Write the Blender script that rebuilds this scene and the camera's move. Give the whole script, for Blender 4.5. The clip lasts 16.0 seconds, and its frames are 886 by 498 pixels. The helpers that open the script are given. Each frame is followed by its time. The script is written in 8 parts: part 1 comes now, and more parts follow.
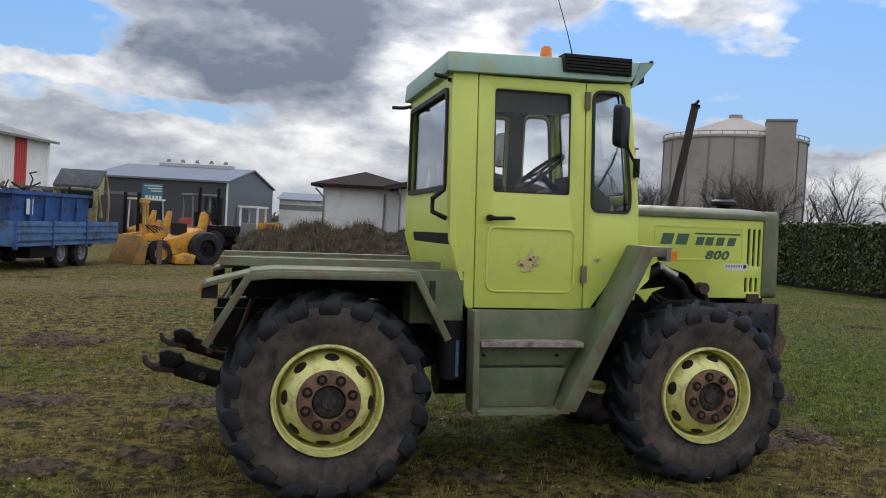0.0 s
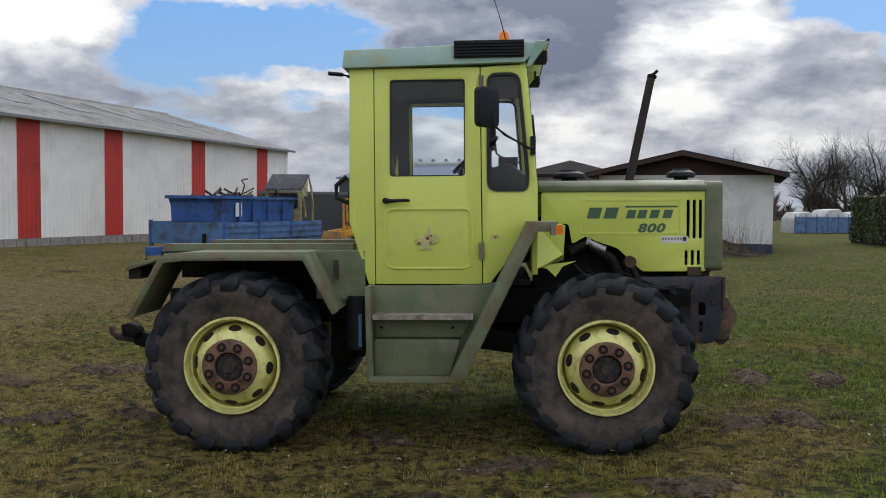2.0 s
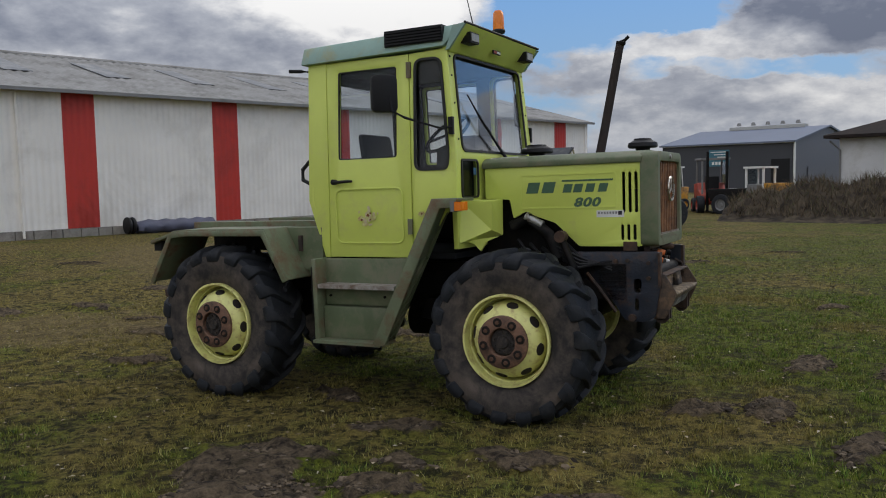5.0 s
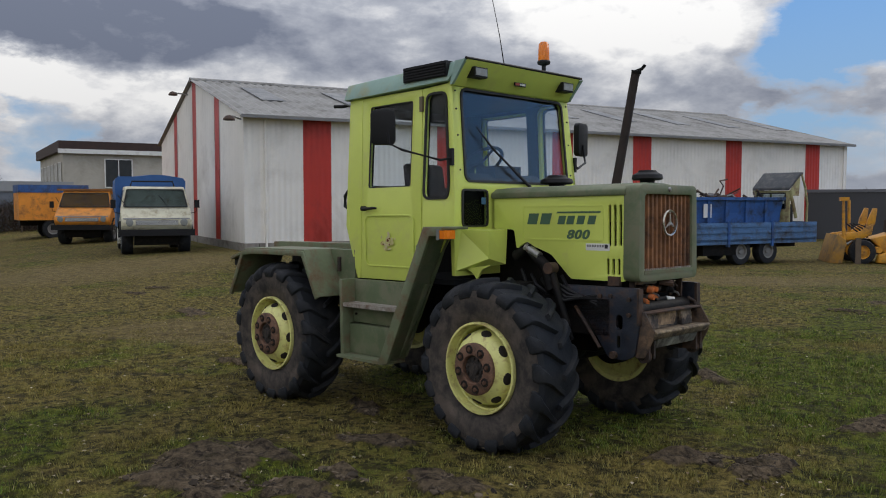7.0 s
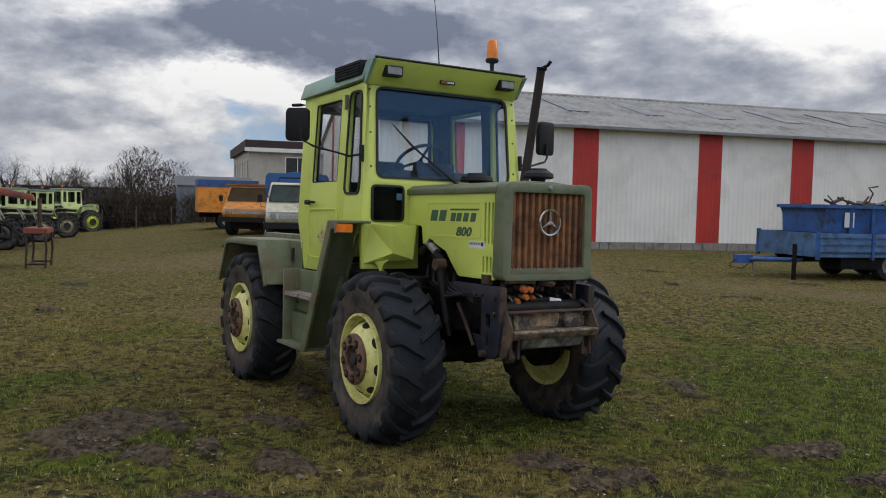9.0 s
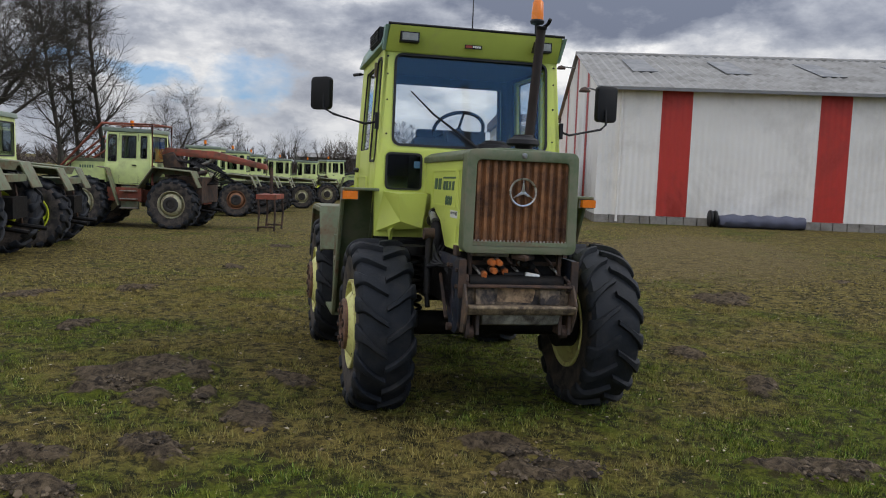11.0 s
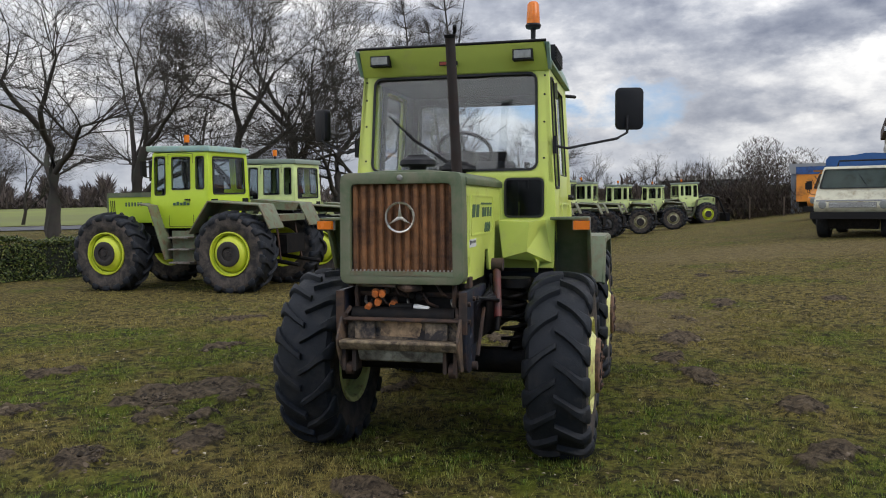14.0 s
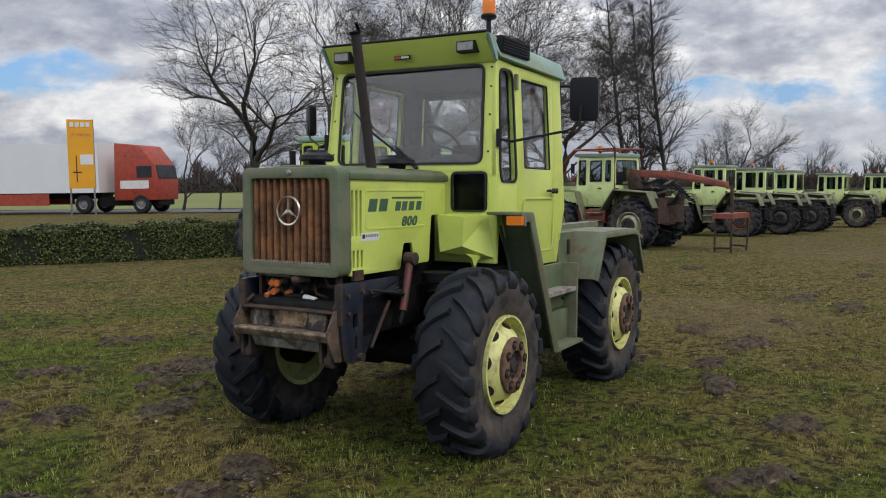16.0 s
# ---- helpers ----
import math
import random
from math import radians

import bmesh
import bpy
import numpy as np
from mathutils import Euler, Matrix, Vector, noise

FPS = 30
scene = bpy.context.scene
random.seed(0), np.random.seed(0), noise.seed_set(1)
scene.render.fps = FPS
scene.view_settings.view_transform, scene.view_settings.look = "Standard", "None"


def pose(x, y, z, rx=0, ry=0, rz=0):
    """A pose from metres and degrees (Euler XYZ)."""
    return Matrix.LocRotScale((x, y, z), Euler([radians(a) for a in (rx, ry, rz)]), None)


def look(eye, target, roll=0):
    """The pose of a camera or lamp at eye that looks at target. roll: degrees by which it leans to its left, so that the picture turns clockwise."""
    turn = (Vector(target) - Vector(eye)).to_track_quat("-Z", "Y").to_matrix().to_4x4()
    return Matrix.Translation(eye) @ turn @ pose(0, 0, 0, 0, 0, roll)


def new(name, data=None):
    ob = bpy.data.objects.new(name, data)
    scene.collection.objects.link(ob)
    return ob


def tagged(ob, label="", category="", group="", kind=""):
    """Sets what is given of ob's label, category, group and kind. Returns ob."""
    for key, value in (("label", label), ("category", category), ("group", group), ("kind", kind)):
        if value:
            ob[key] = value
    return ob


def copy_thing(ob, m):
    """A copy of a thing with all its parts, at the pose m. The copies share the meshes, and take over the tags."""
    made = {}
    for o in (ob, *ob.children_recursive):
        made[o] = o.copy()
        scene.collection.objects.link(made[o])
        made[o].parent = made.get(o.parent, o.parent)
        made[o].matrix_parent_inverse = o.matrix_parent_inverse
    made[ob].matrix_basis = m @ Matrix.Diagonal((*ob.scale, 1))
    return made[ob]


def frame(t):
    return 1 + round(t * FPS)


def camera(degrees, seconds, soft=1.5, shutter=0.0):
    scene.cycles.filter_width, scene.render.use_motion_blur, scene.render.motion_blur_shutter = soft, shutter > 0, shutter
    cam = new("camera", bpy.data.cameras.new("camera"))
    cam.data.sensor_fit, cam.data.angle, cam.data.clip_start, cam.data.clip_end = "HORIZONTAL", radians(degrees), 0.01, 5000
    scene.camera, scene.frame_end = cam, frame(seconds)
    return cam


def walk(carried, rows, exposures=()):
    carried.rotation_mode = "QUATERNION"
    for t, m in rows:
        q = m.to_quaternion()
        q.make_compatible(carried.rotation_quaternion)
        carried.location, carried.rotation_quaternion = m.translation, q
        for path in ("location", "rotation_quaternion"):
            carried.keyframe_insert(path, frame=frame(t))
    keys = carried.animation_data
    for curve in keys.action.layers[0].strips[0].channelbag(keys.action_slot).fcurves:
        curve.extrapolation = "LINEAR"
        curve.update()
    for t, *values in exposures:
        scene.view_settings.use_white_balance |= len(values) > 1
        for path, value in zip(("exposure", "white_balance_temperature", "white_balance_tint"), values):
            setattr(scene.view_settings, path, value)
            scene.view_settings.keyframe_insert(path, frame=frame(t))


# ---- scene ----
# ------------------------------------------------------------- camera and walk
cam = camera(56.3, 16.0, 1.05)
# The tractor's own axes (x ahead, y to its left) against level ground.
LEVEL = Matrix.Translation((1.2, 0, 0)) @ pose(0, 0, 0, -0.55, -1.0, 0) @ Matrix.Translation((-1.2, 0, 0))
PATH = [
    (0, (-0.477, -5.608, 1.554), (-0.012, -3.664, 1.506), 2.1),
    (0.5, (-0.014, -5.847, 1.577), (0.401, -3.892, 1.514), 0.9),
    (1, (0.562, -5.935, 1.601), (0.912, -3.967, 1.533), 0.8),
    (1.5, (1.123, -6.117, 1.539), (1.267, -4.124, 1.468), 0.1),
    (2, (1.732, -6.195, 1.532), (1.594, -4.202, 1.452), -0.3),
    (2.5, (2.259, -6.293, 1.556), (1.945, -4.318, 1.569), 1.1),
    (3, (2.778, -6.372, 1.557), (2.38, -4.412, 1.564), 1.0),
    (3.5, (3.242, -6.268, 1.56), (2.782, -4.322, 1.519), 0.5),
    (4, (3.738, -6.191, 1.531), (3.199, -4.269, 1.417), -0.4),
    (4.5, (4.14, -6.006, 1.499), (3.334, -4.18, 1.375), -1.1),
    (4.7, (4.3, -5.922, 1.517), (3.434, -4.123, 1.386), -1.4),
    (6.8, (6.017, -4.991, 1.546), (4.642, -3.541, 1.473), -0.5),
    (7, (6.153, -4.87, 1.55), (4.716, -3.481, 1.477), -0.3),
    (7.5, (6.455, -4.493, 1.549), (4.949, -3.179, 1.479), -0.1),
    (8, (6.836, -4.133, 1.532), (5.278, -2.881, 1.454), 0.8),
    (8.5, (7.167, -3.804, 1.541), (5.541, -2.642, 1.47), 0.7),
    (8.7, (7.292, -3.629, 1.524), (5.629, -2.519, 1.455), 0.8),
    (10.8, (8.051, -1.766, 1.529), (6.135, -1.216, 1.37), 3.3),
    (11, (8.049, -1.584, 1.545), (6.106, -1.136, 1.389), 2.4),
    (11.5, (7.89, -1.106, 1.56), (5.922, -0.781, 1.409), 1.6),
    (12, (7.811, -0.597, 1.568), (5.823, -0.431, 1.425), 0.3),
    (12.5, (7.794, -0.134, 1.6), (5.799, -0.157, 1.462), -0.8),
    (13, (7.673, 0.319, 1.622), (5.681, 0.188, 1.499), -0.5),
    (13.5, (7.701, 0.818, 1.599), (5.724, 0.531, 1.49), -0.1),
    (14, (7.686, 1.332, 1.589), (5.746, 0.855, 1.48), -0.4),
    (14.5, (7.594, 1.865, 1.603), (5.702, 1.228, 1.492), -0.8),
    (15, (7.472, 2.373, 1.589), (5.649, 1.565, 1.431), -0.8),
    (15.5, (7.219, 2.76, 1.622), (5.441, 1.857, 1.475), -0.7),
    (16, (7.024, 3.122, 1.635), (5.282, 2.15, 1.494), 0.2),
]
walk(cam, [(t, LEVEL @ look(eye, target, roll)) for t, eye, target, roll in PATH], [(0.0, 0.03), (2.0, -0.06), (3.0, -0.25), (4.5, -0.32), (8.5, -0.22), (11.0, -0.10), (13.0, 0.03), (16.0, -0.03)])

# ------------------------------------------------------------- sky and sun
SUN_AZ, SUN_EL = 66.0, 38.0      # degrees, anticlockwise from +x


# Stretches of sky: azimuth, height, half-width and half-height in degrees, and how much darker or brighter the cloud is.
DARK = [(91, 11, 9.5, 4.2, 0.30), (84, 14, 7, 1.6, 0.20), (157, 10.8, 9, 2.2, 0.40), (145, 10.8, 6, 2.2, 0.18), (113, 7.4, 5, 2.4, 0.12),
        (175, 9.9, 5, 1.4, 0.14), (188, 11, 14, 1.9, 0.15), (231, 10.4, 6, 1.8, 0.12), (186, 8.3, 6, 1.5, 0.10), (166, 10.3, 7, 2.0, 0.28)]
# The wide stretch at 300 is unseen, added to brighten the tractor's right side.
BRIGHT = [(69, 5.2, 5, 2.2, 0.2), (49, 4.2, 5, 1.6, 0.22), (78, 10.5, 4.8, 3.8, 0.24), (100, 7.7, 6.6, 1.8, 0.18), (96, 4.8, 6, 1.6, 0.08), (86, 4.0, 4.6, 1.5, 0.12), (53, 13.4, 5, 2.0, 0.08), (65, 15.2, 3, 1.0, 0.2),
          (125, 11.8, 8, 2.5, 0.24), (107, 13.4, 4.7, 1.1, 0.2), (158, 7.4, 7, 1.7, 0.16), (165, 6.5, 5, 2.3, 0.24), (172, 2.3, 4, 1.6, 0.2), (217, 9, 10, 2.5, 0.10), (232, 4.2, 4, 1.2, 0.2), (300, 18, 70, 16, 0.12), (330, 19, 24, 9, 0.3), (150, 5.5, 10, 1.8, 0.12), (195, 8, 45, 9, 0.08)]
CLEAR = [(50, 9.6, 5.5, 3.6, 0.34), (102, 11.2, 4.4, 2.4, 0.34), (67, 12.8, 5.2, 2.2, 0.34), (60, 10.4, 6.5, 2.8, 0.34), (109, 10.4, 7.0, 3.2, 0.36), (162, 3.5, 3.2, 1.8, 0.28), (111, 4.4, 4.2, 2.0, 0.28), (182, 5.3, 6.0, 2.2, 0.24),
         (233, 6.4, 3.4, 1.7, 0.26), (190, 5.2, 4.0, 1.4, 0.22), (57, 7.0, 5.0, 1.8, 0.26), (28, 20, 30, 13, 0.34), (2, 20, 14, 13, 0.30), (97, 6.2, 9, 0.9, 0.28), (128, 5.5, 9, 1.0, 0.22)]
BLUE_SKY = 0.085


def heading(az, el):
    a, e = radians(az), radians(el)
    return Vector((math.cos(a) * math.cos(e), math.sin(a) * math.cos(e), math.sin(e)))


class Nodes:
    """A short way to wire up a node tree."""

    def __init__(self, tree):
        self.t = tree

    def add(self, kind, values=(), op=None, clamp=False):
        n = self.t.nodes.new(kind)
        if op:
            n.operation = op
        if clamp:
            n.use_clamp = True
        for k, v in dict(values).items():
            if isinstance(v, bpy.types.NodeSocket):
                self.t.links.new(v, n.inputs[k])
            else:
                n.inputs[k].default_value = v
        return n

    def math(self, op, a, b=0.0, clamp=False):
        return self.add("ShaderNodeMath", {0: a, 1: b}, op=op, clamp=clamp).outputs[0]

    def mix(self, f, a, b):
        n = self.t.nodes.new("ShaderNodeMix")
        n.data_type = "RGBA"
        for k, v in ((0, f), (6, a), (7, b)):
            if isinstance(v, bpy.types.NodeSocket):
                self.t.links.new(v, n.inputs[k])
            else:
                n.inputs[k].default_value = v if k == 0 else (*v[:3], 1)
        return n.outputs[2]

    def ramp(self, f, *stops):
        n = self.t.nodes.new("ShaderNodeValToRGB")
        self.t.links.new(f, n.inputs[0])
        e = n.color_ramp.elements
        while len(e) < len(stops):
            e.new(0.5)
        for k, (p, c) in zip(e, stops):
            k.position = p
            k.color = (c, c, c, 1) if isinstance(c, (int, float)) else (*c[:3], 1)
        return n.outputs[0]

    def noise(self, co, scale, detail=4, rough=0.55, dist=0.0):
        return self.add("ShaderNodeTexNoise", {"Vector": co, "Scale": scale, "Detail": detail, "Roughness": rough, "Distortion": dist}).outputs[0]


world = bpy.data.worlds.new("sky")
scene.world = world
world.use_nodes = True
world.node_tree.nodes.clear()
W = Nodes(world.node_tree)
sky = W.add("ShaderNodeTexSky")
sky.sky_type, sky.sun_disc = "NISHITA", False
sky.sun_elevation, sky.sun_rotation = radians(SUN_EL), radians(90 - SUN_AZ)
sky.dust_density, sky.ozone_density = 0.4, 3.0
way = W.add("ShaderNodeTexCoord").outputs["Generated"]
sep = W.add("ShaderNodeSeparateXYZ", {0: way})
# Cumulus, flatter than they are wide.
deck = W.add("ShaderNodeVectorMath", {0: way, 1: (1.0, 1.0, 2.1)}, op="MULTIPLY").outputs[0]


azimuth = W.math("ADD", W.math("MULTIPLY", W.math("ARCTAN2", W.math("MULTIPLY", sep.outputs[1], -1.0), W.math("MULTIPLY", sep.outputs[0], -1.0)), 57.2958), 180.0)
height = W.math("MULTIPLY", W.math("ARCSINE", sep.outputs[2]), 57.2958)
# Billowing outlines: the stretches are stirred by noise at two sizes.
stir = W.add("ShaderNodeSeparateXYZ", {0: W.add("ShaderNodeTexNoise", {"Vector": deck, "Scale": 5.0, "Detail": 8.0, "Roughness": 0.58}).outputs[1]})
azimuth = W.math("ADD", azimuth, W.math("MULTIPLY", W.math("SUBTRACT", stir.outputs[0], 0.5), 15.0))
height = W.math("ADD", height, W.math("MULTIPLY", W.math("SUBTRACT", stir.outputs[1], 0.5), 8.0))


def stretch_of_sky(az, el, wide, tall):
    """1 in the middle of a stretch of sky, 0 beyond its edge."""
    a = W.math("DIVIDE", W.math("SUBTRACT", azimuth, az), wide)
    e = W.math("DIVIDE", W.math("SUBTRACT", height, el), tall)
    q = W.math("ADD", W.math("MULTIPLY", a, a), W.math("MULTIPLY", e, e))
    return W.math("SUBTRACT", 1.35, W.math("MULTIPLY", q, 0.8), True)


def add_up(rows):
    out = 0.0
    for az, el, wide, tall, weight in rows:
        out = W.math("ADD", W.math("MULTIPLY", stretch_of_sky(az, el, wide, tall), weight), out)
    return out


def billow(co):
    return W.math("ADD", W.math("MULTIPLY", W.noise(co, 5.0, 9, 0.56, 0.1), 0.7), W.math("MULTIPLY", W.noise(co, 15.0, 8, 0.6, 0.1), 0.3))


shape = billow(deck)
# The side away from the sun is the darker one.
lit = W.add("ShaderNodeVectorMath", {0: deck, 1: heading(95, 62) * 0.03}, op="ADD").outputs[0]
relief = W.math("MULTIPLY", W.math("SUBTRACT", billow(lit), shape), 1.5)
gaps = add_up(CLEAR)
body = W.math("SUBTRACT", W.math("ADD", W.math("MULTIPLY", shape, 0.9), 0.17), gaps)
cover = W.ramp(body, (0.31, 0.0), (0.37, 0.45), (0.46, 1.0))
heavy = W.math("ADD", W.math("ADD", W.math("MULTIPLY", W.noise(deck, 4.0, 8, 0.52, 0.1), 0.75), 0.03), relief)
heavy = W.math("SUBTRACT", W.math("ADD", heavy, add_up(DARK)), add_up(BRIGHT))
shade = W.ramp(heavy, (0.10, (0.74, 0.737, 0.735)), (0.28, (0.50, 0.51, 0.54)), (0.42, (0.33, 0.35, 0.40)), (0.56, (0.235, 0.255, 0.31)), (0.76, (0.135, 0.155, 0.21)))
rim = W.ramp(body, (0.36, 1.0), (0.50, 0.0))
shade = W.mix(W.math("MULTIPLY", rim, 0.4), shade, (0.62, 0.625, 0.64))
blue = W.add("ShaderNodeVectorMath", {0: sky.outputs[0], "Scale": BLUE_SKY}, op="SCALE").outputs[0]
blue = W.mix(0.8, blue, W.mix(W.ramp(sep.outputs[2], (0.07, 0.0), (0.26, 1.0)), (0.225, 0.385, 0.60), (0.098, 0.245, 0.52)))
low = W.ramp(sep.outputs[2], (0.0, 1.0), (0.075, 0.0))
tone = W.mix(cover, blue, shade)
tone = W.mix(W.math("MULTIPLY", low, 0.5), tone, (0.50, 0.54, 0.62))
# An overcast sky grows brighter towards its top.
rise = W.math("ADD", 1.06, W.math("MULTIPLY", W.math("MAXIMUM", sep.outputs[2], 0.0), 2.5))
bg = W.add("ShaderNodeBackground", {"Color": tone, "Strength": rise})
W.t.links.new(bg.outputs[0], W.add("ShaderNodeOutputWorld").inputs[0])

sun = new("sun", bpy.data.lights.new("sun", "SUN"))
sun.data.energy, sun.data.angle, sun.data.color = 1.15, radians(24), (1.0, 0.95, 0.88)
sun.matrix_world = look(heading(SUN_AZ, SUN_EL) * 50, (0, 0, 0))

# ------------------------------------------------------------- materials
def mat(name, col, rough=0.6, var=0.18, scale=6.0, dirt=None, amount=0.35, dscale=2.5, bump=0.15, bscale=60.0, metal=0.0, rnd=0.0, coat=0.0, stretch=None, spec=0.5):
    """A surface with broad stains, fine grain and relief."""
    m = bpy.data.materials.new(name)
    m.use_nodes = True
    m.node_tree.nodes.clear()
    N = Nodes(m.node_tree)
    co = N.add("ShaderNodeTexCoord").outputs["Object"]
    if stretch:
        co = N.add("ShaderNodeVectorMath", {0: co, 1: stretch}, op="MULTIPLY").outputs[0]
    broad = N.noise(co, scale, 5, 0.6)
    grain = N.noise(co, bscale, 3, 0.6)
    lo, hi = [c * (1 - var) for c in col], [min(1, c * (1 + var)) for c in col]
    c = N.mix(N.ramp(broad, (0.3, 0.0), (0.7, 1.0)), lo, hi)
    c = N.mix(N.math("MULTIPLY", grain, var * 0.8), c, [k * 0.45 for k in col])
    if rnd:
        r = N.add("ShaderNodeObjectInfo").outputs["Random"]
        c = N.mix(N.math("MULTIPLY", r, rnd), c, [k * 0.5 for k in col])
    rr = N.math("ADD", N.math("MULTIPLY", broad, 0.25), rough - 0.12)
    if dirt:
        d = N.ramp(N.noise(co, dscale, 7, 0.68, 0.3), (0.62 - amount * 0.5, 0.0), (0.80 - amount * 0.4, 1.0))
        c = N.mix(d, c, dirt)
        rr = N.math("MAXIMUM", rr, N.math("MULTIPLY", d, 0.85))
    b = N.add("ShaderNodeBump", {"Strength": bump, "Distance": 0.01, "Height": N.math("ADD", grain, N.math("MULTIPLY", broad, 0.6))})
    p = N.add("ShaderNodeBsdfPrincipled", {"Base Color": c, "Roughness": rr, "Metallic": metal, "Coat Weight": coat, "Specular IOR Level": spec, "Coat Roughness": 0.2, "Normal": b.outputs[0]})
    N.t.links.new(p.outputs[0], N.add("ShaderNodeOutputMaterial").inputs[0])
    return m


def glass_mat(name, tint=(0.86, 0.9, 0.88), gloss=0.5, straight=0.02):
    m = bpy.data.materials.new(name)
    m.use_nodes = True
    m.node_tree.nodes.clear()
    N = Nodes(m.node_tree)
    edge = N.add("ShaderNodeLayerWeight", {"Blend": 0.5}).outputs["Facing"]
    f = N.math("ADD", straight * gloss, N.math("MULTIPLY", N.math("POWER", edge, 4.0), gloss), True)
    t = N.add("ShaderNodeBsdfTransparent", {"Color": (*tint, 1)})
    g = N.add("ShaderNodeBsdfGlossy", {"Color": (0.95, 0.97, 1, 1), "Roughness": 0.03})
    s = N.add("ShaderNodeMixShader", {0: f, 1: t.outputs[0], 2: g.outputs[0]})
    N.t.links.new(s.outputs[0], N.add("ShaderNodeOutputMaterial").inputs[0])
    return m


def dry_patches(N, co, scale):
    """Noise for green and dry grass; the field is drier towards the shed and the yard."""
    x = N.add("ShaderNodeSeparateXYZ", {0: co}).outputs[0]
    lean = N.math("MULTIPLY", N.math("SUBTRACT", 1.5, x), 0.26)
    lean = N.math("MINIMUM", N.math("MAXIMUM", lean, -1.0), 1.0)
    return N.math("ADD", N.noise(co, scale, 5, 0.62), N.math("MULTIPLY", lean, 0.09))


def island_mat(name, stops, rough=0.7, sheen=0.0, patch=None, patch_scale=0.5, tuft=None):
    """Leaves, blades and twigs: each piece takes its own colour."""
    m = bpy.data.materials.new(name)
    m.use_nodes = True
    m.node_tree.nodes.clear()
    N = Nodes(m.node_tree)
    r = N.add("ShaderNodeNewGeometry").outputs["Random Per Island"]
    c = N.ramp(r, *stops)
    if patch:
        co = N.add("ShaderNodeTexCoord").outputs["Object"]
        f = N.ramp(dry_patches(N, co, patch_scale), (0.45, 0.0), (0.56, 0.85))
        tip = N.mix(r, [k * 0.45 for k in patch], [k * 1.5 for k in patch])
        c = N.mix(f, c, tip)
        if tuft:
            c = N.mix(N.ramp(N.noise(co, 7, 4, 0.6), (0.50, 0.0), (0.60, 0.75)), c, tuft)
    p = N.add("ShaderNodeBsdfPrincipled", {"Base Color": c, "Roughness": rough, "Specular IOR Level": 0.3})
    N.t.links.new(p.outputs[0], N.add("ShaderNodeOutputMaterial").inputs[0])
    return m


LIME = mat("lime_paint", (0.62, 0.705, 0.145), 0.38, 0.05, 2, (0.56, 0.60, 0.17), 0.16, 5, 0.04, 90)
LIME_PALE = mat("pale_lime_paint", (0.64, 0.74, 0.30), 0.5, 0.1, 2, (0.50, 0.57, 0.25), 0.3, 3, 0.05, 60)
LIME_BRIGHT = mat("bright_lime_paint", (0.50, 0.66, 0.035), 0.4, 0.06, 2, None, 0, 3, 0.04, 60)
RIM = mat("yellow_rim_paint", (0.71, 0.70, 0.26), 0.45, 0.08, 9, (0.38, 0.27, 0.12), 0.24, 14, 0.1, 80)
OLIVE = mat("olive_paint", (0.110, 0.142, 0.074), 0.5, 0.15, 5, (0.18, 0.175, 0.115), 0.35, 5, 0.08, 70)
OLIVE_WORN = mat("worn_olive_paint", (0.155, 0.185, 0.110), 0.55, 0.2, 6, (0.15, 0.095, 0.055), 0.35, 7, 0.15, 70)
ROOF = mat("faded_teal_roof", (0.30, 0.45, 0.40), 0.55, 0.12, 4, (0.36, 0.34, 0.17), 0.25, 3, 0.06, 50)
RUBBER = mat("black_rubber", (0.019, 0.0215, 0.0265), 0.6, 0.3, 9, (0.040, 0.039, 0.040), 0.22, 6, 0.3, 70, spec=0.2)
SIDEWALL = mat("dusty_sidewall", (0.125, 0.102, 0.086), 0.85, 0.25, 6, (0.034, 0.032, 0.032), 0.52, 5, 0.25, 60, spec=0.2)
BLACK = mat("black_plastic", (0.008, 0.008, 0.010), 0.55, 0.2, 6, None, 0, 3, 0.12, 90, spec=0.3)
GASKET = mat("window_gasket", (0.012, 0.012, 0.013), 0.6, 0.2, 6)
INTERIOR = mat("cab_interior", (0.012, 0.013, 0.016), 0.7, 0.25, 6, None, 0, 3, 0.15, 60, spec=0.2)
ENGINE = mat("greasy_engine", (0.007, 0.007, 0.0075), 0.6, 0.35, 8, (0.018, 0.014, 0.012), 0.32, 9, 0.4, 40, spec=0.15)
RUSTY = mat("rusty_steel", (0.092, 0.048, 0.028), 0.8, 0.4, 11, (0.028, 0.020, 0.018), 0.5, 7, 0.35, 70)
HUB = mat("brown_hub", (0.20, 0.105, 0.066), 0.75, 0.25, 12, (0.06, 0.035, 0.025), 0.4, 14, 0.25, 80)
GRILLE = mat("rusted_grille", (0.25, 0.108, 0.042), 0.75, 0.35, 12, (0.055, 0.024, 0.013), 0.42, 5, 0.3, 80)
WORN_BEAM = mat("worn_tan_steel", (0.30, 0.225, 0.14), 0.85, 0.6, 26, (0.06, 0.043, 0.030), 0.5, 15, 0.6, 50)
BEAM = mat("rusty_painted_beam", (0.36, 0.27, 0.18), 0.85, 0.5, 18, (0.036, 0.031, 0.031), 0.52, 10, 0.6, 45)
RUST_EDGE = mat("rust_streaked_steel", (0.155, 0.098, 0.058), 0.85, 0.45, 20, (0.045, 0.034, 0.030), 0.5, 13, 0.5, 60)
NAVY = mat("dark_blue_steel", (0.013, 0.018, 0.031), 0.5, 0.3, 9, (0.060, 0.032, 0.022), 0.26, 12, 0.3, 60)
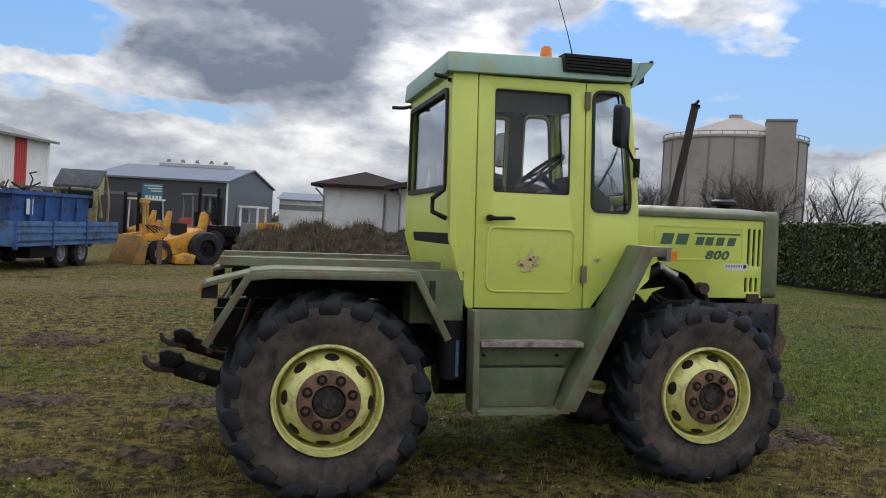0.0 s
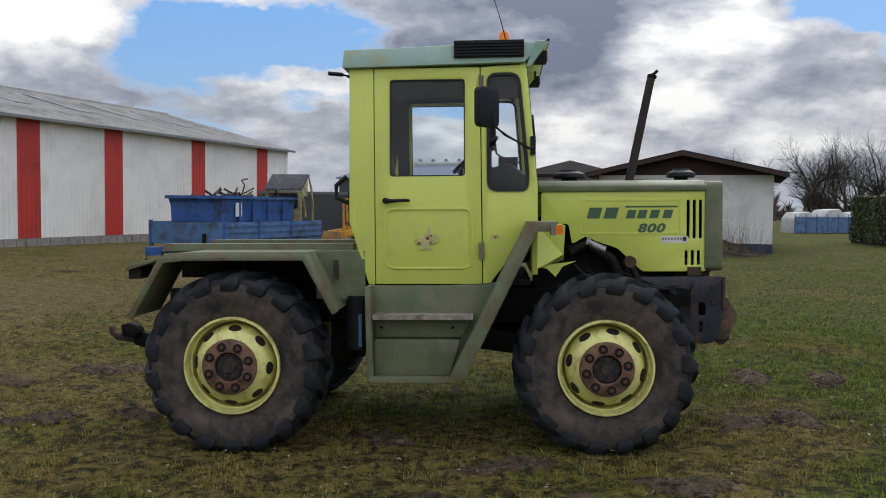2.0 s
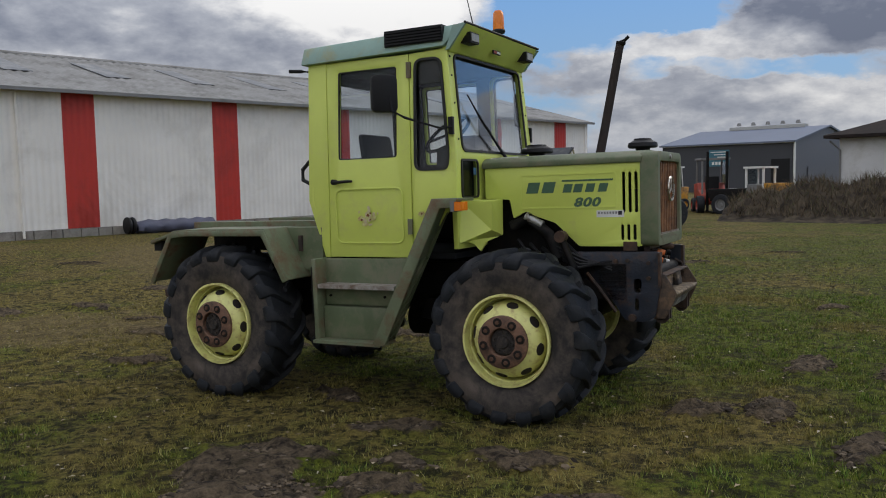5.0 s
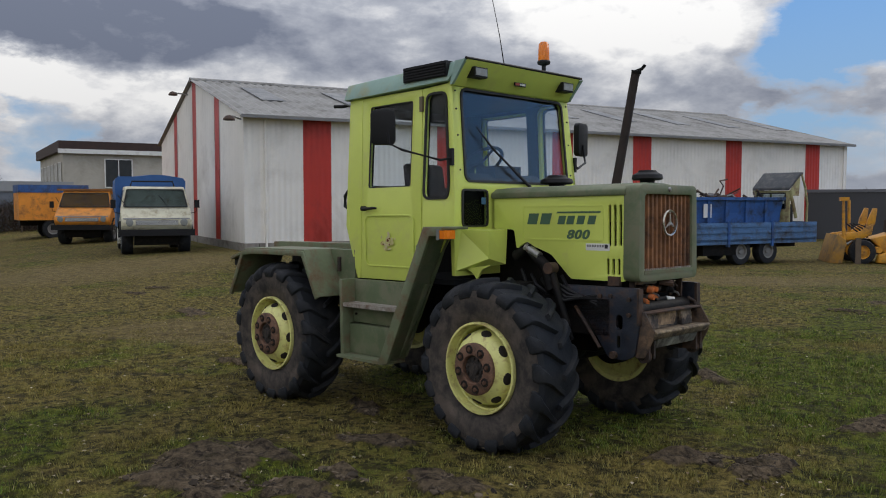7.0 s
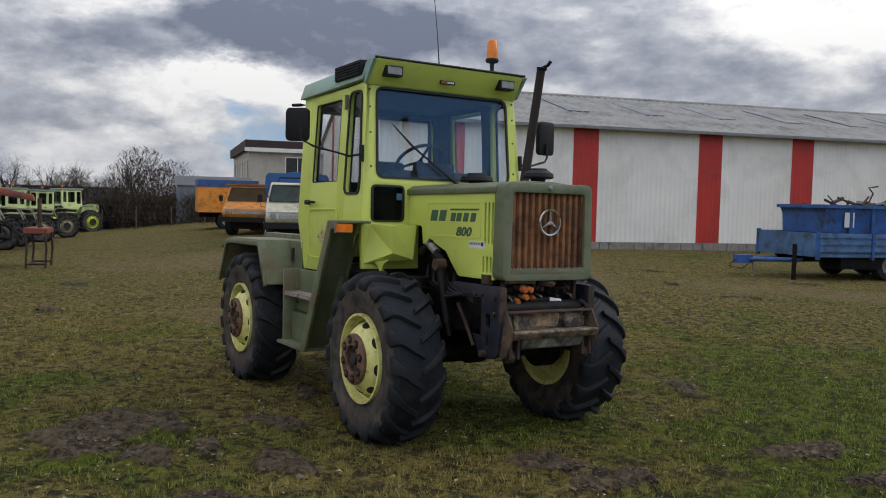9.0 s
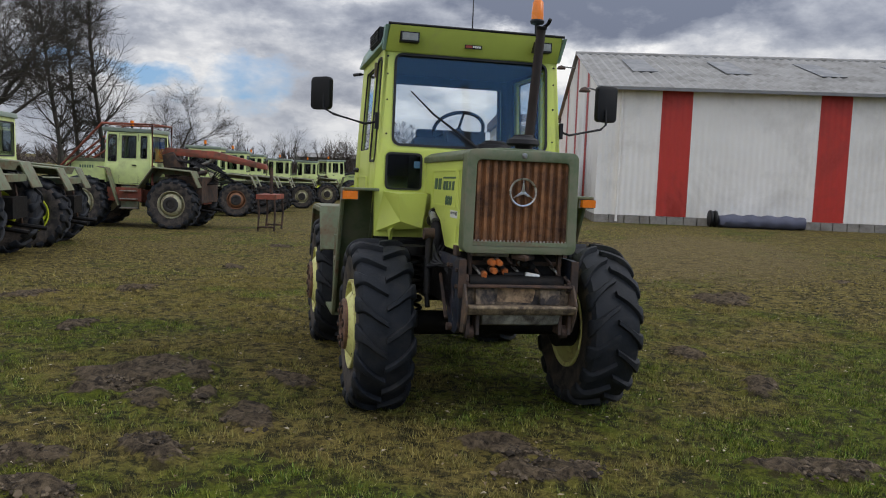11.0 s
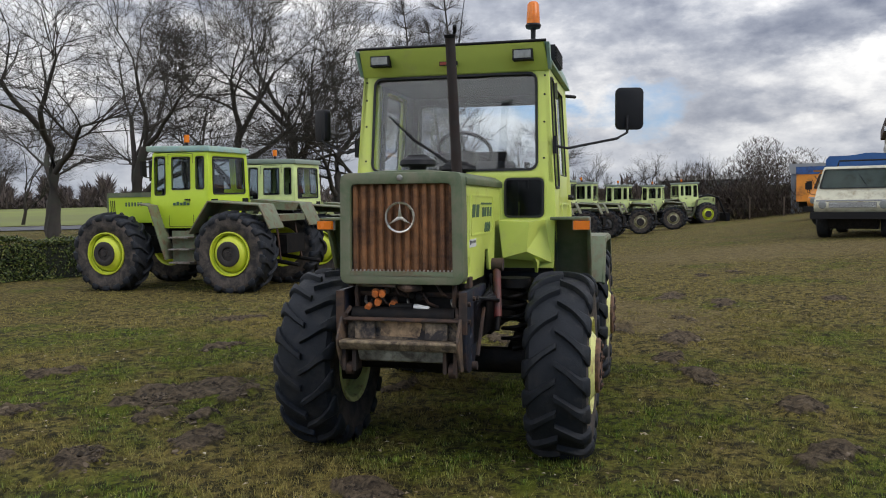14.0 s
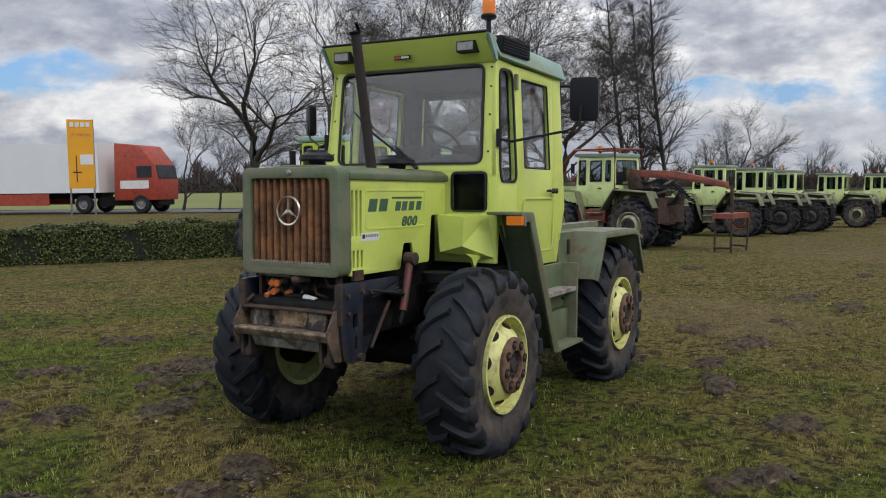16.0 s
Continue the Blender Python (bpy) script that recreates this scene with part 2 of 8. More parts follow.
STEEL = mat("bare_steel", (0.34, 0.34, 0.33), 0.4, 0.2, 12, (0.15, 0.09, 0.06), 0.3, 9, 0.15, 80, 0.7)
WORN = mat("worn_step_plate", (0.33, 0.31, 0.28), 0.6, 0.2, 15, (0.16, 0.11, 0.08), 0.4, 11, 0.2, 90)
CHROME = mat("chrome", (0.62, 0.60, 0.55), 0.28, 0.1, 20, (0.2, 0.13, 0.08), 0.25, 16, 0.05, 90, 0.9)
ORANGE = mat("orange_lens", (0.80, 0.20, 0.012), 0.25, 0.1, 9)
ORANGE_COUPLER = mat("orange_coupling", (0.62, 0.16, 0.03), 0.55, 0.25, 20, (0.25, 0.12, 0.06), 0.4, 16)
RED_RAM = mat("red_ram_paint", (0.15, 0.026, 0.020), 0.6, 0.3, 10, (0.06, 0.035, 0.03), 0.45, 8)
WHITE_PLASTIC = mat("white_plastic", (0.7, 0.7, 0.68), 0.5, 0.1, 9)
LETTER = mat("green_lettering", (0.055, 0.12, 0.07), 0.5, 0.1, 20)
LENS = mat("lamp_glass", (0.26, 0.27, 0.26), 0.15, 0.2, 30, None, 0, 3, 0.3, 60)
HOSE_BLUE = mat("blue_strap", (0.07, 0.17, 0.30), 0.5, 0.2, 20)
SCAR = mat("paint_scar", (0.62, 0.55, 0.33), 0.7, 0.15, 40)
SCAR_EDGE = mat("scraped_paint", (0.60, 0.60, 0.24), 0.7, 0.12, 30, (0.45, 0.30, 0.14), 0.35, 26)
RUST_SPOT = mat("rust_spot", (0.20, 0.075, 0.03), 0.85, 0.3, 60)
GLASS = glass_mat("cab_glass", (0.95, 0.97, 0.98), 1.0)
SCREEN_GLASS = glass_mat("windscreen_glass", (0.94, 0.96, 0.97), 1.0, 0.045)
GLASS_DARK = glass_mat("dark_glass", (0.55, 0.6, 0.62), 0.5)
SHED_WHITE = mat("white_sheet", (0.83, 0.80, 0.75), 0.55, 0.06, 0.6, (0.66, 0.63, 0.58), 0.25, 0.5, 0.04, 30)
SHED_RED = mat("red_sheet", (0.50, 0.035, 0.022), 0.5, 0.08, 0.6, (0.33, 0.03, 0.02), 0.3, 0.6, 0.04, 30)
SHED_ROOF = mat("fibre_cement_roof", (0.33, 0.325, 0.315), 0.85, 0.15, 0.7, (0.19, 0.185, 0.175), 0.42, 0.7, 0.1, 20, spec=0.15)
ROOFLIGHT = mat("dull_rooflight", (0.12, 0.125, 0.135), 0.5, 0.15, 1.0, (0.28, 0.28, 0.27), 0.3, 1)
CONCRETE = mat("concrete", (0.30, 0.28, 0.25), 0.85, 0.2, 2, (0.16, 0.14, 0.12), 0.4, 2, 0.3, 25)
HALL = mat("anthracite_cladding", (0.045, 0.048, 0.058), 0.5, 0.12, 0.3)
HALL_ROOF = mat("blue_grey_roof", (0.15, 0.175, 0.235), 0.8, 0.1, 0.2)
HALL_SIDE = mat("grey_cladding", (0.115, 0.12, 0.14), 0.5, 0.1, 0.3)
RENDER = mat("white_render", (0.70, 0.70, 0.70), 0.8, 0.06, 0.8, (0.52, 0.51, 0.48), 0.3, 0.8, 0.1, 20)
PLINTH = mat("navy_plinth", (0.03, 0.045, 0.085), 0.7, 0.2, 2)
TILE = mat("dark_roof_tile", (0.034, 0.027, 0.025), 0.9, 0.25, 3, (0.02, 0.02, 0.02), 0.3, 2, 0.2, 12, spec=0.05)
BOARD = mat("brown_boards", (0.046, 0.026, 0.022), 0.8, 0.25, 3, None, 0, 3, 0.2, 20)
SILO = mat("silo_concrete", (0.35, 0.315, 0.295), 0.85, 0.1, 0.06, (0.26, 0.23, 0.215), 0.4, 0.05, 0.05, 2)
BLUE = mat("blue_truck_paint", (0.030, 0.105, 0.33), 0.5, 0.2, 2, (0.03, 0.045, 0.08), 0.35, 3, 0.1, 30)
BLUE_DULL = mat("faded_blue_paint", (0.075, 0.17, 0.35), 0.6, 0.2, 2, (0.05, 0.06, 0.08), 0.35, 3, 0.12, 30)
YELLOW = mat("digger_yellow", (0.66, 0.31, 0.018), 0.5, 0.15, 3, (0.22, 0.12, 0.05), 0.35, 3, 0.1, 30)
ORANGE_PAINT = mat("orange_truck_paint", (0.76, 0.29, 0.035), 0.5, 0.12, 2, (0.3, 0.12, 0.04), 0.25, 3)
CREAM = mat("cream_truck_paint", (0.60, 0.57, 0.42), 0.5, 0.1, 3, (0.33, 0.27, 0.17), 0.25, 4)
RED = mat("red_machine_paint", (0.42, 0.055, 0.030), 0.55, 0.18, 3, (0.18, 0.05, 0.03), 0.35, 4)
TARP = mat("blue_tarpaulin", (0.025, 0.10, 0.30), 0.6, 0.2, 1.5, None, 0, 2, 0.4, 8)
WHITE = mat("white_paint", (0.72, 0.72, 0.70), 0.45, 0.06, 1.5, (0.55, 0.53, 0.48), 0.2, 2)
GREY = mat("grey_paint", (0.20, 0.20, 0.20), 0.6, 0.15, 2)
SIGN = mat("orange_sign_face", (0.78, 0.36, 0.012), 0.45, 0.05, 1)
SOIL = mat("dark_soil", (0.027, 0.022, 0.018), 0.95, 0.4, 2.5, (0.085, 0.068, 0.048), 0.42, 2.5, 0.6, 22, spec=0.1)
BARK = mat("grey_bark", (0.048, 0.040, 0.033), 0.9, 0.3, 3, (0.040, 0.044, 0.030), 0.3, 2, 0.4, 30)
ASPHALT = mat("asphalt", (0.10, 0.10, 0.105), 0.85, 0.15, 0.5, None, 0, 1, 0.2, 30)
WOOD = mat("weathered_wood", (0.12, 0.09, 0.065), 0.85, 0.3, 4, None, 0, 2, 0.3, 30)

# ------------------------------------------------------------- building helpers
def bm_box(bm, x0, x1, y0, y1, z0, z1, m=None):
    v = [bm.verts.new((x, y, z)) for z in (z0, z1) for x, y in ((x0, y0), (x1, y0), (x1, y1), (x0, y1))]
    for f in ((3, 2, 1, 0), (4, 5, 6, 7), (0, 1, 5, 4), (1, 2, 6, 5), (2, 3, 7, 6), (3, 0, 4, 7)):
        bm.faces.new([v[i] for i in f])
    if m is not None:
        for q in v:
            q.co = m @ q.co
    return bm


def box(x0, x1, y0, y1, z0, z1, m=None):
    return bm_box(bmesh.new(), x0, x1, y0, y1, z0, z1, m)


def to_axis(axis, u, v, w):
    """u, v in the plane of a profile, w along the axis that it is drawn out on."""
    return {"y": (u, w, v), "x": (w, u, v), "z": (u, v, w)}[axis]


def prism(profile, a0, a1, axis="y", bm=None):
    bm = bm or bmesh.new()
    lo = [bm.verts.new(to_axis(axis, u, v, a0)) for u, v in profile]
    hi = [bm.verts.new(to_axis(axis, u, v, a1)) for u, v in profile]
    bm.faces.new(lo)
    bm.faces.new(hi[::-1])
    n = len(profile)
    for i in range(n):
        bm.faces.new((lo[i], hi[i], hi[(i + 1) % n], lo[(i + 1) % n]))
    bmesh.ops.recalc_face_normals(bm, faces=bm.faces[:])
    return bm


def strip(line, thick, a0, a1, axis="y", bm=None):
    """A bent plate: an open line in the plane of the profile, of a thickness, drawn out along an axis."""
    pts = [Vector(p) for p in line]
    off = []
    for i, p in enumerate(pts):
        d1 = (pts[i] - pts[i - 1]).normalized() if i else (pts[1] - pts[0]).normalized()
        d2 = (pts[i + 1] - pts[i]).normalized() if i + 1 < len(pts) else d1
        n1, n2 = Vector((-d1.y, d1.x)), Vector((-d2.y, d2.x))
        n = (n1 + n2).normalized()
        off.append(p + n * (thick / max(0.4, n.dot(n1))))
    return prism([tuple(p) for p in pts] + [tuple(p) for p in off[::-1]], a0, a1, axis, bm)


def rounded(u0, v0, u1, v1, r, seg=4):
    pts = []
    for cu, cv, a in ((u1 - r, v0 + r, -90), (u1 - r, v1 - r, 0), (u0 + r, v1 - r, 90), (u0 + r, v0 + r, 180)):
        for k in range(seg + 1):
            t = radians(a + 90 * k / seg)
            pts.append((cu + r * math.cos(t), cv + r * math.sin(t)))
    return pts


def round_poly(pts, r, seg=4):
    """A polygon with its corners rounded."""
    out, n = [], len(pts)
    for i in range(n):
        p, a, b = Vector(pts[i]), Vector(pts[i - 1]), Vector(pts[(i + 1) % n])
        da, db = (a - p), (b - p)
        q = min(r, da.length * 0.45, db.length * 0.45)
        s, e = p + da.normalized() * q, p + db.normalized() * q
        for k in range(seg + 1):
            t = k / seg
            out.append(tuple(s.lerp(p, t).lerp(p.lerp(e, t), t)))
    return out


def panel(outer, holes, thick, place, bm=None):
    """A sheet with openings through it; place(u, v, depth) gives its points."""
    bm = bm or bmesh.new()
    edges = []
    for loop in (outer, *holes):
        vs = [bm.verts.new((u, v, 0)) for u, v in loop]
        edges += [bm.edges.new((vs[i], vs[(i + 1) % len(vs)])) for i in range(len(vs))]
    g = bmesh.ops.triangle_fill(bm, edges=edges, use_beauty=True, use_dissolve=False, normal=(0, 0, 1))
    faces = [f for f in g["geom"] if isinstance(f, bmesh.types.BMFace)]
    e = bmesh.ops.extrude_face_region(bm, geom=faces)
    for v in e["geom"]:
        if isinstance(v, bmesh.types.BMVert):
            v.co.z = thick
    for v in bm.verts:
        v.co = Vector(place(v.co.x, v.co.y, v.co.z))
    bmesh.ops.recalc_face_normals(bm, faces=bm.faces[:])
    return bm


def ring_of(loop, width, thick, place):
    """A frame that runs round a loop."""
    c = sum((Vector(p) for p in loop), Vector((0, 0))) / len(loop)
    n = len(loop)
    inner = []
    for i in range(n):
        a, p, b = Vector(loop[i - 1]), Vector(loop[i]), Vector(loop[(i + 1) % n])
        d = (b - a).normalized()
        k = Vector((-d.y, d.x))
        if k.dot(c - p) < 0:
            k = -k
        inner.append(tuple(p + k * width))
    bm = bmesh.new()
    rows = [[bm.verts.new(place(u, v, w)) for u, v in lp] for lp, w in ((loop, 0), (loop, thick), (inner, thick), (inner, 0))]
    for j in range(4):
        for i in range(n):
            bm.faces.new((rows[j][i], rows[j][(i + 1) % n], rows[(j + 1) % 4][(i + 1) % n], rows[(j + 1) % 4][i]))
    bmesh.ops.recalc_face_normals(bm, faces=bm.faces[:])
    return bm


def rod(p0, p1, r0, r1=None, seg=12, bm=None, caps=True):
    bm = bm or bmesh.new()
    p0, p1 = Vector(p0), Vector(p1)
    r1 = r0 if r1 is None else r1
    q = (p1 - p0).to_track_quat("Z", "Y")
    rings = []
    for p, r in ((p0, r0), (p1, r1)):
        rings.append([bm.verts.new(p + q @ Vector((r * math.cos(2 * math.pi * k / seg), r * math.sin(2 * math.pi * k / seg), 0))) for k in range(seg)])
    for k in range(seg):
        bm.faces.new((rings[0][k], rings[0][(k + 1) % seg], rings[1][(k + 1) % seg], rings[1][k]))
    if caps:
        bm.faces.new(rings[0][::-1])
        bm.faces.new(rings[1])
    return bm


def tube(pts, r, seg=8, bm=None):
    bm = bm or bmesh.new()
    pts = [Vector(p) for p in pts]
    rings = []
    for i, p in enumerate(pts):
        d = (pts[min(i + 1, len(pts) - 1)] - pts[max(i - 1, 0)]).normalized()
        q = d.to_track_quat("Z", "Y")
        rr = r[i] if isinstance(r, (list, tuple)) else r
        rings.append([bm.verts.new(p + q @ Vector((rr * math.cos(2 * math.pi * k / seg), rr * math.sin(2 * math.pi * k / seg), 0))) for k in range(seg)])
    for a, b in zip(rings, rings[1:]):
        s = min(range(seg), key=lambda s: (a[0].co - b[s].co).length)
        for k in range(seg):
            bm.faces.new((a[k], a[(k + 1) % seg], b[(k + 1 + s) % seg], b[(k + s) % seg]))
    bm.faces.new(rings[0][::-1])
    bm.faces.new(rings[-1])
    bmesh.ops.recalc_face_normals(bm, faces=bm.faces[:])
    return bm


def lathe(profile, seg=32, bm=None, axis="y", close=False):
    """profile: (radius, along the axis)."""
    bm = bm or bmesh.new()
    rings = []
    for r, w in profile:
        ring = []
        for k in range(seg):
            a = 2 * math.pi * k / seg
            u, v = r * math.cos(a), r * math.sin(a)
            ring.append(bm.verts.new(to_axis(axis, u, v, w)))
        rings.append(ring)
    pairs = list(zip(rings, rings[1:])) + ([(rings[-1], rings[0])] if close else [])
    for a, b in pairs:
        for k in range(seg):
            bm.faces.new((a[k], a[(k + 1) % seg], b[(k + 1) % seg], b[k]))
    if not close:
        for ring, (r, w) in ((rings[0], profile[0]), (rings[-1], profile[-1])):
            if r > 1e-4:
                bm.faces.new(ring)
    bmesh.ops.recalc_face_normals(bm, faces=bm.faces[:])
    return bm


def soften(bm, r, seg=2, angle=32):
    """Round the sharp edges."""
    es = [e for e in bm.edges if len(e.link_faces) == 2 and e.calc_face_angle(0) > radians(angle)]
    if es and r:
        bmesh.ops.bevel(bm, geom=es, offset=r, segments=seg, affect="EDGES", clamp_overlap=True, profile=0.5)
    return bm


def mesh_of(name, bm, material, bevel=0.0, smooth=True):
    if bevel:
        soften(bm, bevel)
    me = bpy.data.meshes.new(name)
    bm.to_mesh(me)
    bm.free()
    for mm in material if isinstance(material, (list, tuple)) else (material,):
        me.materials.append(mm)
    if smooth:
        me.shade_smooth()
        me.set_sharp_from_angle(angle=radians(38))
    return me


def part(name, bm, material, parent=None, label="", bevel=0.0, at=None):
    ob = new(name, mesh_of(name, bm, material, bevel))
    if parent is not None:
        ob.parent = parent
    if at is not None:
        ob.matrix_local = at
    return tagged(ob, label) if label else ob


def again(ob, parent, at):
    """The same part once more, on the same mesh, with its sub-parts."""
    c = ob.copy()
    scene.collection.objects.link(c)
    c.parent = parent
    c.matrix_local = at
    for k in ob.children:
        again(k, c, k.matrix_local.copy())
    return c


def thing(name, label, category, at=None, group="", kind=""):
    ob = new(name)
    ob.empty_display_size = 0.2
    if at is not None:
        ob.matrix_world = at
    return tagged(ob, label, category, group, kind)


def raw_mesh(name, verts, faces, material, smooth=False):
    me = bpy.data.meshes.new(name)
    me.from_pydata(verts, [], faces)
    me.materials.append(material)
    if smooth:
        me.shade_smooth()
    return me


def stand(x, y, z=0.0, fx=1.0, fy=0.0):
    """A pose whose +x axis points along (fx, fy)."""
    return pose(x, y, z, 0, 0, math.degrees(math.atan2(fy, fx)))


def smooth01(a, b, x):
    t = np.clip((x - a) / (b - a), 0, 1)
    return t * t * (3 - 2 * t)



# ------------------------------------------------------------- ground
def ground_z(x, y):
    """Height of the field: level far off, with the slight lean under the tractor and a dip behind it."""
    x, y = np.asarray(x, float), np.asarray(y, float)
    lean = 0.01745 * (x - 1.2) - 0.0096 * y
    near = 1 - smooth01(3.5, 10.0, np.hypot(x - 1.5, y + 0.5))
    dip = -0.16 * smooth01(9, 17, y) * smooth01(-17, -9, x)
    fall = -0.45 * np.clip(-x / 28.0, 0, 1) ** 0.6 * (1 - smooth01(0.5, 9.0, y))
    slope = -0.024 * np.clip(-x - 22.0, 0, 30) * (1 - smooth01(7, 13, y)) * smooth01(-15, -8, y)
    fall = fall * smooth01(-24, -13, y)
    return lean * near + dip + fall * (1 - near) + slope


# Bare, trodden spots and molehills: x, y, half-length.
BARE = [(1.40, -1.97, 0.30), (1.50, -2.45, 0.60), (2.23, -1.90, 0.22), (1.78, -1.27, 0.30), (2.20, -2.25, 0.25), (2.78, -1.58, 0.30), (3.48, -0.12, 0.34), (3.90, 0.02, 0.36),
        (4.04, 1.58, 0.42), (4.46, -0.70, 0.30), (0.95, 2.50, 0.32), (2.23, 2.45, 0.28), (1.56, -2.68, 0.30), (3.27, -2.08, 0.30), (3.37, -2.70, 0.26), (3.87, -2.58, 0.26),
        (-0.63, -3.25, 0.32), (0.98, -4.07, 0.30), (2.39, -3.42, 0.30), (-0.08, 1.80, 0.36), (-0.88, 1.56, 0.32), (-2.10, 1.70, 0.42), (-1.05, -0.11, 0.26), (-1.73, -0.27, 0.30),
        (-0.80, 0.80, 0.28), (-2.95, 1.05, 0.45), (-2.55, 4.93, 0.50), (0.96, -0.72, 0.24), (4.05, 5.08, 0.28), (-2.80, 5.36, 0.32), (-3.90, 1.85, 0.32), (4.70, 1.53, 0.30)]
_spots = random.Random(12)
MUD = [(x, y, a, a * _spots.uniform(0.38, 0.62), _spots.uniform(-35, 35) + (60 if x > 3 else 0)) for x, y, a in BARE]
while len(MUD) < 60:
    _x, _y = _spots.uniform(-12, 13), _spots.uniform(-9, 16)
    if math.hypot(_x - 2, _y) > 5.5:
        MUD.append((_x, _y, _spots.uniform(0.2, 0.5), _spots.uniform(0.1, 0.22), _spots.uniform(-30, 60)))


def mud_amount(x, y):
    """0 on grass, 1 on bare soil."""
    out = np.zeros(np.shape(x))
    wob = 0.28 * np.sin(7.1 * x + 3 * np.sin(4.3 * y)) + 0.25 * np.sin(9.7 * y + 2 * np.sin(6.1 * x)) + 0.15 * np.sin(23 * x + 17 * y)
    for cx, cy, a, b, turn in MUD:
        c, s = math.cos(radians(turn)), math.sin(radians(turn))
        u, v = (c * (x - cx) + s * (y - cy)) / a, (-s * (x - cx) + c * (y - cy)) / b
        out = np.maximum(out, 1 - smooth01(0.70, 1.2, np.hypot(u, v) + wob * 0.5))
    return out


def worn_amount(x, y):
    """Where wheels and feet have worn the grass away, towards the shed."""
    out = np.zeros(np.shape(x))
    for cx, cy, a, b, turn in ((-9.0, 8.5, 9.0, 4.0, 150), (-17.0, 4.5, 8.0, 4.5, 100), (-4.5, 1.0, 3.0, 2.2, 20), (-3.0, 13.0, 6.0, 3.0, 40)):
        c, s = math.cos(radians(turn)), math.sin(radians(turn))
        u, v = (c * (x - cx) + s * (y - cy)) / a, (-s * (x - cx) + c * (y - cy)) / b
        out = np.maximum(out, 1 - smooth01(0.3, 1.1, np.hypot(u, v)))
    return np.maximum(out, 0.5 * smooth01(6.5, 15, np.hypot(x - 2.5, y)) * (1 - smooth01(4, 12, x)))


def spread(lo, hi, step, reach):
    """Lines that lie close between lo and hi and ever wider beyond."""
    mid = list(np.arange(lo, hi + step / 2, step))
    out, d, p = [], step, hi
    while p < reach:
        d *= 1.13
        p += d
        out.append(p)
    left, d, p = [], step, lo
    while p > -reach:
        d *= 1.13
        p -= d
        left.append(p)
    return np.array(left[::-1] + mid + out)


def ground_material():
    m = bpy.data.materials.new("field")
    m.use_nodes = True
    m.node_tree.nodes.clear()
    N = Nodes(m.node_tree)
    co = N.add("ShaderNodeTexCoord").outputs["Object"]
    fine = N.noise(co, 26, 6, 0.7)
    mid = N.noise(co, 2.2, 6, 0.65, 0.4)
    green = N.mix(N.ramp(fine, (0.3, 0.0), (0.7, 1.0)), (0.030, 0.038, 0.005), (0.160, 0.185, 0.018))
    straw = N.mix(N.ramp(fine, (0.3, 0.0), (0.7, 1.0)), (0.064, 0.050, 0.014), (0.275, 0.215, 0.062))
    patch = dry_patches(N, co, 0.42)
    c = N.mix(N.ramp(N.math("ADD", N.math("MULTIPLY", patch, 0.8), N.math("MULTIPLY", mid, 0.2)), (0.45, 0.0), (0.56, 1.0)), green, straw)
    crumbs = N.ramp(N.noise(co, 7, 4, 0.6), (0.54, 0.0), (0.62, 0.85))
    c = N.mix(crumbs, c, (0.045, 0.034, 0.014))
    # Shade in the gaps of the grass, painted in as near-black specks.
    pit_shade = N.ramp(N.noise(co, 11, 6, 0.7), (0.48, 0.0), (0.58, 0.9))
    c = N.mix(pit_shade, c, (0.014, 0.015, 0.006))
    mud = N.add("ShaderNodeAttribute")
    mud.attribute_name = "mud"
    soil = N.mix(N.ramp(N.noise(co, 15, 6, 0.72, 0.4), (0.36, 0.0), (0.64, 1.0)), (0.022, 0.017, 0.013), (0.175, 0.131, 0.084))
    f = N.ramp(N.math("ADD", mud.outputs["Fac"], N.math("MULTIPLY", N.math("SUBTRACT", N.noise(co, 5.5, 6, 0.72), 0.5), 1.7)), (0.35, 0.0), (0.6, 1.0))
    c = N.mix(f, c, soil)
    worn = N.add("ShaderNodeAttribute")
    worn.attribute_name = "worn"
    bare = N.mix(N.ramp(N.math("ADD", N.math("MULTIPLY", fine, 0.6), N.math("MULTIPLY", N.noise(co, 5, 6, 0.7), 0.4)), (0.40, 0.0), (0.62, 1.0)), (0.062, 0.047, 0.018), (0.235, 0.178, 0.080))
    g = N.ramp(N.math("ADD", N.math("MULTIPLY", worn.outputs["Fac"], 0.75), N.math("MULTIPLY", N.math("SUBTRACT", mid, 0.5), 1.1)), (0.34, 0.0), (0.66, 0.8))
    c = N.mix(g, c, bare)
    # Irregular near-black brown blotches over grass and soil.
    dark_blotches = N.ramp(N.noise(co, 3.4, 6, 0.74, 0.6), (0.56, 0.0), (0.64, 0.75))
    c = N.mix(dark_blotches, c, (0.026, 0.022, 0.010))
    h = N.math("ADD", N.math("MULTIPLY", fine, 0.7), N.noise(co, 90, 4, 0.7))
    h = N.math("ADD", h, N.math("MULTIPLY", N.math("MULTIPLY", f, N.noise(co, 15, 6, 0.72, 0.4)), 2.0))
    b = N.add("ShaderNodeBump", {"Strength": 0.9, "Distance": 0.03, "Height": h})
    p = N.add("ShaderNodeBsdfPrincipled", {"Base Color": c, "Roughness": 0.95, "Specular IOR Level": 0.15, "Normal": b.outputs[0]})
    N.t.links.new(p.outputs[0], N.add("ShaderNodeOutputMaterial").inputs[0])
    return m


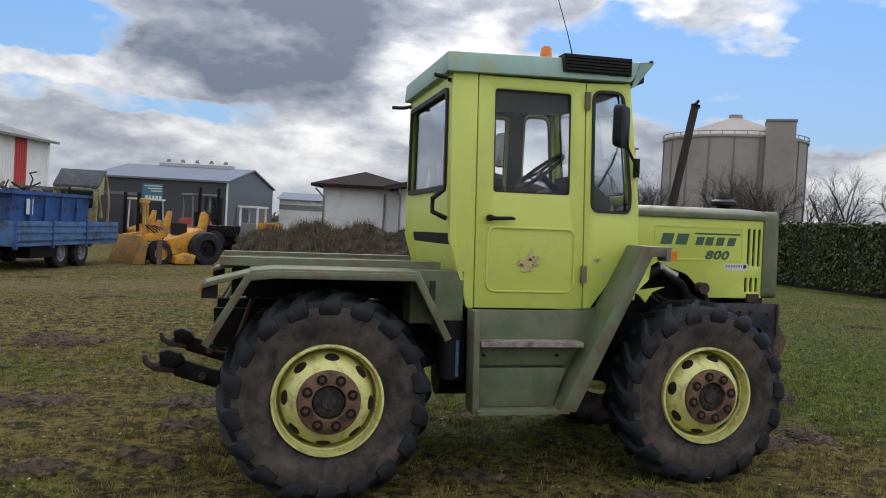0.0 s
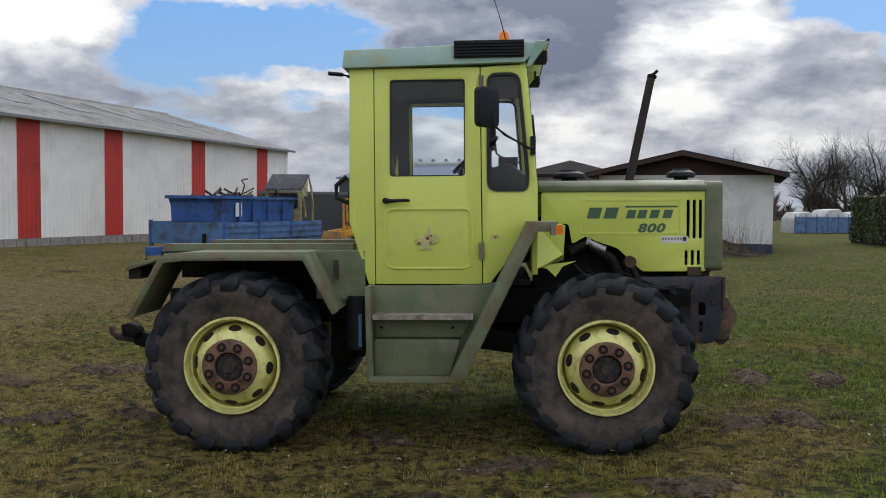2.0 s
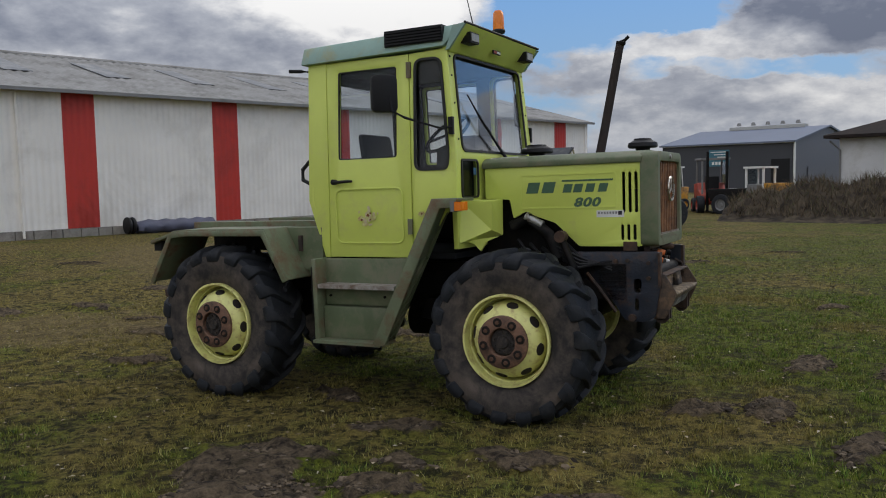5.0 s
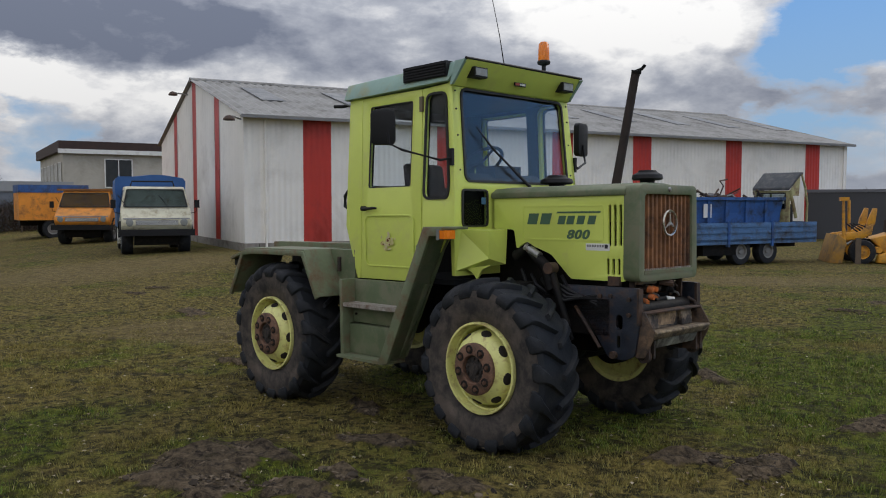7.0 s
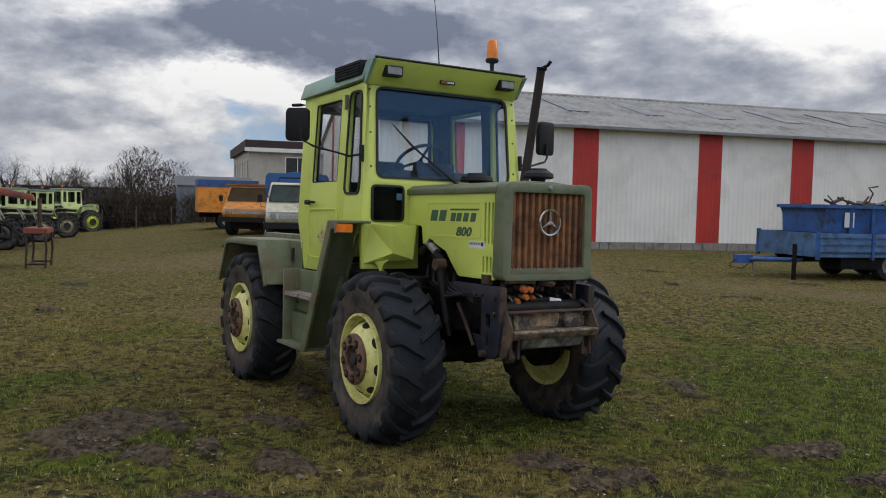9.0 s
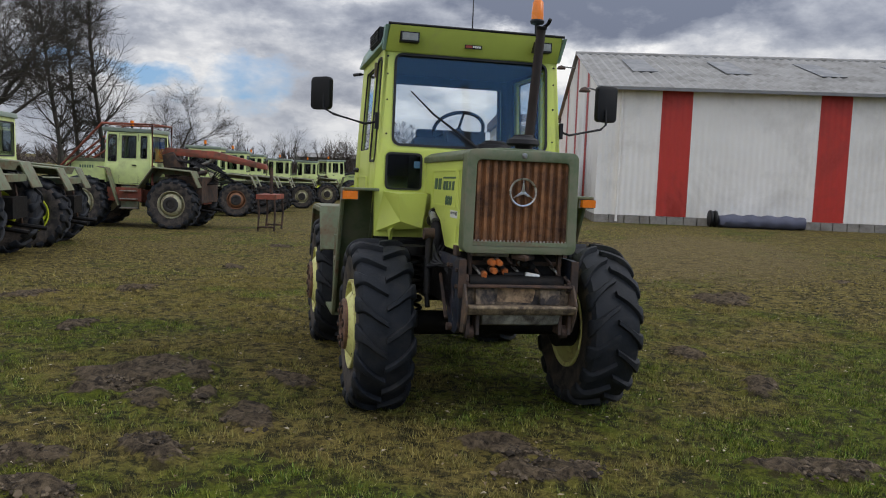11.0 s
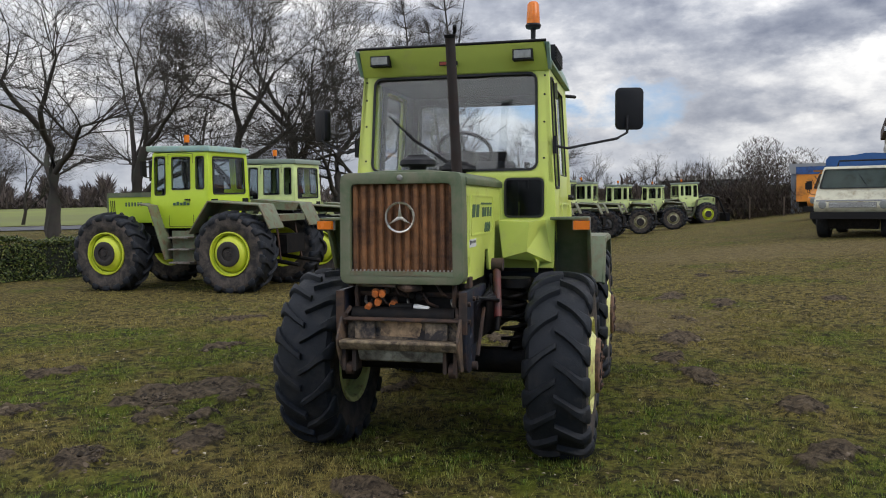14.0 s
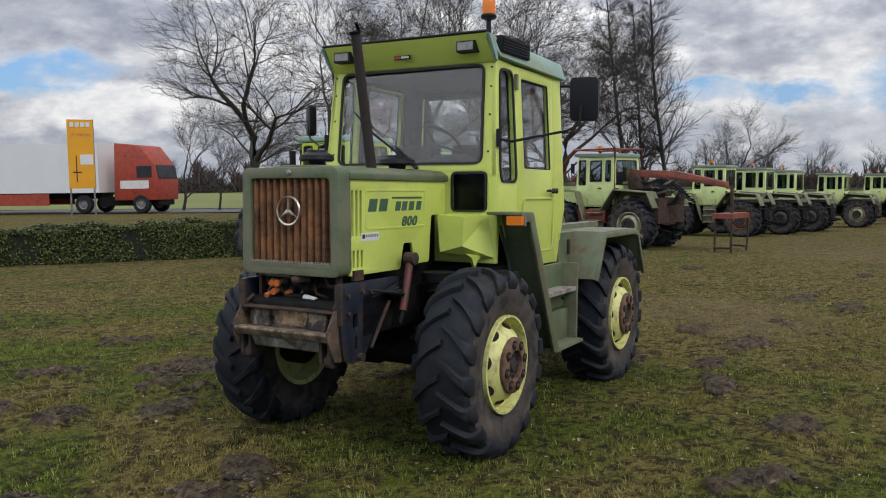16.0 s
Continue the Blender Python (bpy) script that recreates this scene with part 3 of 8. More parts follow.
def build_ground():
    xs, ys = spread(-5.5, 9.5, 0.075, 3500), spread(-6.5, 6.5, 0.075, 3500)
    X, Y = np.meshgrid(xs, ys)
    mud = mud_amount(X, Y)
    near = 1 - smooth01(9, 16, np.hypot(X - 2, Y))
    lumps = 0.012 * np.sin(5.3 * X + 2 * np.sin(3.1 * Y)) * np.sin(6.1 * Y + np.sin(4.7 * X)) + 0.008 * np.sin(17 * X + 3 * np.sin(11 * Y)) * np.sin(19 * Y)
    clods = mud * (0.042 + 0.034 * np.sin(13 * X + 2.5 * np.sin(9 * Y)) * np.sin(15 * Y + 2 * np.sin(12 * X)) + 0.018 * np.random.default_rng(3).random(X.shape))
    Z = ground_z(X, Y) + near * (lumps + clods)
    nx, ny = len(xs), len(ys)
    v = np.stack([X, Y, Z], -1).reshape(-1, 3)
    i = np.arange(nx * ny).reshape(ny, nx)
    f = np.stack([i[:-1, :-1], i[:-1, 1:], i[1:, 1:], i[1:, :-1]], -1).reshape(-1, 4)
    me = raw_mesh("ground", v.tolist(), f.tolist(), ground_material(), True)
    a = me.attributes.new("mud", "FLOAT", "POINT")
    a.data.foreach_set("value", mud.reshape(-1).astype(np.float32))
    a = me.attributes.new("worn", "FLOAT", "POINT")
    a.data.foreach_set("value", worn_amount(X, Y).reshape(-1).astype(np.float32))
    tagged(new("ground", me), "trodden winter grass field with bare muddy spots", "ground", kind="structure")


build_ground()


def build_grass():
    rng = np.random.default_rng(4)

    def blades(n, x0, x1, y0, y1, h0, h1, w, keep):
        x, y = rng.uniform(x0, x1, n), rng.uniform(y0, y1, n)
        ok = keep(x, y) & (rng.random(n) > mud_amount(x, y) * 1.1) & (rng.random(n) > worn_amount(x, y) * 0.8)
        thin = np.sin(1.7 * x + 1.3 * np.sin(1.1 * y)) * np.sin(1.9 * y + np.sin(1.4 * x)) + np.sin(5 * x + 2 * np.sin(3 * y)) * 0.5
        ok &= rng.random(n) < 0.62 + 0.35 * thin
        x, y = x[ok], y[ok]
        n = len(x)
        z = ground_z(x, y)
        a, h = rng.uniform(0, 2 * np.pi, n), rng.uniform(h0, h1, n) * rng.uniform(0.6, 1.0, n)
        b, lean = rng.uniform(0, 2 * np.pi, n), rng.uniform(0.2, 1.3, n) * h
        dx, dy = np.cos(a) * w * rng.uniform(0.6, 1.3, n), np.sin(a) * w
        p = np.empty((n, 3, 3))
        p[:, 0] = np.stack([x - dx, y - dy, z - 0.01], -1)
        p[:, 1] = np.stack([x + dx, y + dy, z - 0.01], -1)
        p[:, 2] = np.stack([x + np.cos(b) * lean, y + np.sin(b) * lean, z + h], -1)
        return p.reshape(-1, 3)

    near = blades(780000, -6, 9.5, -5.5, 6.5, 0.010, 0.036, 0.0034, lambda x, y: np.hypot((x - 2.2) / 7, y / 5.5) < 1.1)
    mid = blades(210000, -16, 16, -10, 20, 0.022, 0.055, 0.0075, lambda x, y: np.hypot((x - 2.2) / 7, y / 5.5) > 1.0)
    # Tufts: a few taller blades that lean out from one root
    cx, cy = rng.uniform(-5.5, 9.5, 15000), rng.uniform(-5.5, 6.5, 15000)
    ok = (mud_amount(cx, cy) < 0.3) & (rng.random(15000) < 0.35 + 0.4 * smooth01(-1, 4, cx) - 0.3 * worn_amount(cx, cy))
    cx, cy = np.repeat(cx[ok], 13), np.repeat(cy[ok], 13)
    n = len(cx)
    a, r = rng.uniform(0, 2 * np.pi, n), np.abs(rng.normal(0, 0.022, n))
    x, y = cx + r * np.cos(a), cy + r * np.sin(a)
    z, h = ground_z(x, y), rng.uniform(0.015, 0.046, n)
    lean, side, w = h * rng.uniform(0.3, 1.1, n), a + rng.normal(0, 0.6, n), rng.uniform(0.002, 0.0042, n)
    tuft = np.empty((n, 3, 3))
    tuft[:, 0] = np.stack([x - w * np.sin(side), y + w * np.cos(side), z - 0.01], -1)
    tuft[:, 1] = np.stack([x + w * np.sin(side), y - w * np.cos(side), z - 0.01], -1)
    tuft[:, 2] = np.stack([x + lean * np.cos(side), y + lean * np.sin(side), z + h], -1)
    blade = island_mat("tuft_blades", ((0.0, (0.020, 0.032, 0.005)), (0.5, (0.082, 0.150, 0.015)), (0.85, (0.20, 0.29, 0.036)), (1.0, (0.34, 0.33, 0.11))), 0.7, patch=(0.20, 0.165, 0.05), patch_scale=0.42)
    tagged(new("grass_tufts", raw_mesh("grass_tufts", tuft.reshape(-1, 3).tolist(), np.arange(3 * n).reshape(-1, 3).tolist(), blade)), "small tufts of fresher green grass on the field", "grass", kind="stuff")
    for name, p, label in (("grass", near, "short worn winter grass, green and straw-coloured"), ("field_grass", mid, "short winter grass further off, green and straw-coloured")):
        f = np.arange(len(p)).reshape(-1, 3)
        green = island_mat(name + "_blades", ((0.0, (0.022, 0.032, 0.005)), (0.42, (0.105, 0.147, 0.012)), (0.80, (0.240, 0.272, 0.035)), (1.0, (0.42, 0.38, 0.17))),
                           0.75, patch=(0.26, 0.205, 0.062), patch_scale=0.42, tuft=(0.050, 0.042, 0.014))
        tagged(new(name, raw_mesh(name, p.tolist(), f.tolist(), green)), label, "grass", kind="stuff")
    # Crumbled soil on the molehills
    v, f = [], []
    corners = ((1, 0, 0), (0, 1, 0), (-1, 0, 0), (0, -1, 0), (0, 0, 1), (0.7, 0.7, 0.55), (-0.7, 0.7, 0.55), (-0.7, -0.7, 0.55), (0.7, -0.7, 0.55))
    sides = ((0, 5, 8), (1, 6, 5), (2, 7, 6), (3, 8, 7), (0, 1, 5), (1, 2, 6), (2, 3, 7), (3, 0, 8), (5, 6, 4), (6, 7, 4), (7, 8, 4), (8, 5, 4))
    for cx, cy, la, lb, turn in MUD:
        c, s = math.cos(radians(turn)), math.sin(radians(turn))
        for k in range(int(900 * la)):
            a, d = rng.uniform(0, 6.28), 1.1 * math.sqrt(rng.random())
            u, w = math.cos(a) * d * la, math.sin(a) * d * lb
            px, py = cx + c * u - s * w, cy + s * u + c * w
            m = float(mud_amount(np.array(px), np.array(py)))
            if rng.random() > m * 1.3 + 0.12:
                continue
            r = rng.uniform(0.005, 0.018) * (1 + 1.2 * (rng.random() < 0.06))
            z = float(ground_z(px, py)) + 0.035 * m - r * 0.2
            q = rng.uniform(0, 6.28)
            i = len(v)
            for bx, by, bz in corners:
                j = r * rng.uniform(0.7, 1.3)
                v.append((px + (bx * math.cos(q) - by * math.sin(q)) * j, py + (bx * math.sin(q) + by * math.cos(q)) * j * 0.8, z + bz * j * 0.8))
            f += [(i + p, i + q1, i + q2) for p, q1, q2 in sides]
    crumb = island_mat("crumbled_soil", ((0.0, (0.022, 0.017, 0.013)), (0.6, (0.072, 0.054, 0.036)), (1.0, (0.155, 0.117, 0.078))), 0.95)
    tagged(new("soil_clods", raw_mesh("soil_clods", v, f, crumb)), "crumbled brown soil of molehills on the grass", "soil", kind="stuff")
    # Fallen leaves
    n = 2600
    x, y = rng.uniform(-6, 10, n), rng.uniform(-6, 9, n)
    v, f = [], []
    for px, py in zip(x, y):
        a, s, t = rng.uniform(0, 6.28), rng.uniform(0.008, 0.022), rng.uniform(0, 0.015)
        z = float(ground_z(px, py)) + 0.03
        c, d = math.cos(a) * s, math.sin(a) * s
        k = len(v)
        v += [(px - c, py - d, z), (px + d * 0.6, py - c * 0.6, z + t), (px + c, py + d, z + t * 0.5), (px - d * 0.6, py + c * 0.6, z + t)]
        f.append((k, k + 1, k + 2, k + 3))
    leaf = island_mat("dry_leaf", ((0.0, (0.16, 0.11, 0.06)), (0.6, (0.30, 0.24, 0.15)), (1.0, (0.45, 0.40, 0.30))), 0.8)
    tagged(new("fallen_leaves", raw_mesh("fallen_leaves", v, f, leaf)), "scattered pale brown fallen leaves on the grass", "leaves", kind="stuff")


build_grass()

# ------------------------------------------------------------- the striped shed
SHED_AT = stand(-19.2, 10.1, 0, 0.279, 0.960)      # +x along the long front, +y to the back


def corrugated(x0, x1, z0, z1, y=0.0, pitch=0.21, depth=0.014, bm=None):
    """Trapezoidal sheet that faces -y."""
    bm = bm or bmesh.new()
    pts, x, k = [], x0, 0
    while x < x1 - 1e-6:
        for d, w in ((0, pitch * 0.42), (0, pitch * 0.1), (depth, pitch * 0.38), (depth, pitch * 0.1)):
            if x < x1:
                pts.append((x, y + d))
            x += w
    pts.append((x1, y))
    lo = [bm.verts.new((a, b, z0)) for a, b in pts]
    hi = [bm.verts.new((a, b, z1)) for a, b in pts]
    for i in range(len(pts) - 1):
        bm.faces.new((lo[i], lo[i + 1], hi[i + 1], hi[i]))
    return bm


def build_shed():
    L, D, H, R = 31.55, 16.8, 4.70, 6.92
    shed = thing("shed", "long white corrugated shed with red stripes", "shed", SHED_AT)
    reds = [2.13, 7.50, 12.90, 17.22, 22.85, 28.38]
    part("core", prism([(0.12, 0.0), (0.12, H - 0.1), (D / 2, R - 0.12), (D - 0.12, H - 0.1), (D - 0.12, 0.0)], 0.1, L - 0.1, "x"), SHED_WHITE, shed)
    x = 0.0
    white = red = None
    for r in reds + [None]:
        x1 = L if r is None else r
        part("white_panel", corrugated(x, x1, 0.28, H), SHED_WHITE, shed)
        if r is not None:
            part("red_panel", corrugated(r, r + 1.05, 0.28, H, -0.004), SHED_RED, shed)
            x = r + 1.05
    # Gable end
    def wall(y0, y1, red):
        bm = bmesh.new()
        n = max(2, int((y1 - y0) / 0.21) * 2)
        ys = [y0 + (y1 - y0) * i / n for i in range(n + 1)]
        top = lambda y: H + (R - H) * (1 - abs(y - D / 2) / (D / 2))
        lo = [bm.verts.new((0.014 * (i % 4 in (2, 3)) - (0.004 if red else 0), y, 0.28)) for i, y in enumerate(ys)]
        hi = [bm.verts.new((v.co.x, v.co.y, top(v.co.y))) for v in lo]
        for i in range(n):
            bm.faces.new((lo[i], hi[i], hi[i + 1], lo[i + 1]))
        part("red_panel" if red else "white_panel", bm, SHED_RED if red else SHED_WHITE, shed)
    y = 0.0
    for r in (3.60, 7.85, 12.3):
        wall(y, r, False)
        wall(r, r + 0.82, True)
        y = r + 0.82
    wall(y, D, False)
    # Roof: two corrugated slopes with dull rooflights
    s = math.hypot(D / 2 + 0.35, (R - H) * (D / 2 + 0.35) / (D / 2))
    slope = math.degrees(math.atan2(R - H, D / 2))
    for back in (False, True):
        bm = bmesh.new()
        n = int((L + 0.3) / 0.09)
        for_x = [-0.15 + (L + 0.3) * i / n for i in range(n + 1)]
        lo = [bm.verts.new((a, 0, 0.032 * math.sin(i * math.pi / 2))) for i, a in enumerate(for_x)]
        hi = [bm.verts.new((a, s, 0.032 * math.sin(i * math.pi / 2))) for i, a in enumerate(for_x)]
        for i in range(n):
            bm.faces.new((lo[i], lo[i + 1], hi[i + 1], hi[i]))
        m = pose(0, -0.35, H - 0.35 * (R - H) / (D / 2) + 0.05, slope, 0, 0)
        if back:
            m = pose(L, D + 0.35, H - 0.35 * (R - H) / (D / 2) + 0.05, slope, 0, 180)
        roof = part("roof", bm, SHED_ROOF, shed, at=m)
        for k in range(9):
            a = 1.6 + k * 3.55
            part("rooflight", box(a, a + 0.95, s * 0.42, s * 0.8, 0.020, 0.042), ROOFLIGHT, roof)
    part("ridge_cap", rod((-0.15, D / 2, R + 0.03), (L + 0.15, D / 2, R + 0.03), 0.12, seg=10), SHED_ROOF, shed)
    part("gutter", box(-0.15, L + 0.15, -0.42, -0.30, H - 0.12, H - 0.01), GREY, shed, bevel=0.02)
    part("fascia", box(-0.12, L + 0.12, -0.30, -0.02, H - 0.06, H - 0.03), GREY, shed)
    for a in (0.75, 31.2):
        part("downpipe", rod((a, -0.08, 0.05), (a, -0.08, H - 0.05), 0.045, seg=8), SHED_WHITE, shed)
    rng = random.Random(5)
    a = 0.0
    while a < L:
        w = rng.uniform(0.35, 0.6)
        part("plinth_block", box(a, min(L, a + w - 0.03), -0.06 - rng.uniform(0, 0.03), 0.12, -0.1, 0.27), CONCRETE, shed, bevel=0.015)
        a += w
    part("plinth", box(-0.03, 0.1, 0.13, D, -0.1, 0.27), CONCRETE, shed)
    lamp = part("wall_lamp", tube([(-0.05, 0.1, H - 0.15), (-0.45, -0.35, H - 0.1), (-0.55, -0.45, H - 0.15)], 0.03), GREY, shed)
    part("lamp_head", lathe([(0.0, 0.12), (0.12, 0.08), (0.2, -0.02), (0.19, -0.06), (0.0, -0.05)], 16, axis="z"), RUSTY, lamp, at=pose(-0.6, -0.5, H - 0.2))
    lamp = part("wall_lamp", tube([(-0.05, 9.2, R - 0.5), (-0.6, 9.2, R - 0.45)], 0.03), GREY, shed)
    part("lamp_head", lathe([(0.0, 0.12), (0.12, 0.08), (0.2, -0.02), (0.19, -0.06), (0.0, -0.05)], 16, axis="z"), RUSTY, lamp, at=pose(-0.7, 9.2, R - 0.5))
    # A rolled tarpaulin and a wheel lie along its foot
    roll = thing("rolled_tarpaulin", "dark blue-grey rolled tarpaulin lying along the shed wall", "tarpaulin", SHED_AT @ pose(3.85, -0.42, 0))
    bm = bmesh.new()
    rings = []
    for i in range(19):
        t, ring = i / 18, []
        for k in range(12):
            a = 2 * math.pi * k / 12
            r = 0.23 + 0.03 * math.sin(5 * t * 6 + k) - (0.05 if i in (0, 18) else 0)
            ring.append(bm.verts.new((0.35 + 2.9 * t, r * 1.15 * math.cos(a), 0.22 + r * math.sin(a))))
        rings.append(ring)
    for p, q in zip(rings, rings[1:]):
        for k in range(12):
            bm.faces.new((p[k], p[(k + 1) % 12], q[(k + 1) % 12], q[k]))
    bm.faces.new(rings[0][::-1]), bm.faces.new(rings[-1])
    part("roll", bm, mat("slate_tarpaulin", (0.085, 0.09, 0.135), 0.6, 0.2, 3, None, 0, 2, 0.5, 9), roll)
    for k in range(2):
        part("end_disc", lathe([(0.0, 0.0), (0.27, 0.0), (0.29, 0.05), (0.27, 0.1), (0.1, 0.1), (0.0, 0.06)], 18, axis="x"), BLACK, roll, at=pose(0.02 + 0.16 * k, 0, 0.29))


build_shed()


# ------------------------------------------------------------- white house with brown gable
def build_window(parent, x0, x1, z0, z1, m, bars=1, mat_bar=WOOD):
    """A window in a wall that faces -y at y = 0 of m."""
    w = part("window", ring_of(rounded(x0, z0, x1, z1, 0.002, 1), 0.08, 0.09, lambda u, v, d: (u, 0.03 - d, v)), mat_bar, parent, at=m)
    part("pane", box(x0 + 0.06, x1 - 0.06, -0.005, 0.01, z0 + 0.06, z1 - 0.06), GLASS_PANE, w)
    for k in range(bars):
        x = x0 + (x1 - x0) * (k + 1) / (bars + 1)
        part("bar", box(x - 0.035, x + 0.035, -0.05, 0.03, z0 + 0.08, z1 - 0.08), mat_bar, w)
    return w


GLASS_PANE = mat("window_pane", (0.03, 0.035, 0.04), 0.12, 0.2, 1.5, None, 0, 1, 0.0, 5)


def build_house():
    at = stand(5.96, 30.34, -0.15, 0.960, -0.279)
    house = thing("house", "white rendered house with a brown boarded gable", "house", at)
    w, d, e, a = 7.1, 9.0, 3.20, 4.00
    wall = [(0, 0.0), (w, 0.0), (w, e), (0, e)]
    hole = rounded(1.39, 1.72, 2.99, 3.02, 0.002, 1)
    part("wall", panel(wall, [hole], 0.25, lambda u, v, t: (u, t, v)), RENDER, house)
    part("wall", box(0, 0.25, 0.253, d, 0.0, e), RENDER, house)
    part("wall", box(w - 0.25, w, 0.253, d, 0.0, e), RENDER, house)
    part("wall", box(0.253, w - 0.253, d - 0.25, d, 0.0, e), RENDER, house)
    part("plinth", box(-0.02, w + 0.02, -0.02, 0.0, 0.0, 0.38), PLINTH, house)
    build_window(house, 1.41, 2.97, 1.74, 3.00, pose(0, 0.1, 0))
    gable = part("gable", prism([(0, e + 0.004), (w, e + 0.004), (w / 2, a)], 0.02, 0.2), BOARD, house)
    for k in range(24):
        x = 0.3 + k * (w - 0.6) / 23
        h = e + (a - e) * (1 - abs(x - w / 2) / (w / 2))
        if h - e > 0.12:
            part("board", box(x - 0.15, x + 0.15, -0.005, 0.018, e + 0.01, h - 0.03), BOARD, gable)
    k = (a - e) / (w / 2)
    for s in (0, 1):
        prof = [(-0.55, e - 0.55 * k + 0.05), (w / 2, a + 0.05), (w / 2, a + 0.22), (-0.55, e - 0.55 * k + 0.2)]
        if s:
            prof = [(w - u, v) for u, v in prof][::-1]
        part("roof", prism(prof, -0.65, d + 0.4), TILE, house, bevel=0.02)
        part("bargeboard", prism([(u, v - 0.06) for u, v in prof], -0.70, -0.655), BOARD, house)
    part("downpipe", tube([(0.1, -0.06, 0.1), (0.1, -0.06, e - 0.3), (-0.15, -0.25, e - 0.05)], 0.045), GREY, house)
    # Low annex with a hipped roof
    at = stand(2.95, 33.4, -0.15, 0.960, -0.279)
    annex = thing("annex", "white rendered annex with a dark hipped roof", "house", at)
    w2, d2, e2, a2 = 4.1, 6.0, 3.2, 4.1
    part("wall", box(0, w2, 0, d2, 0, e2), RENDER, annex)
    part("downpipe", rod((2.9, -0.06, 0.0), (2.9, -0.06, e2 - 0.2), 0.045, seg=8), GREY, annex)
    part("downpipe", tube([(0.05, -0.05, 0.0), (0.05, -0.05, e2 - 0.5), (-0.3, -0.3, e2 - 0.1)], 0.045), GREY, annex)
    bm = bmesh.new()
    o = 0.5
    lo = [bm.verts.new(p) for p in ((-o, -o, e2), (w2 + o, -o, e2), (w2 + o, d2 + o, e2), (-o, d2 + o, e2))]
    mid = [bm.verts.new((v.co.x, v.co.y, e2 + 0.13)) for v in lo]
    r = [bm.verts.new((w2 / 2 - 0.4, 2.0, a2)), bm.verts.new((w2 / 2 - 0.4, d2 - 2.0, a2))]
    for i in range(4):
        bm.faces.new((lo[i], lo[(i + 1) % 4], mid[(i + 1) % 4], mid[i]))
    bm.faces.new(lo[::-1])
    bm.faces.new((mid[0], mid[1], r[0])), bm.faces.new((mid[1], mid[2], r[1], r[0])), bm.faces.new((mid[2], mid[3], r[1])), bm.faces.new((mid[3], mid[0], r[0], r[1]))
    part("roof", bm, TILE, annex, bevel=0.01)


build_house()


# ------------------------------------------------------------- dark hall far behind
def build_hall():
    at = stand(-2.3, 74.4, -0.3, -0.960, 0.279)       # +x runs away to the left along the front
    hall = thing("hall", "dark grey clad industrial hall with a blue-grey roof", "hall", at)
    L, D, H, R = 13.0, 16.6, 4.7, 6.25
    part("front", box(0, L, -0.25, 0.0, 0, H), HALL, hall)
    part("gable", prism([(0.0, 0), (0.0, H), (-D / 2, R), (-D, H), (-D, 0)], 0.0, 0.25, "x"), HALL_SIDE, hall)
    part("rear", box(0, L, -D, -D + 0.25, 0, H), HALL, hall)
    part("gable", prism([(0.0, 0), (0.0, H), (-D / 2, R), (-D, H), (-D, 0)], L - 0.25, L, "x"), HALL_SIDE, hall)
    for prof in ([(0.35, H - 0.05), (-D / 2, R + 0.02), (-D / 2, R + 0.17), (0.35, H + 0.1)], [(-D - 0.35, H - 0.05), (-D / 2, R + 0.02), (-D / 2, R + 0.17), (-D - 0.35, H + 0.1)]):
        part("roof", prism(prof, -0.2, L + 0.2, "x"), HALL_ROOF, hall)
    part("ridge_vent", box(2.1, 9.7, -D / 2 - 0.5, -D / 2 + 0.5, R + 0.1, R + 0.42), mat("pale_vent", (0.42, 0.42, 0.40), 0.7, 0.1, 1), hall, bevel=0.1)
    for k in range(5):
        part("roof_cowl", rod((2.9 + 1.5 * k, -D / 2, R + 0.55), (2.9 + 1.5 * k, -D / 2, R + 0.85), 0.25, 0.15), GREY, hall)
    part("white_trim", box(-0.03, 0.08, -0.2, 0.06, 0, H), WHITE, hall)
    part("gutter", box(-0.1, L, 0.04, 0.16, H - 0.08, H + 0.02), WHITE, hall)
    part("gate", box(0.4, 2.1, -0.02, 0.02, 0, 3.2), BLACK, hall)
    sign = part("sign", box(6.05, 8.05, 0.0, 0.06, 2.65, 4.2), mat("teal_sign", (0.045, 0.16, 0.22), 0.5, 0.05, 1), hall)
    for k in range(3):
        part("sign_bar", box(6.2, 7.9 - 0.35 * k, 0.061, 0.075, 3.95 - 0.24 * k, 4.04 - 0.24 * k), WHITE, sign)
    for k in range(5):
        part("sign_bar", box(6.2 + 0.33 * k, 6.43 + 0.33 * k, 0.061, 0.075, 2.8, 3.08), WHITE, sign)
    part("side_wing", box(-0.1, 0.0 - 0.1 + 0.05, -6, -3, 0.5, 2.5), HALL_SIDE, hall)
    # Low grey building between hall and annex
    b = thing("low_building", "low grey workshop building far behind the yard", "building", stand(3.2, 92, -0.3, 0.98, -0.2))
    part("wall", box(0, 12, 0, 8, 0, 3.8), RENDER, b)
    part("roof", prism([(-0.4, 3.8), (8.4, 3.8), (4.0, 4.7)], -0.3, 12.3, "x"), HALL_ROOF, b)
    part("band", box(-0.02, 12.02, -0.03, 0.0, 2.6, 3.2), GREY, b)


build_hall()


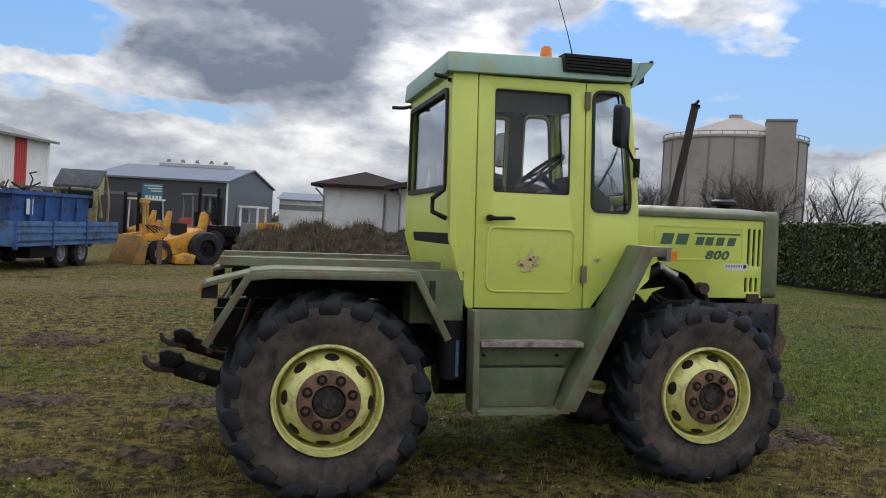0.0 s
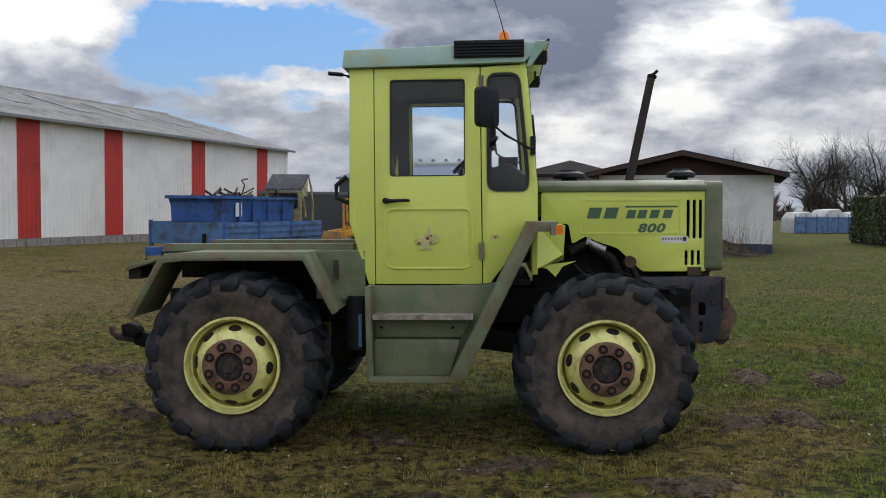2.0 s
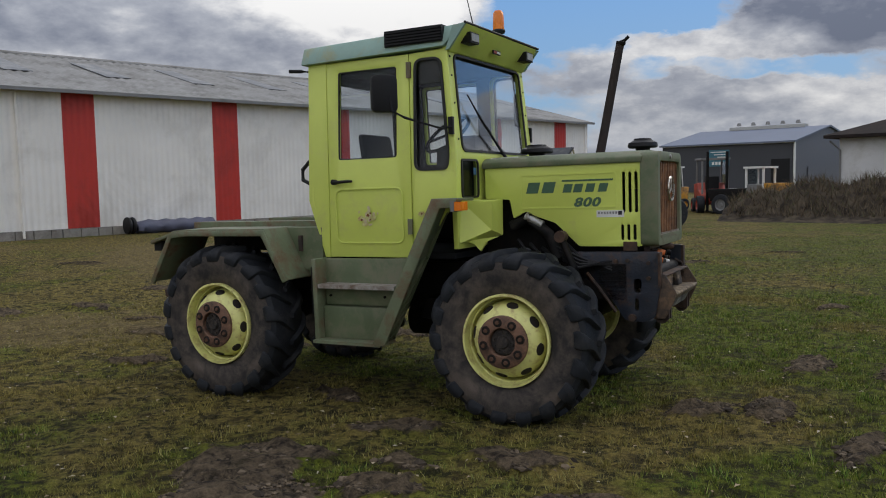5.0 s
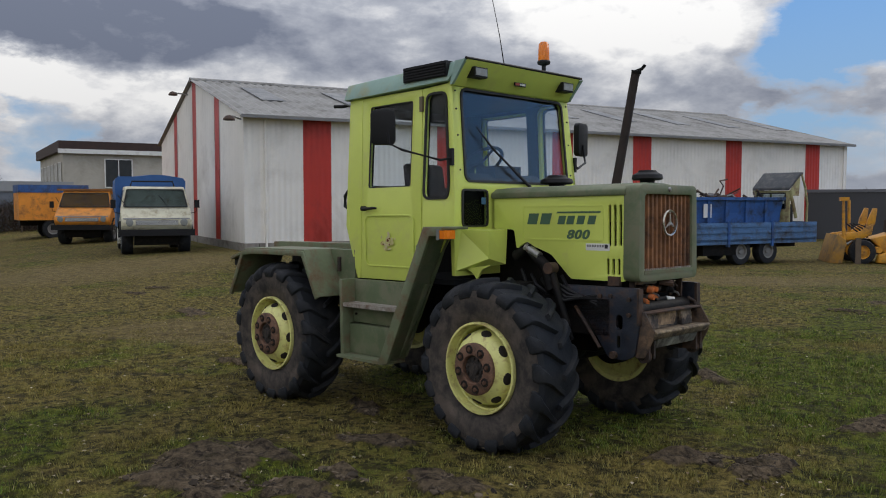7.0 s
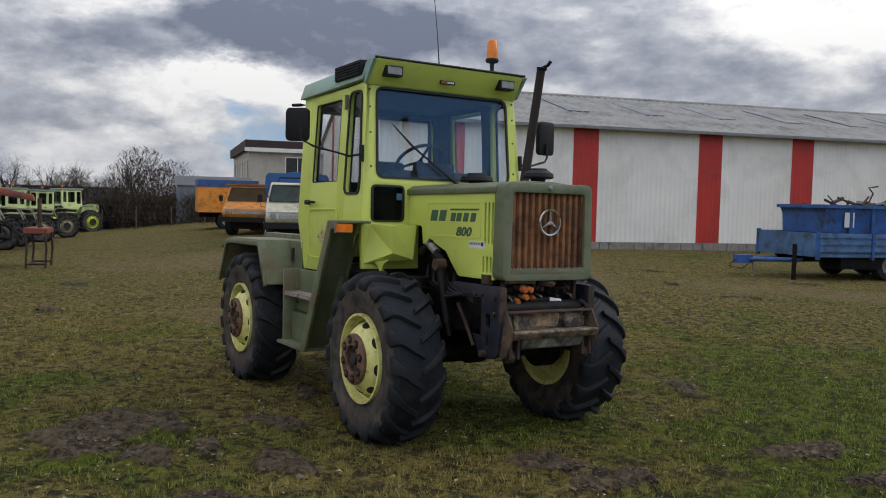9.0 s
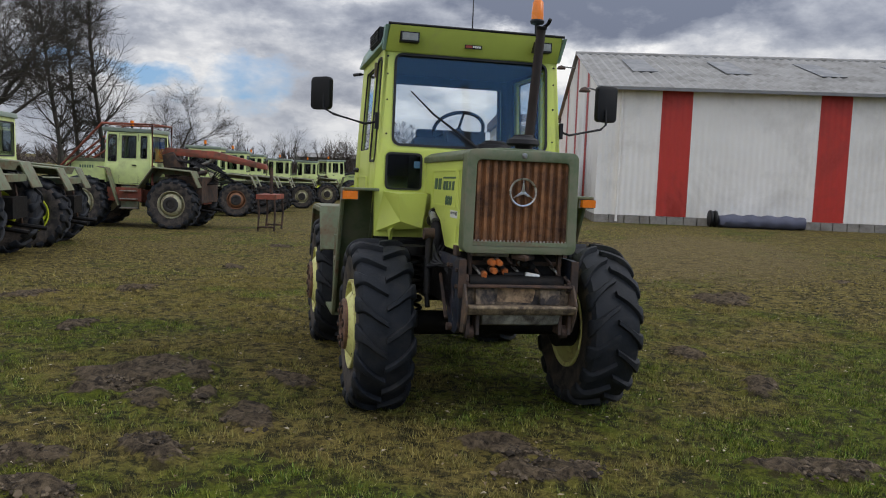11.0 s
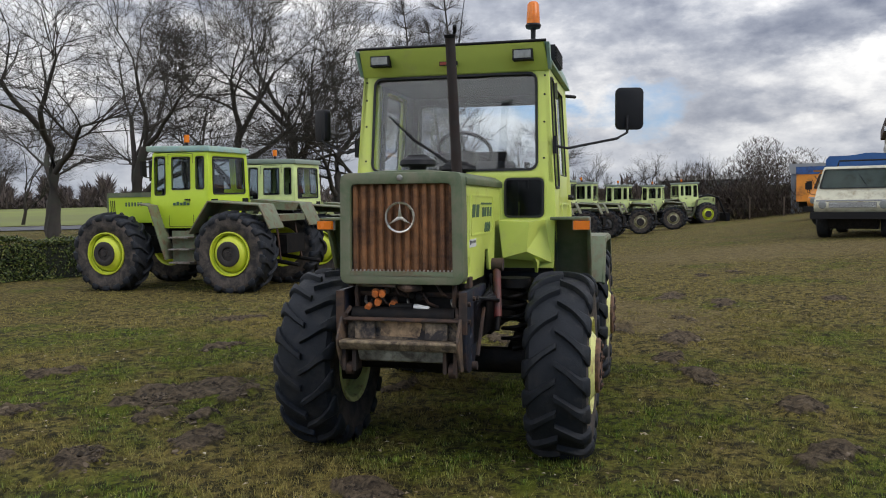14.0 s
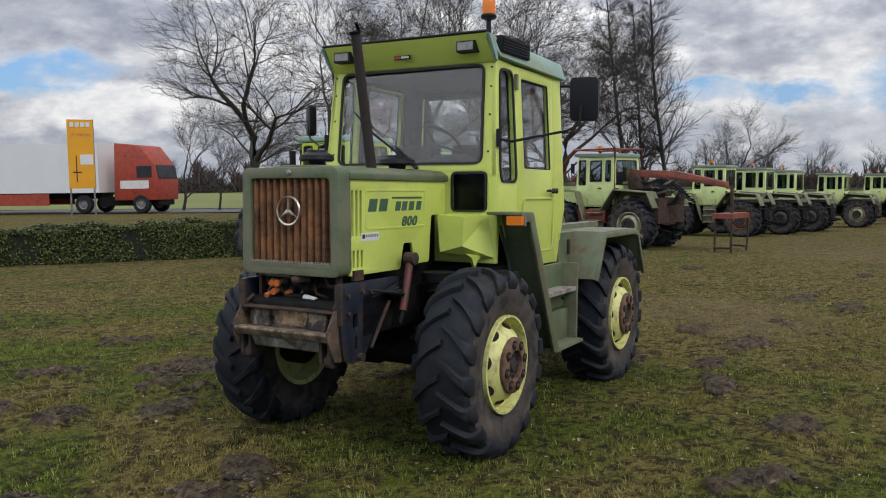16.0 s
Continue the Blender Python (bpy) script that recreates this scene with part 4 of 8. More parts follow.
# ------------------------------------------------------------- silo
def build_silo():
    c, r, h = Vector((116, 178, 0)), 16.9, 26.6
    silo = thing("silo", "huge round grey concrete silo with a stair tower", "silo", pose(c.x, c.y, -1))
    part("drum", rod((0, 0, 0), (0, 0, h), r, seg=72), SILO, silo)
    part("roof", lathe([(r + 0.3, h - 0.2), (r + 0.3, h + 0.35), (1.6, h + 6.2), (1.6, h + 7.0), (0.0, h + 7.2)], 64, axis="z"), SILO, silo)
    d = (Vector((-0.5, -5.8, 0)) - c).normalized()
    a0 = math.atan2(d.y, d.x)
    for k in range(-6, 7):
        a = a0 + k * 0.33
        part("pilaster", box(-0.2, 0.2, -0.2, 0.2, 0, h), GREY, silo, at=pose(r * math.cos(a), r * math.sin(a), 0, 0, 0, math.degrees(a)))
    for k in range(40):
        a = a0 + (k - 20) * 0.16
        part("rail_post", box(-0.06, 0.06, -0.06, 0.06, h, h + 1.2), GREY, silo, at=pose((r + 0.2) * math.cos(a), (r + 0.2) * math.sin(a), 0))
    part("rail", lathe([(r + 0.15, h + 1.1), (r + 0.3, h + 1.1), (r + 0.3, h + 1.25), (r + 0.15, h + 1.25)], 72, axis="z", close=True), GREY, silo)
    a = a0 + 0.62
    part("stair_tower", box(-4.5, 3.5, -3.1, 3.1, 0, h + 3.3), SILO, silo, bevel=0.15, at=pose(r * math.cos(a), r * math.sin(a), 0, 0, 0, math.degrees(a0)))
    part("tower_cap", box(-4.7, 3.7, -3.3, 3.3, h + 3.31, h + 3.8), GREY, silo, at=pose(r * math.cos(a), r * math.sin(a), 0, 0, 0, math.degrees(a0)))


build_silo()


# ------------------------------------------------------------- two-storey house beyond the lorries
def build_far_house():
    at = stand(-63.0, 19.6, -0.3, 0.225, 0.974)
    h = thing("far_house", "two-storey beige house with a flat brown roof edge", "house", at)
    part("wall", box(0, 9.5, 0, 18, 0, 6.1), mat("beige_render", (0.46, 0.43, 0.37), 0.8, 0.08, 0.5, (0.35, 0.32, 0.27), 0.3, 0.5), h)
    part("roof", box(-0.35, 9.9, -0.35, 18.4, 6.1, 6.95), BOARD, h, bevel=0.03)
    part("eaves_trim", box(-0.4, 9.95, -0.42, -0.355, 5.95, 6.3), WHITE, h)
    build_window(h, 3.1, 5.3, 3.2, 5.6, pose(0, -0.06, 0), 1, WHITE)
    build_window(h, 3.1, 5.3, 0.6, 2.4, pose(0, -0.06, 0), 1, WHITE)
    for k in range(6):
        w = build_window(h, 0.8, 2.0, 3.4, 5.3, pose(0, 17 - 2.8 * k, 0, 0, 0, -90) @ pose(0, -0.06, 0), 1, WHITE)
    for k in range(3):
        part("balcony_rail", box(5.7, 9.4, -0.9, -0.84, 3.3 + 0.35 * k, 3.38 + 0.35 * k), GREY, h)
    part("balcony", box(5.6, 9.5, -0.95, -0.01, 2.9, 3.1), CONCRETE, h)
    g = thing("grey_shed", "flat-roofed grey metal store far off", "shed", stand(-51.0, 10.6, -0.3, 0.25, 0.97))
    part("wall", box(0, 5.0, 0, 5, 0, 2.7), mat("slate_cladding", (0.16, 0.18, 0.21), 0.6, 0.1, 1), g)
    part("roof", box(-0.1, 5.1, -0.1, 5.1, 2.7, 3.35), mat("light_grey_band", (0.30, 0.31, 0.32), 0.6, 0.1, 1), g)


build_far_house()


# ------------------------------------------------------------- heap of soil
def heap():
    """Rough heap in front of the house."""
    v, f = [], []
    nx, ny = 90, 44
    rng = np.random.default_rng(8)
    bumps = [(6.7, 28.6, 2.0, 1.5, 1.3), (8.5, 27.9, 1.35, 1.7, 1.3), (4.4, 29.0, 1.5, 2.0, 1.5), (10.0, 27.2, 0.7, 1.4, 1.0), (2.2, 29.2, 1.45, 2.2, 1.5), (0.4, 28.9, 1.1, 1.5, 1.2)]
    for j in range(ny):
        for i in range(nx):
            x, y = -1.0 + 14.0 * i / (nx - 1), 25.0 + 6.6 * j / (ny - 1)
            z = sum((a * math.exp(-((x - cx) / sx) ** 2 - ((y - cy) / sy) ** 2)) ** 4 for cx, cy, a, sx, sy in bumps) ** 0.25
            n = noise.fractal(Vector((x * 1.3, y * 1.3, 0)), 0.8, 2.0, 5)
            v.append((x, y, -0.2 + z * (1 + 0.10 * n) + 0.09 * n * min(1, z * 3)))
    for j in range(ny - 1):
        for i in range(nx - 1):
            a = j * nx + i
            f.append((a, a + 1, a + nx + 1, a + nx))
    tagged(new("soil_heap", raw_mesh("soil_heap", v, f, SOIL, True)), "overgrown heap of dark soil in front of the house", "soil heap")
    # Dry weeds on it
    pv, pf = [], []
    for k in range(15000):
        i, j = int(rng.integers(2, nx - 2)), int(rng.integers(1, ny - 2))
        x, y, z = v[j * nx + i]
        if z < 0.0 or x > 10.5 or (x > 4.8 and rng.random() < 0.9):
            continue
        h, a, l = rng.uniform(0.08, 0.42), rng.uniform(0, 6.28), rng.uniform(0.05, 0.4)
        q = len(pv)
        pv += [(x - 0.012, y, z - 0.05), (x + 0.012, y, z - 0.05), (x + l * math.cos(a), y + l * math.sin(a), z + h)]
        pf.append((q, q + 1, q + 2))
    for k in range(26):
        x, y = 10.8 + rng.normal(0, 0.5), 27.0 + rng.normal(0, 0.5)
        for b in range(5):
            h, a, l = rng.uniform(0.8, 2.0), rng.uniform(0, 6.28), rng.uniform(0.1, 0.9)
            q = len(pv)
            pv += [(x - 0.007, y, -0.2), (x + 0.007, y, -0.2), (x + l * math.cos(a), y + l * math.sin(a), h - 0.2)]
            pf.append((q, q + 1, q + 2))
    weeds = island_mat("dry_weeds", ((0.0, (0.045, 0.034, 0.020)), (0.5, (0.10, 0.075, 0.048)), (0.8, (0.19, 0.145, 0.10)), (1.0, (0.06, 0.085, 0.03))), 0.8)
    tagged(new("dry_weeds", raw_mesh("dry_weeds", pv, pf, weeds)), "dry brown weeds growing on the soil heap", "weeds", kind="stuff")


heap()

# ------------------------------------------------------------- wheels
def carcass(R, half):
    """Tyre section (radius, along the axle), from the outer bead round to the inner one."""
    rr = R * 0.508
    side = [(rr, 0.80), (rr * 1.09, 0.93), (R * 0.70, 1.02), (R * 0.80, 1.04), (R * 0.875, 0.98), (R * 0.925, 0.85), (R * 0.945, 0.5)]
    return [(r, -w * half) for r, w in side] + [(R * 0.95, 0.0)] + [(r, w * half) for r, w in side[::-1]]


def lugs(R, half, count, height=0.042, width=0.052):
    """V-shaped tread bars, as one mesh."""
    bm = bmesh.new()
    # Along the axle, turn, radius, breadth, height and outward lean of a bar, from the middle round the shoulder
    knots = [(0.03, 0.0, 0.948, 0.60, 1.0, 0.0), (-0.40, 0.085, 0.946, 0.70, 1.0, 0.0), (-0.76, 0.180, 0.934, 0.98, 1.0, 0.08), (-0.97, 0.240, 0.900, 1.75, 0.95, 0.5), (-1.05, 0.258, 0.855, 2.0, 0.6, 0.9), (-1.06, 0.264, 0.805, 1.8, 0.14, 1.0)]
    stations = []
    for k in range(13):
        t = k / 12 * (len(knots) - 1)
        n = min(int(t), len(knots) - 2)
        f = t - n
        p0, p1, p2, p3 = (knots[min(max(n + d, 0), len(knots) - 1)] for d in (-1, 0, 1, 2))
        stations.append([0.5 * (2 * b + (c - a) * f + (2 * a - 5 * b + 4 * c - d) * f * f + (3 * b - a - 3 * c + d) * f ** 3) for a, b, c, d in zip(p0, p1, p2, p3)])
    for side in (-1, 1):
        for k in range(count):
            base = 2 * math.pi * (k + (0.5 if side > 0 else 0)) / count
            rows = []
            for w, turn, r, wide, tall, out in stations:
                y = w * half if side < 0 else -w * half
                h = height * tall
                row = []
                for da, dr in ((-0.62, -0.012), (-0.53, h * 0.72), (-0.38, h), (0.38, h), (0.53, h * 0.72), (0.62, -0.012)):
                    a = base + turn + da * width * wide / R
                    rad = r * R + dr * (1 - 0.7 * out)
                    row.append(bm.verts.new((rad * math.cos(a), y + side * dr * out * 0.7, rad * math.sin(a))))
                rows.append(row)
            for a, b in zip(rows, rows[1:]):
                for i in range(5):
                    bm.faces.new((a[i], a[i + 1], b[i + 1], b[i]))
            bm.faces.new(rows[0]), bm.faces.new(rows[-1])
    bmesh.ops.recalc_face_normals(bm, faces=bm.faces[:])
    return bm


HOLE = mat("dark_hole", (0.014, 0.010, 0.008), 0.9, 0.3, 20)
NUT = mat("rusty_nut", (0.10, 0.048, 0.028), 0.75, 0.35, 40)
HUB_CORE = mat("black_hub_core", (0.022, 0.019, 0.018), 0.7, 0.4, 30, (0.06, 0.045, 0.038), 0.35, 30, 0.4, 90)


def build_wheel(parent, at, R, half, rim_mat, hub_mat, label="", count=18, fine=True, cap=True):
    """A wheel whose outer face looks along -y of its pose."""
    rr = R * 0.522
    lip = -half * 0.95
    prof = [(1.0, 0.02), (1.0, -0.012), (0.955, -0.014), (0.94, 0.012), (0.925, 0.05), (0.895, 0.056), (0.885, 0.15), (0.855, 0.155), (0.84, 0.10),
            (0.80, 0.040), (0.72, 0.0), (0.62, -0.026), (0.52, -0.042), (0.40, -0.045), (0.40, 0.22), (0.86, 0.22)]
    prof = [(rr * r, lip + w) for r, w in prof] + [(rr * 0.9, half * 0.9), (rr * 1.0, half * 0.95)]
    wheel = part("wheel", lathe(prof, 48 if fine else 28, close=True), rim_mat, parent, label, at=at)
    part("tyre", lathe(carcass(R, half), 48 if fine else 32, close=True), SIDEWALL, wheel, "dusty brown-black tyre wall")
    band = [(r * 1.004, w * 1.012) for r, w in carcass(R, half) if r > R * 0.86]
    part("tread_base", lathe(band + [(R * 0.84, half * 0.8), (R * 0.84, -half * 0.8)], 48 if fine else 32, close=True), RUBBER, wheel)
    part("tread", lugs(R, half, count, 0.062 * R, 0.098 * R), RUBBER, wheel)
    hub_y = lip - 0.045
    part("hub_flange", lathe([(rr * 0.295, hub_y + 0.03), (rr * 0.30, hub_y - 0.018), (rr * 0.315, hub_y - 0.022), (rr * 0.52, hub_y - 0.02), (rr * 0.565, hub_y - 0.010), (rr * 0.565, hub_y + 0.03)], 36, close=True), hub_mat, wheel)
    if cap:
        hub = part("hub_cap", lathe([(0.0, hub_y - 0.012), (rr * 0.12, hub_y - 0.012), (rr * 0.14, hub_y + 0.002), (rr * 0.27, hub_y + 0.004), (rr * 0.30, hub_y + 0.016), (rr * 0.32, hub_y + 0.05), (0, hub_y + 0.05)], 24), HUB_CORE, wheel)
        if fine:
            for k in range(10):
                a = 2 * math.pi * k / 10
                part("bolt", rod((rr * 0.215 * math.cos(a), hub_y + 0.02, rr * 0.215 * math.sin(a)), (rr * 0.215 * math.cos(a), hub_y - 0.008, rr * 0.215 * math.sin(a)), 0.0085, seg=6), HUB_CORE, hub)
    if fine:
        nut = lathe([(0.0, -0.014), (0.013, -0.014), (0.0155, -0.004), (0.0, -0.004)], 6)
        me = mesh_of("wheel_nut", nut, NUT)
        seat = mesh_of("nut_seat", lathe([(0.0, -0.004), (0.024, -0.004), (0.027, -0.007), (0.030, -0.004), (0.030, 0.004), (0.0, 0.004)], 16), HOLE)
        for k in range(8):
            a = 2 * math.pi * (k + 0.5) / 8
            ob = new("wheel_nut", me)
            ob.parent = wheel
            ob.matrix_local = pose(rr * 0.43 * math.cos(a), hub_y - 0.02, rr * 0.43 * math.sin(a))
            ring = new("nut_seat", seat)
            ring.parent = wheel
            ring.matrix_local = pose(rr * 0.43 * math.cos(a), hub_y - 0.02, rr * 0.43 * math.sin(a))
        hole = mesh_of("hand_hole", lathe([(0.0, -0.006), (0.019, -0.006), (0.025, -0.002), (0.026, 0.012), (0.0, 0.012)], 14), HOLE)
        for k in range(8):
            a = 360 * k / 8
            ob = new("hand_hole", hole)
            ob.parent = wheel
            ob.matrix_local = pose(0, 0, 0, 0, -a, 0) @ pose(rr * 0.762, lip + 0.021, 0, 0, 0, 53) @ Matrix.Diagonal((1.15, 1, 1.65, 1))
    return wheel


# ------------------------------------------------------------- the tractor in the middle
def side_y(z, s):
    """The cab's wall leans in a little above the waist."""
    return s * (0.728 - max(0.0, z - 1.5) * 0.055 - max(0.0, 1.5 - z) * 0.03)


def on_side(s):
    return lambda u, v, d: (u, side_y(v, s) - s * d, v)


def front_x(z):
    return 1.978 - max(0.0, z - 1.73) * 0.09


def on_front(u, v, d):
    return (front_x(v) - d, u, v)


def on_rear(u, v, d):
    return (0.728 + max(0.0, 1.5 - v) * 0.29 + d, u, v)


def build_tractor():
    T = thing("tractor", "lime-yellow four-wheel-drive tractor with olive fenders and rusty grille", "tractor", LEVEL.copy())
    # --- wheels
    for x in (0.0, 2.4):
        for s in (-1, 1):
            spin = 11 if x else 4
            R, up = (0.588, 0.560) if x else (0.605, 0.572)
            m = pose(x, (-0.745 if s < 0 else 0.825) if x else s * 0.81, up) @ (pose(0, 0, 0, 0, spin, 0) if s < 0 else pose(0, 0, 0, 0, 0, 180) @ pose(0, 0, 0, 0, spin, 0))
            build_wheel(T, m, R, 0.178 if x else 0.185, RIM, HUB, "pale yellow steel wheel with a rusty brown hub")
    # --- cab shell
    for s in (-1, 1):
        P = on_side(s)
        part("cab_pillar", panel([(0.728, 2.52), (0.728, 1.5), (0.853, 1.075), (0.897, 1.075), (0.889, 2.52)], [], 0.05, P), LIME, T, bevel=0.006)
        win = rounded(1.0, 1.795, 1.5, 2.437, 0.02, 3)
        door = part("door", panel([(0.902, 1.078), (1.612, 1.078), (1.598, 2.515), (0.894, 2.515)], [win], 0.035, P), LIME, T, "lime-yellow cab door with a rusty dent", bevel=0.005)
        part("window_gasket", ring_of(win, 0.007, 0.008, lambda u, v, d: P(u, v, 0.012 - d * 1.4)), GASKET, door)
        part("door_glass", panel(win, [], 0.005, lambda u, v, d: P(u, v, 0.018 + d)), GLASS, door).visible_shadow = False
        emb = rounded(0.965, 1.178, 1.55, 1.585, 0.06, 5)
        part("pressed_bead", ring_of(emb, 0.012, 0.006, lambda u, v, d: P(u, v, 0.001 - d)), LIME, door, bevel=0.002)
        hy = side_y(1.63, s)
        handle = part("door_handle", tube([(0.975, hy + s * 0.03, 1.634), (1.02, hy + s * 0.035, 1.632), (1.11, hy + s * 0.035, 1.636), (1.135, hy + s * 0.02, 1.634)], [0.017, 0.012, 0.011, 0.008], 8), BLACK, door)
        part("key_lock", rod((0.975, hy, 1.634), (0.975, hy + s * 0.04, 1.634), 0.02, seg=12), BLACK, handle)
        for z in (1.30, 2.40):
            part("hinge", box(1.592, 1.625, min(side_y(z, s), side_y(z, s) + s * 0.02), max(side_y(z, s), side_y(z, s) + s * 0.02), z - 0.055, z + 0.055), OLIVE_WORN, door, bevel=0.005)
        q = round_poly([(1.645, 1.69), (1.915, 1.69), (1.925, 1.80), (1.862, 2.475), (1.645, 2.475)], 0.07, 5)
        fr = part("quarter_panel", panel([(1.618, 1.075), (1.66, 1.075), (1.975, 1.50), (1.978, 1.73), (1.906, 2.53), (1.604, 2.515)], [q], 0.04, P), LIME, T, bevel=0.006)
        part("window_gasket", ring_of(q, 0.018, 0.012, lambda u, v, d: P(u, v, 0.004 - d)), GASKET, fr)
        part("quarter_glass", panel(q, [], 0.005, lambda u, v, d: P(u, v, 0.018 + d)), GLASS, fr).visible_shadow = False
        part("inner_trim", panel([(0.785, 2.49), (0.785, 1.5), (0.905, 1.11), (1.60, 1.11), (1.90, 1.52), (1.915, 1.73), (1.85, 2.49)], [rounded(0.985, 1.78, 1.515, 2.452, 0.03, 3), round_poly([(1.632, 1.675), (1.895, 1.675), (1.90, 1.80), (1.842, 2.485), (1.632, 2.485)], 0.07, 5)], 0.006, lambda u, v, d: P(u, v, 0.056 + d)), INTERIOR, T)
        # Chipped paint and rust on the door and the panel before it
        rng = random.Random(7)
        chips = [(1.25 + rng.gauss(0, 0.045), 1.375 + rng.gauss(0, 0.040), rng.uniform(0.006, 0.016), SCAR) for n in range(15)]
        chips += [(1.252, 1.38, 0.026, SCAR_EDGE), (1.225, 1.325, 0.022, SCAR_EDGE), (1.19, 1.365, 0.018, SCAR_EDGE), (1.30, 1.37, 0.018, SCAR_EDGE), (1.70, 1.39, 0.020, SCAR_EDGE), (1.75, 1.30, 0.014, SCAR)]
        chips += [(1.25, 1.385, 0.013, RUST_SPOT), (1.272, 1.40, 0.008, RUST_SPOT), (1.195, 1.352, 0.009, RUST_SPOT), (1.268, 1.352, 0.007, RUST_SPOT), (1.70, 1.388, 0.007, RUST_SPOT)]
        for n, (u, v, r, m) in enumerate(chips if s < 0 else []):
            a, long = rng.uniform(0.3, 1.6), rng.uniform(1.0, 2.1)
            lp = []
            for k in range(11):
                t = 2 * math.pi * k / 11
                q = r * rng.uniform(0.65, 1.2)
                x, y = q * long * math.cos(t), q * math.sin(t)
                lp.append((u + x * math.cos(a) - y * math.sin(a), v + x * math.sin(a) + y * math.cos(a)))
            lift = 0.0006 + 0.0006 * (m is SCAR) + 0.0014 * (m is RUST_SPOT)
            part("paint_chip", panel(lp, [], 0.0005, lambda u, v, d: P(u, v, -lift - d)), m, door if u < 1.61 else fr)
    # Front wall with windscreen and two low windows
    screen = round_poly([(-0.605, 1.815), (0.605, 1.815), (0.592, 2.50), (-0.592, 2.50)], 0.07, 6)
    lows = [round_poly([(s * 0.37, 1.49), (s * 0.645, 1.49), (s * 0.645, 1.765), (s * 0.37, 1.765)], 0.04, 4) for s in (-1, 1)]
    front = part("cab_front", panel([(-0.712, 1.14), (0.712, 1.14), (0.726, 1.5), (0.716, 1.73), (0.668, 2.56), (-0.668, 2.56), (-0.716, 1.73), (-0.726, 1.5)], [screen, *lows], 0.04, on_front), LIME, T, bevel=0.006)
    part("windscreen_gasket", ring_of(screen, 0.017, 0.012, lambda u, v, d: on_front(u, v, 0.004 - d)), GASKET, front)
    part("windscreen", panel(screen, [], 0.006, lambda u, v, d: on_front(u, v, 0.018 + d)), SCREEN_GLASS, front).visible_shadow = False
    for lp in lows:
        part("window_gasket", ring_of(lp, 0.014, 0.012, lambda u, v, d: on_front(u, v, 0.004 - d)), GASKET, front)
        part("low_window", panel(lp, [], 0.005, lambda u, v, d: on_front(u, v, 0.018 + d)), GLASS_DARK, front).visible_shadow = False
    part("sticker", panel(rounded(-0.43, 1.655, -0.385, 1.705, 0.002, 1), [], 0.002, lambda u, v, d: on_front(u, v, 0.010 - d)), HOSE_BLUE, front)
    for s in (-1, 1):
        for z in (1.9, 2.15, 2.34, 2.47):
            part("bolt", rod((front_x(z) - 0.01, s * 0.645, z), (front_x(z) + 0.006, s * 0.645, z), 0.007, seg=8), BLACK, front)
    # Rear wall
    rw = round_poly([(-0.60, 1.80), (0.60, 1.80), (0.58, 2.44), (-0.58, 2.44)], 0.05, 4)
    rear = part("cab_rear", panel([(-0.70, 1.08), (0.70, 1.08), (0.726, 1.5), (0.67, 2.52), (-0.67, 2.52), (-0.726, 1.5)], [rw], 0.04, on_rear), LIME, T, bevel=0.006)
    part("window_gasket", ring_of(rw, 0.03, 0.02, lambda u, v, d: on_rear(u, v, 0.004 - d)), GASKET, rear)
    part("rear_glass", panel(rw, [], 0.005, lambda u, v, d: on_rear(u, v, 0.015 + d)), GLASS, rear).visible_shadow = False
    part("rear_trim", panel([(-0.66, 1.12), (0.66, 1.12), (0.68, 1.5), (0.63, 2.49), (-0.63, 2.49), (-0.68, 1.5)], [round_poly([(-0.59, 1.81), (0.59, 1.81), (0.57, 2.43), (-0.57, 2.43)], 0.05, 4)], 0.006, lambda u, v, d: on_rear(u, v, 0.046 + d)), INTERIOR, rear)
    part("grab_rail", tube([(0.70, -0.66, 1.80), (0.63, -0.66, 1.74), (0.63, -0.66, 1.66), (0.72, -0.66, 1.62)], 0.016, 8), BLACK, rear)
    # --- roof
    prof = [(0.685, 2.515), (1.895, 2.535), (2.005, 2.655), (2.045, 2.688), (1.96, 2.678), (0.69, 2.645)]
    bm = prism(prof, -0.71, 0.71)
    for v in bm.verts:
        if v.co.z > 2.6:
            v.co.y *= 0.94
    roof = part("roof", bm, [ROOF], T, "faded teal-green cab roof", bevel=0.012)
    part("roof_front", panel([(-0.672, 2.505), (0.672, 2.505), (0.655, 2.678), (-0.655, 2.678)], [], 0.02, lambda u, v, d: (1.918 + (v - 2.505) * 0.80 - d, u, v)), LIME, roof, bevel=0.004)
    part("visor_edge", tube([(2.05, -0.67, 2.684), (2.055, 0.67, 2.684)], 0.010, 8), BLACK, roof)
    part("headlining", box(0.76, 1.9, -0.66, 0.66, 2.485, 2.512), INTERIOR, T)
    for s in (-1, 1):
        y0, y1 = sorted((s * 0.60, s * 0.712))
        ys = sorted((s * 0.668, s * 0.690))
        part("visor_cheek", prism([(1.905, 2.51), (1.93, 2.512), (2.058, 2.672), (1.965, 2.672)], ys[0], ys[1]), ROOF, roof)
        lou = part("air_intake", box(1.43, 1.89, y0, y1, 2.572, 2.682), BLACK, roof, "black louvred air intake", bevel=0.012)
        for k in range(5):
            ys = sorted((s * 0.709, s * 0.722))
            part("slat", box(1.445, 1.885, ys[0], ys[1], 2.580 + 0.02 * k, 2.590 + 0.02 * k), BLACK, lou)
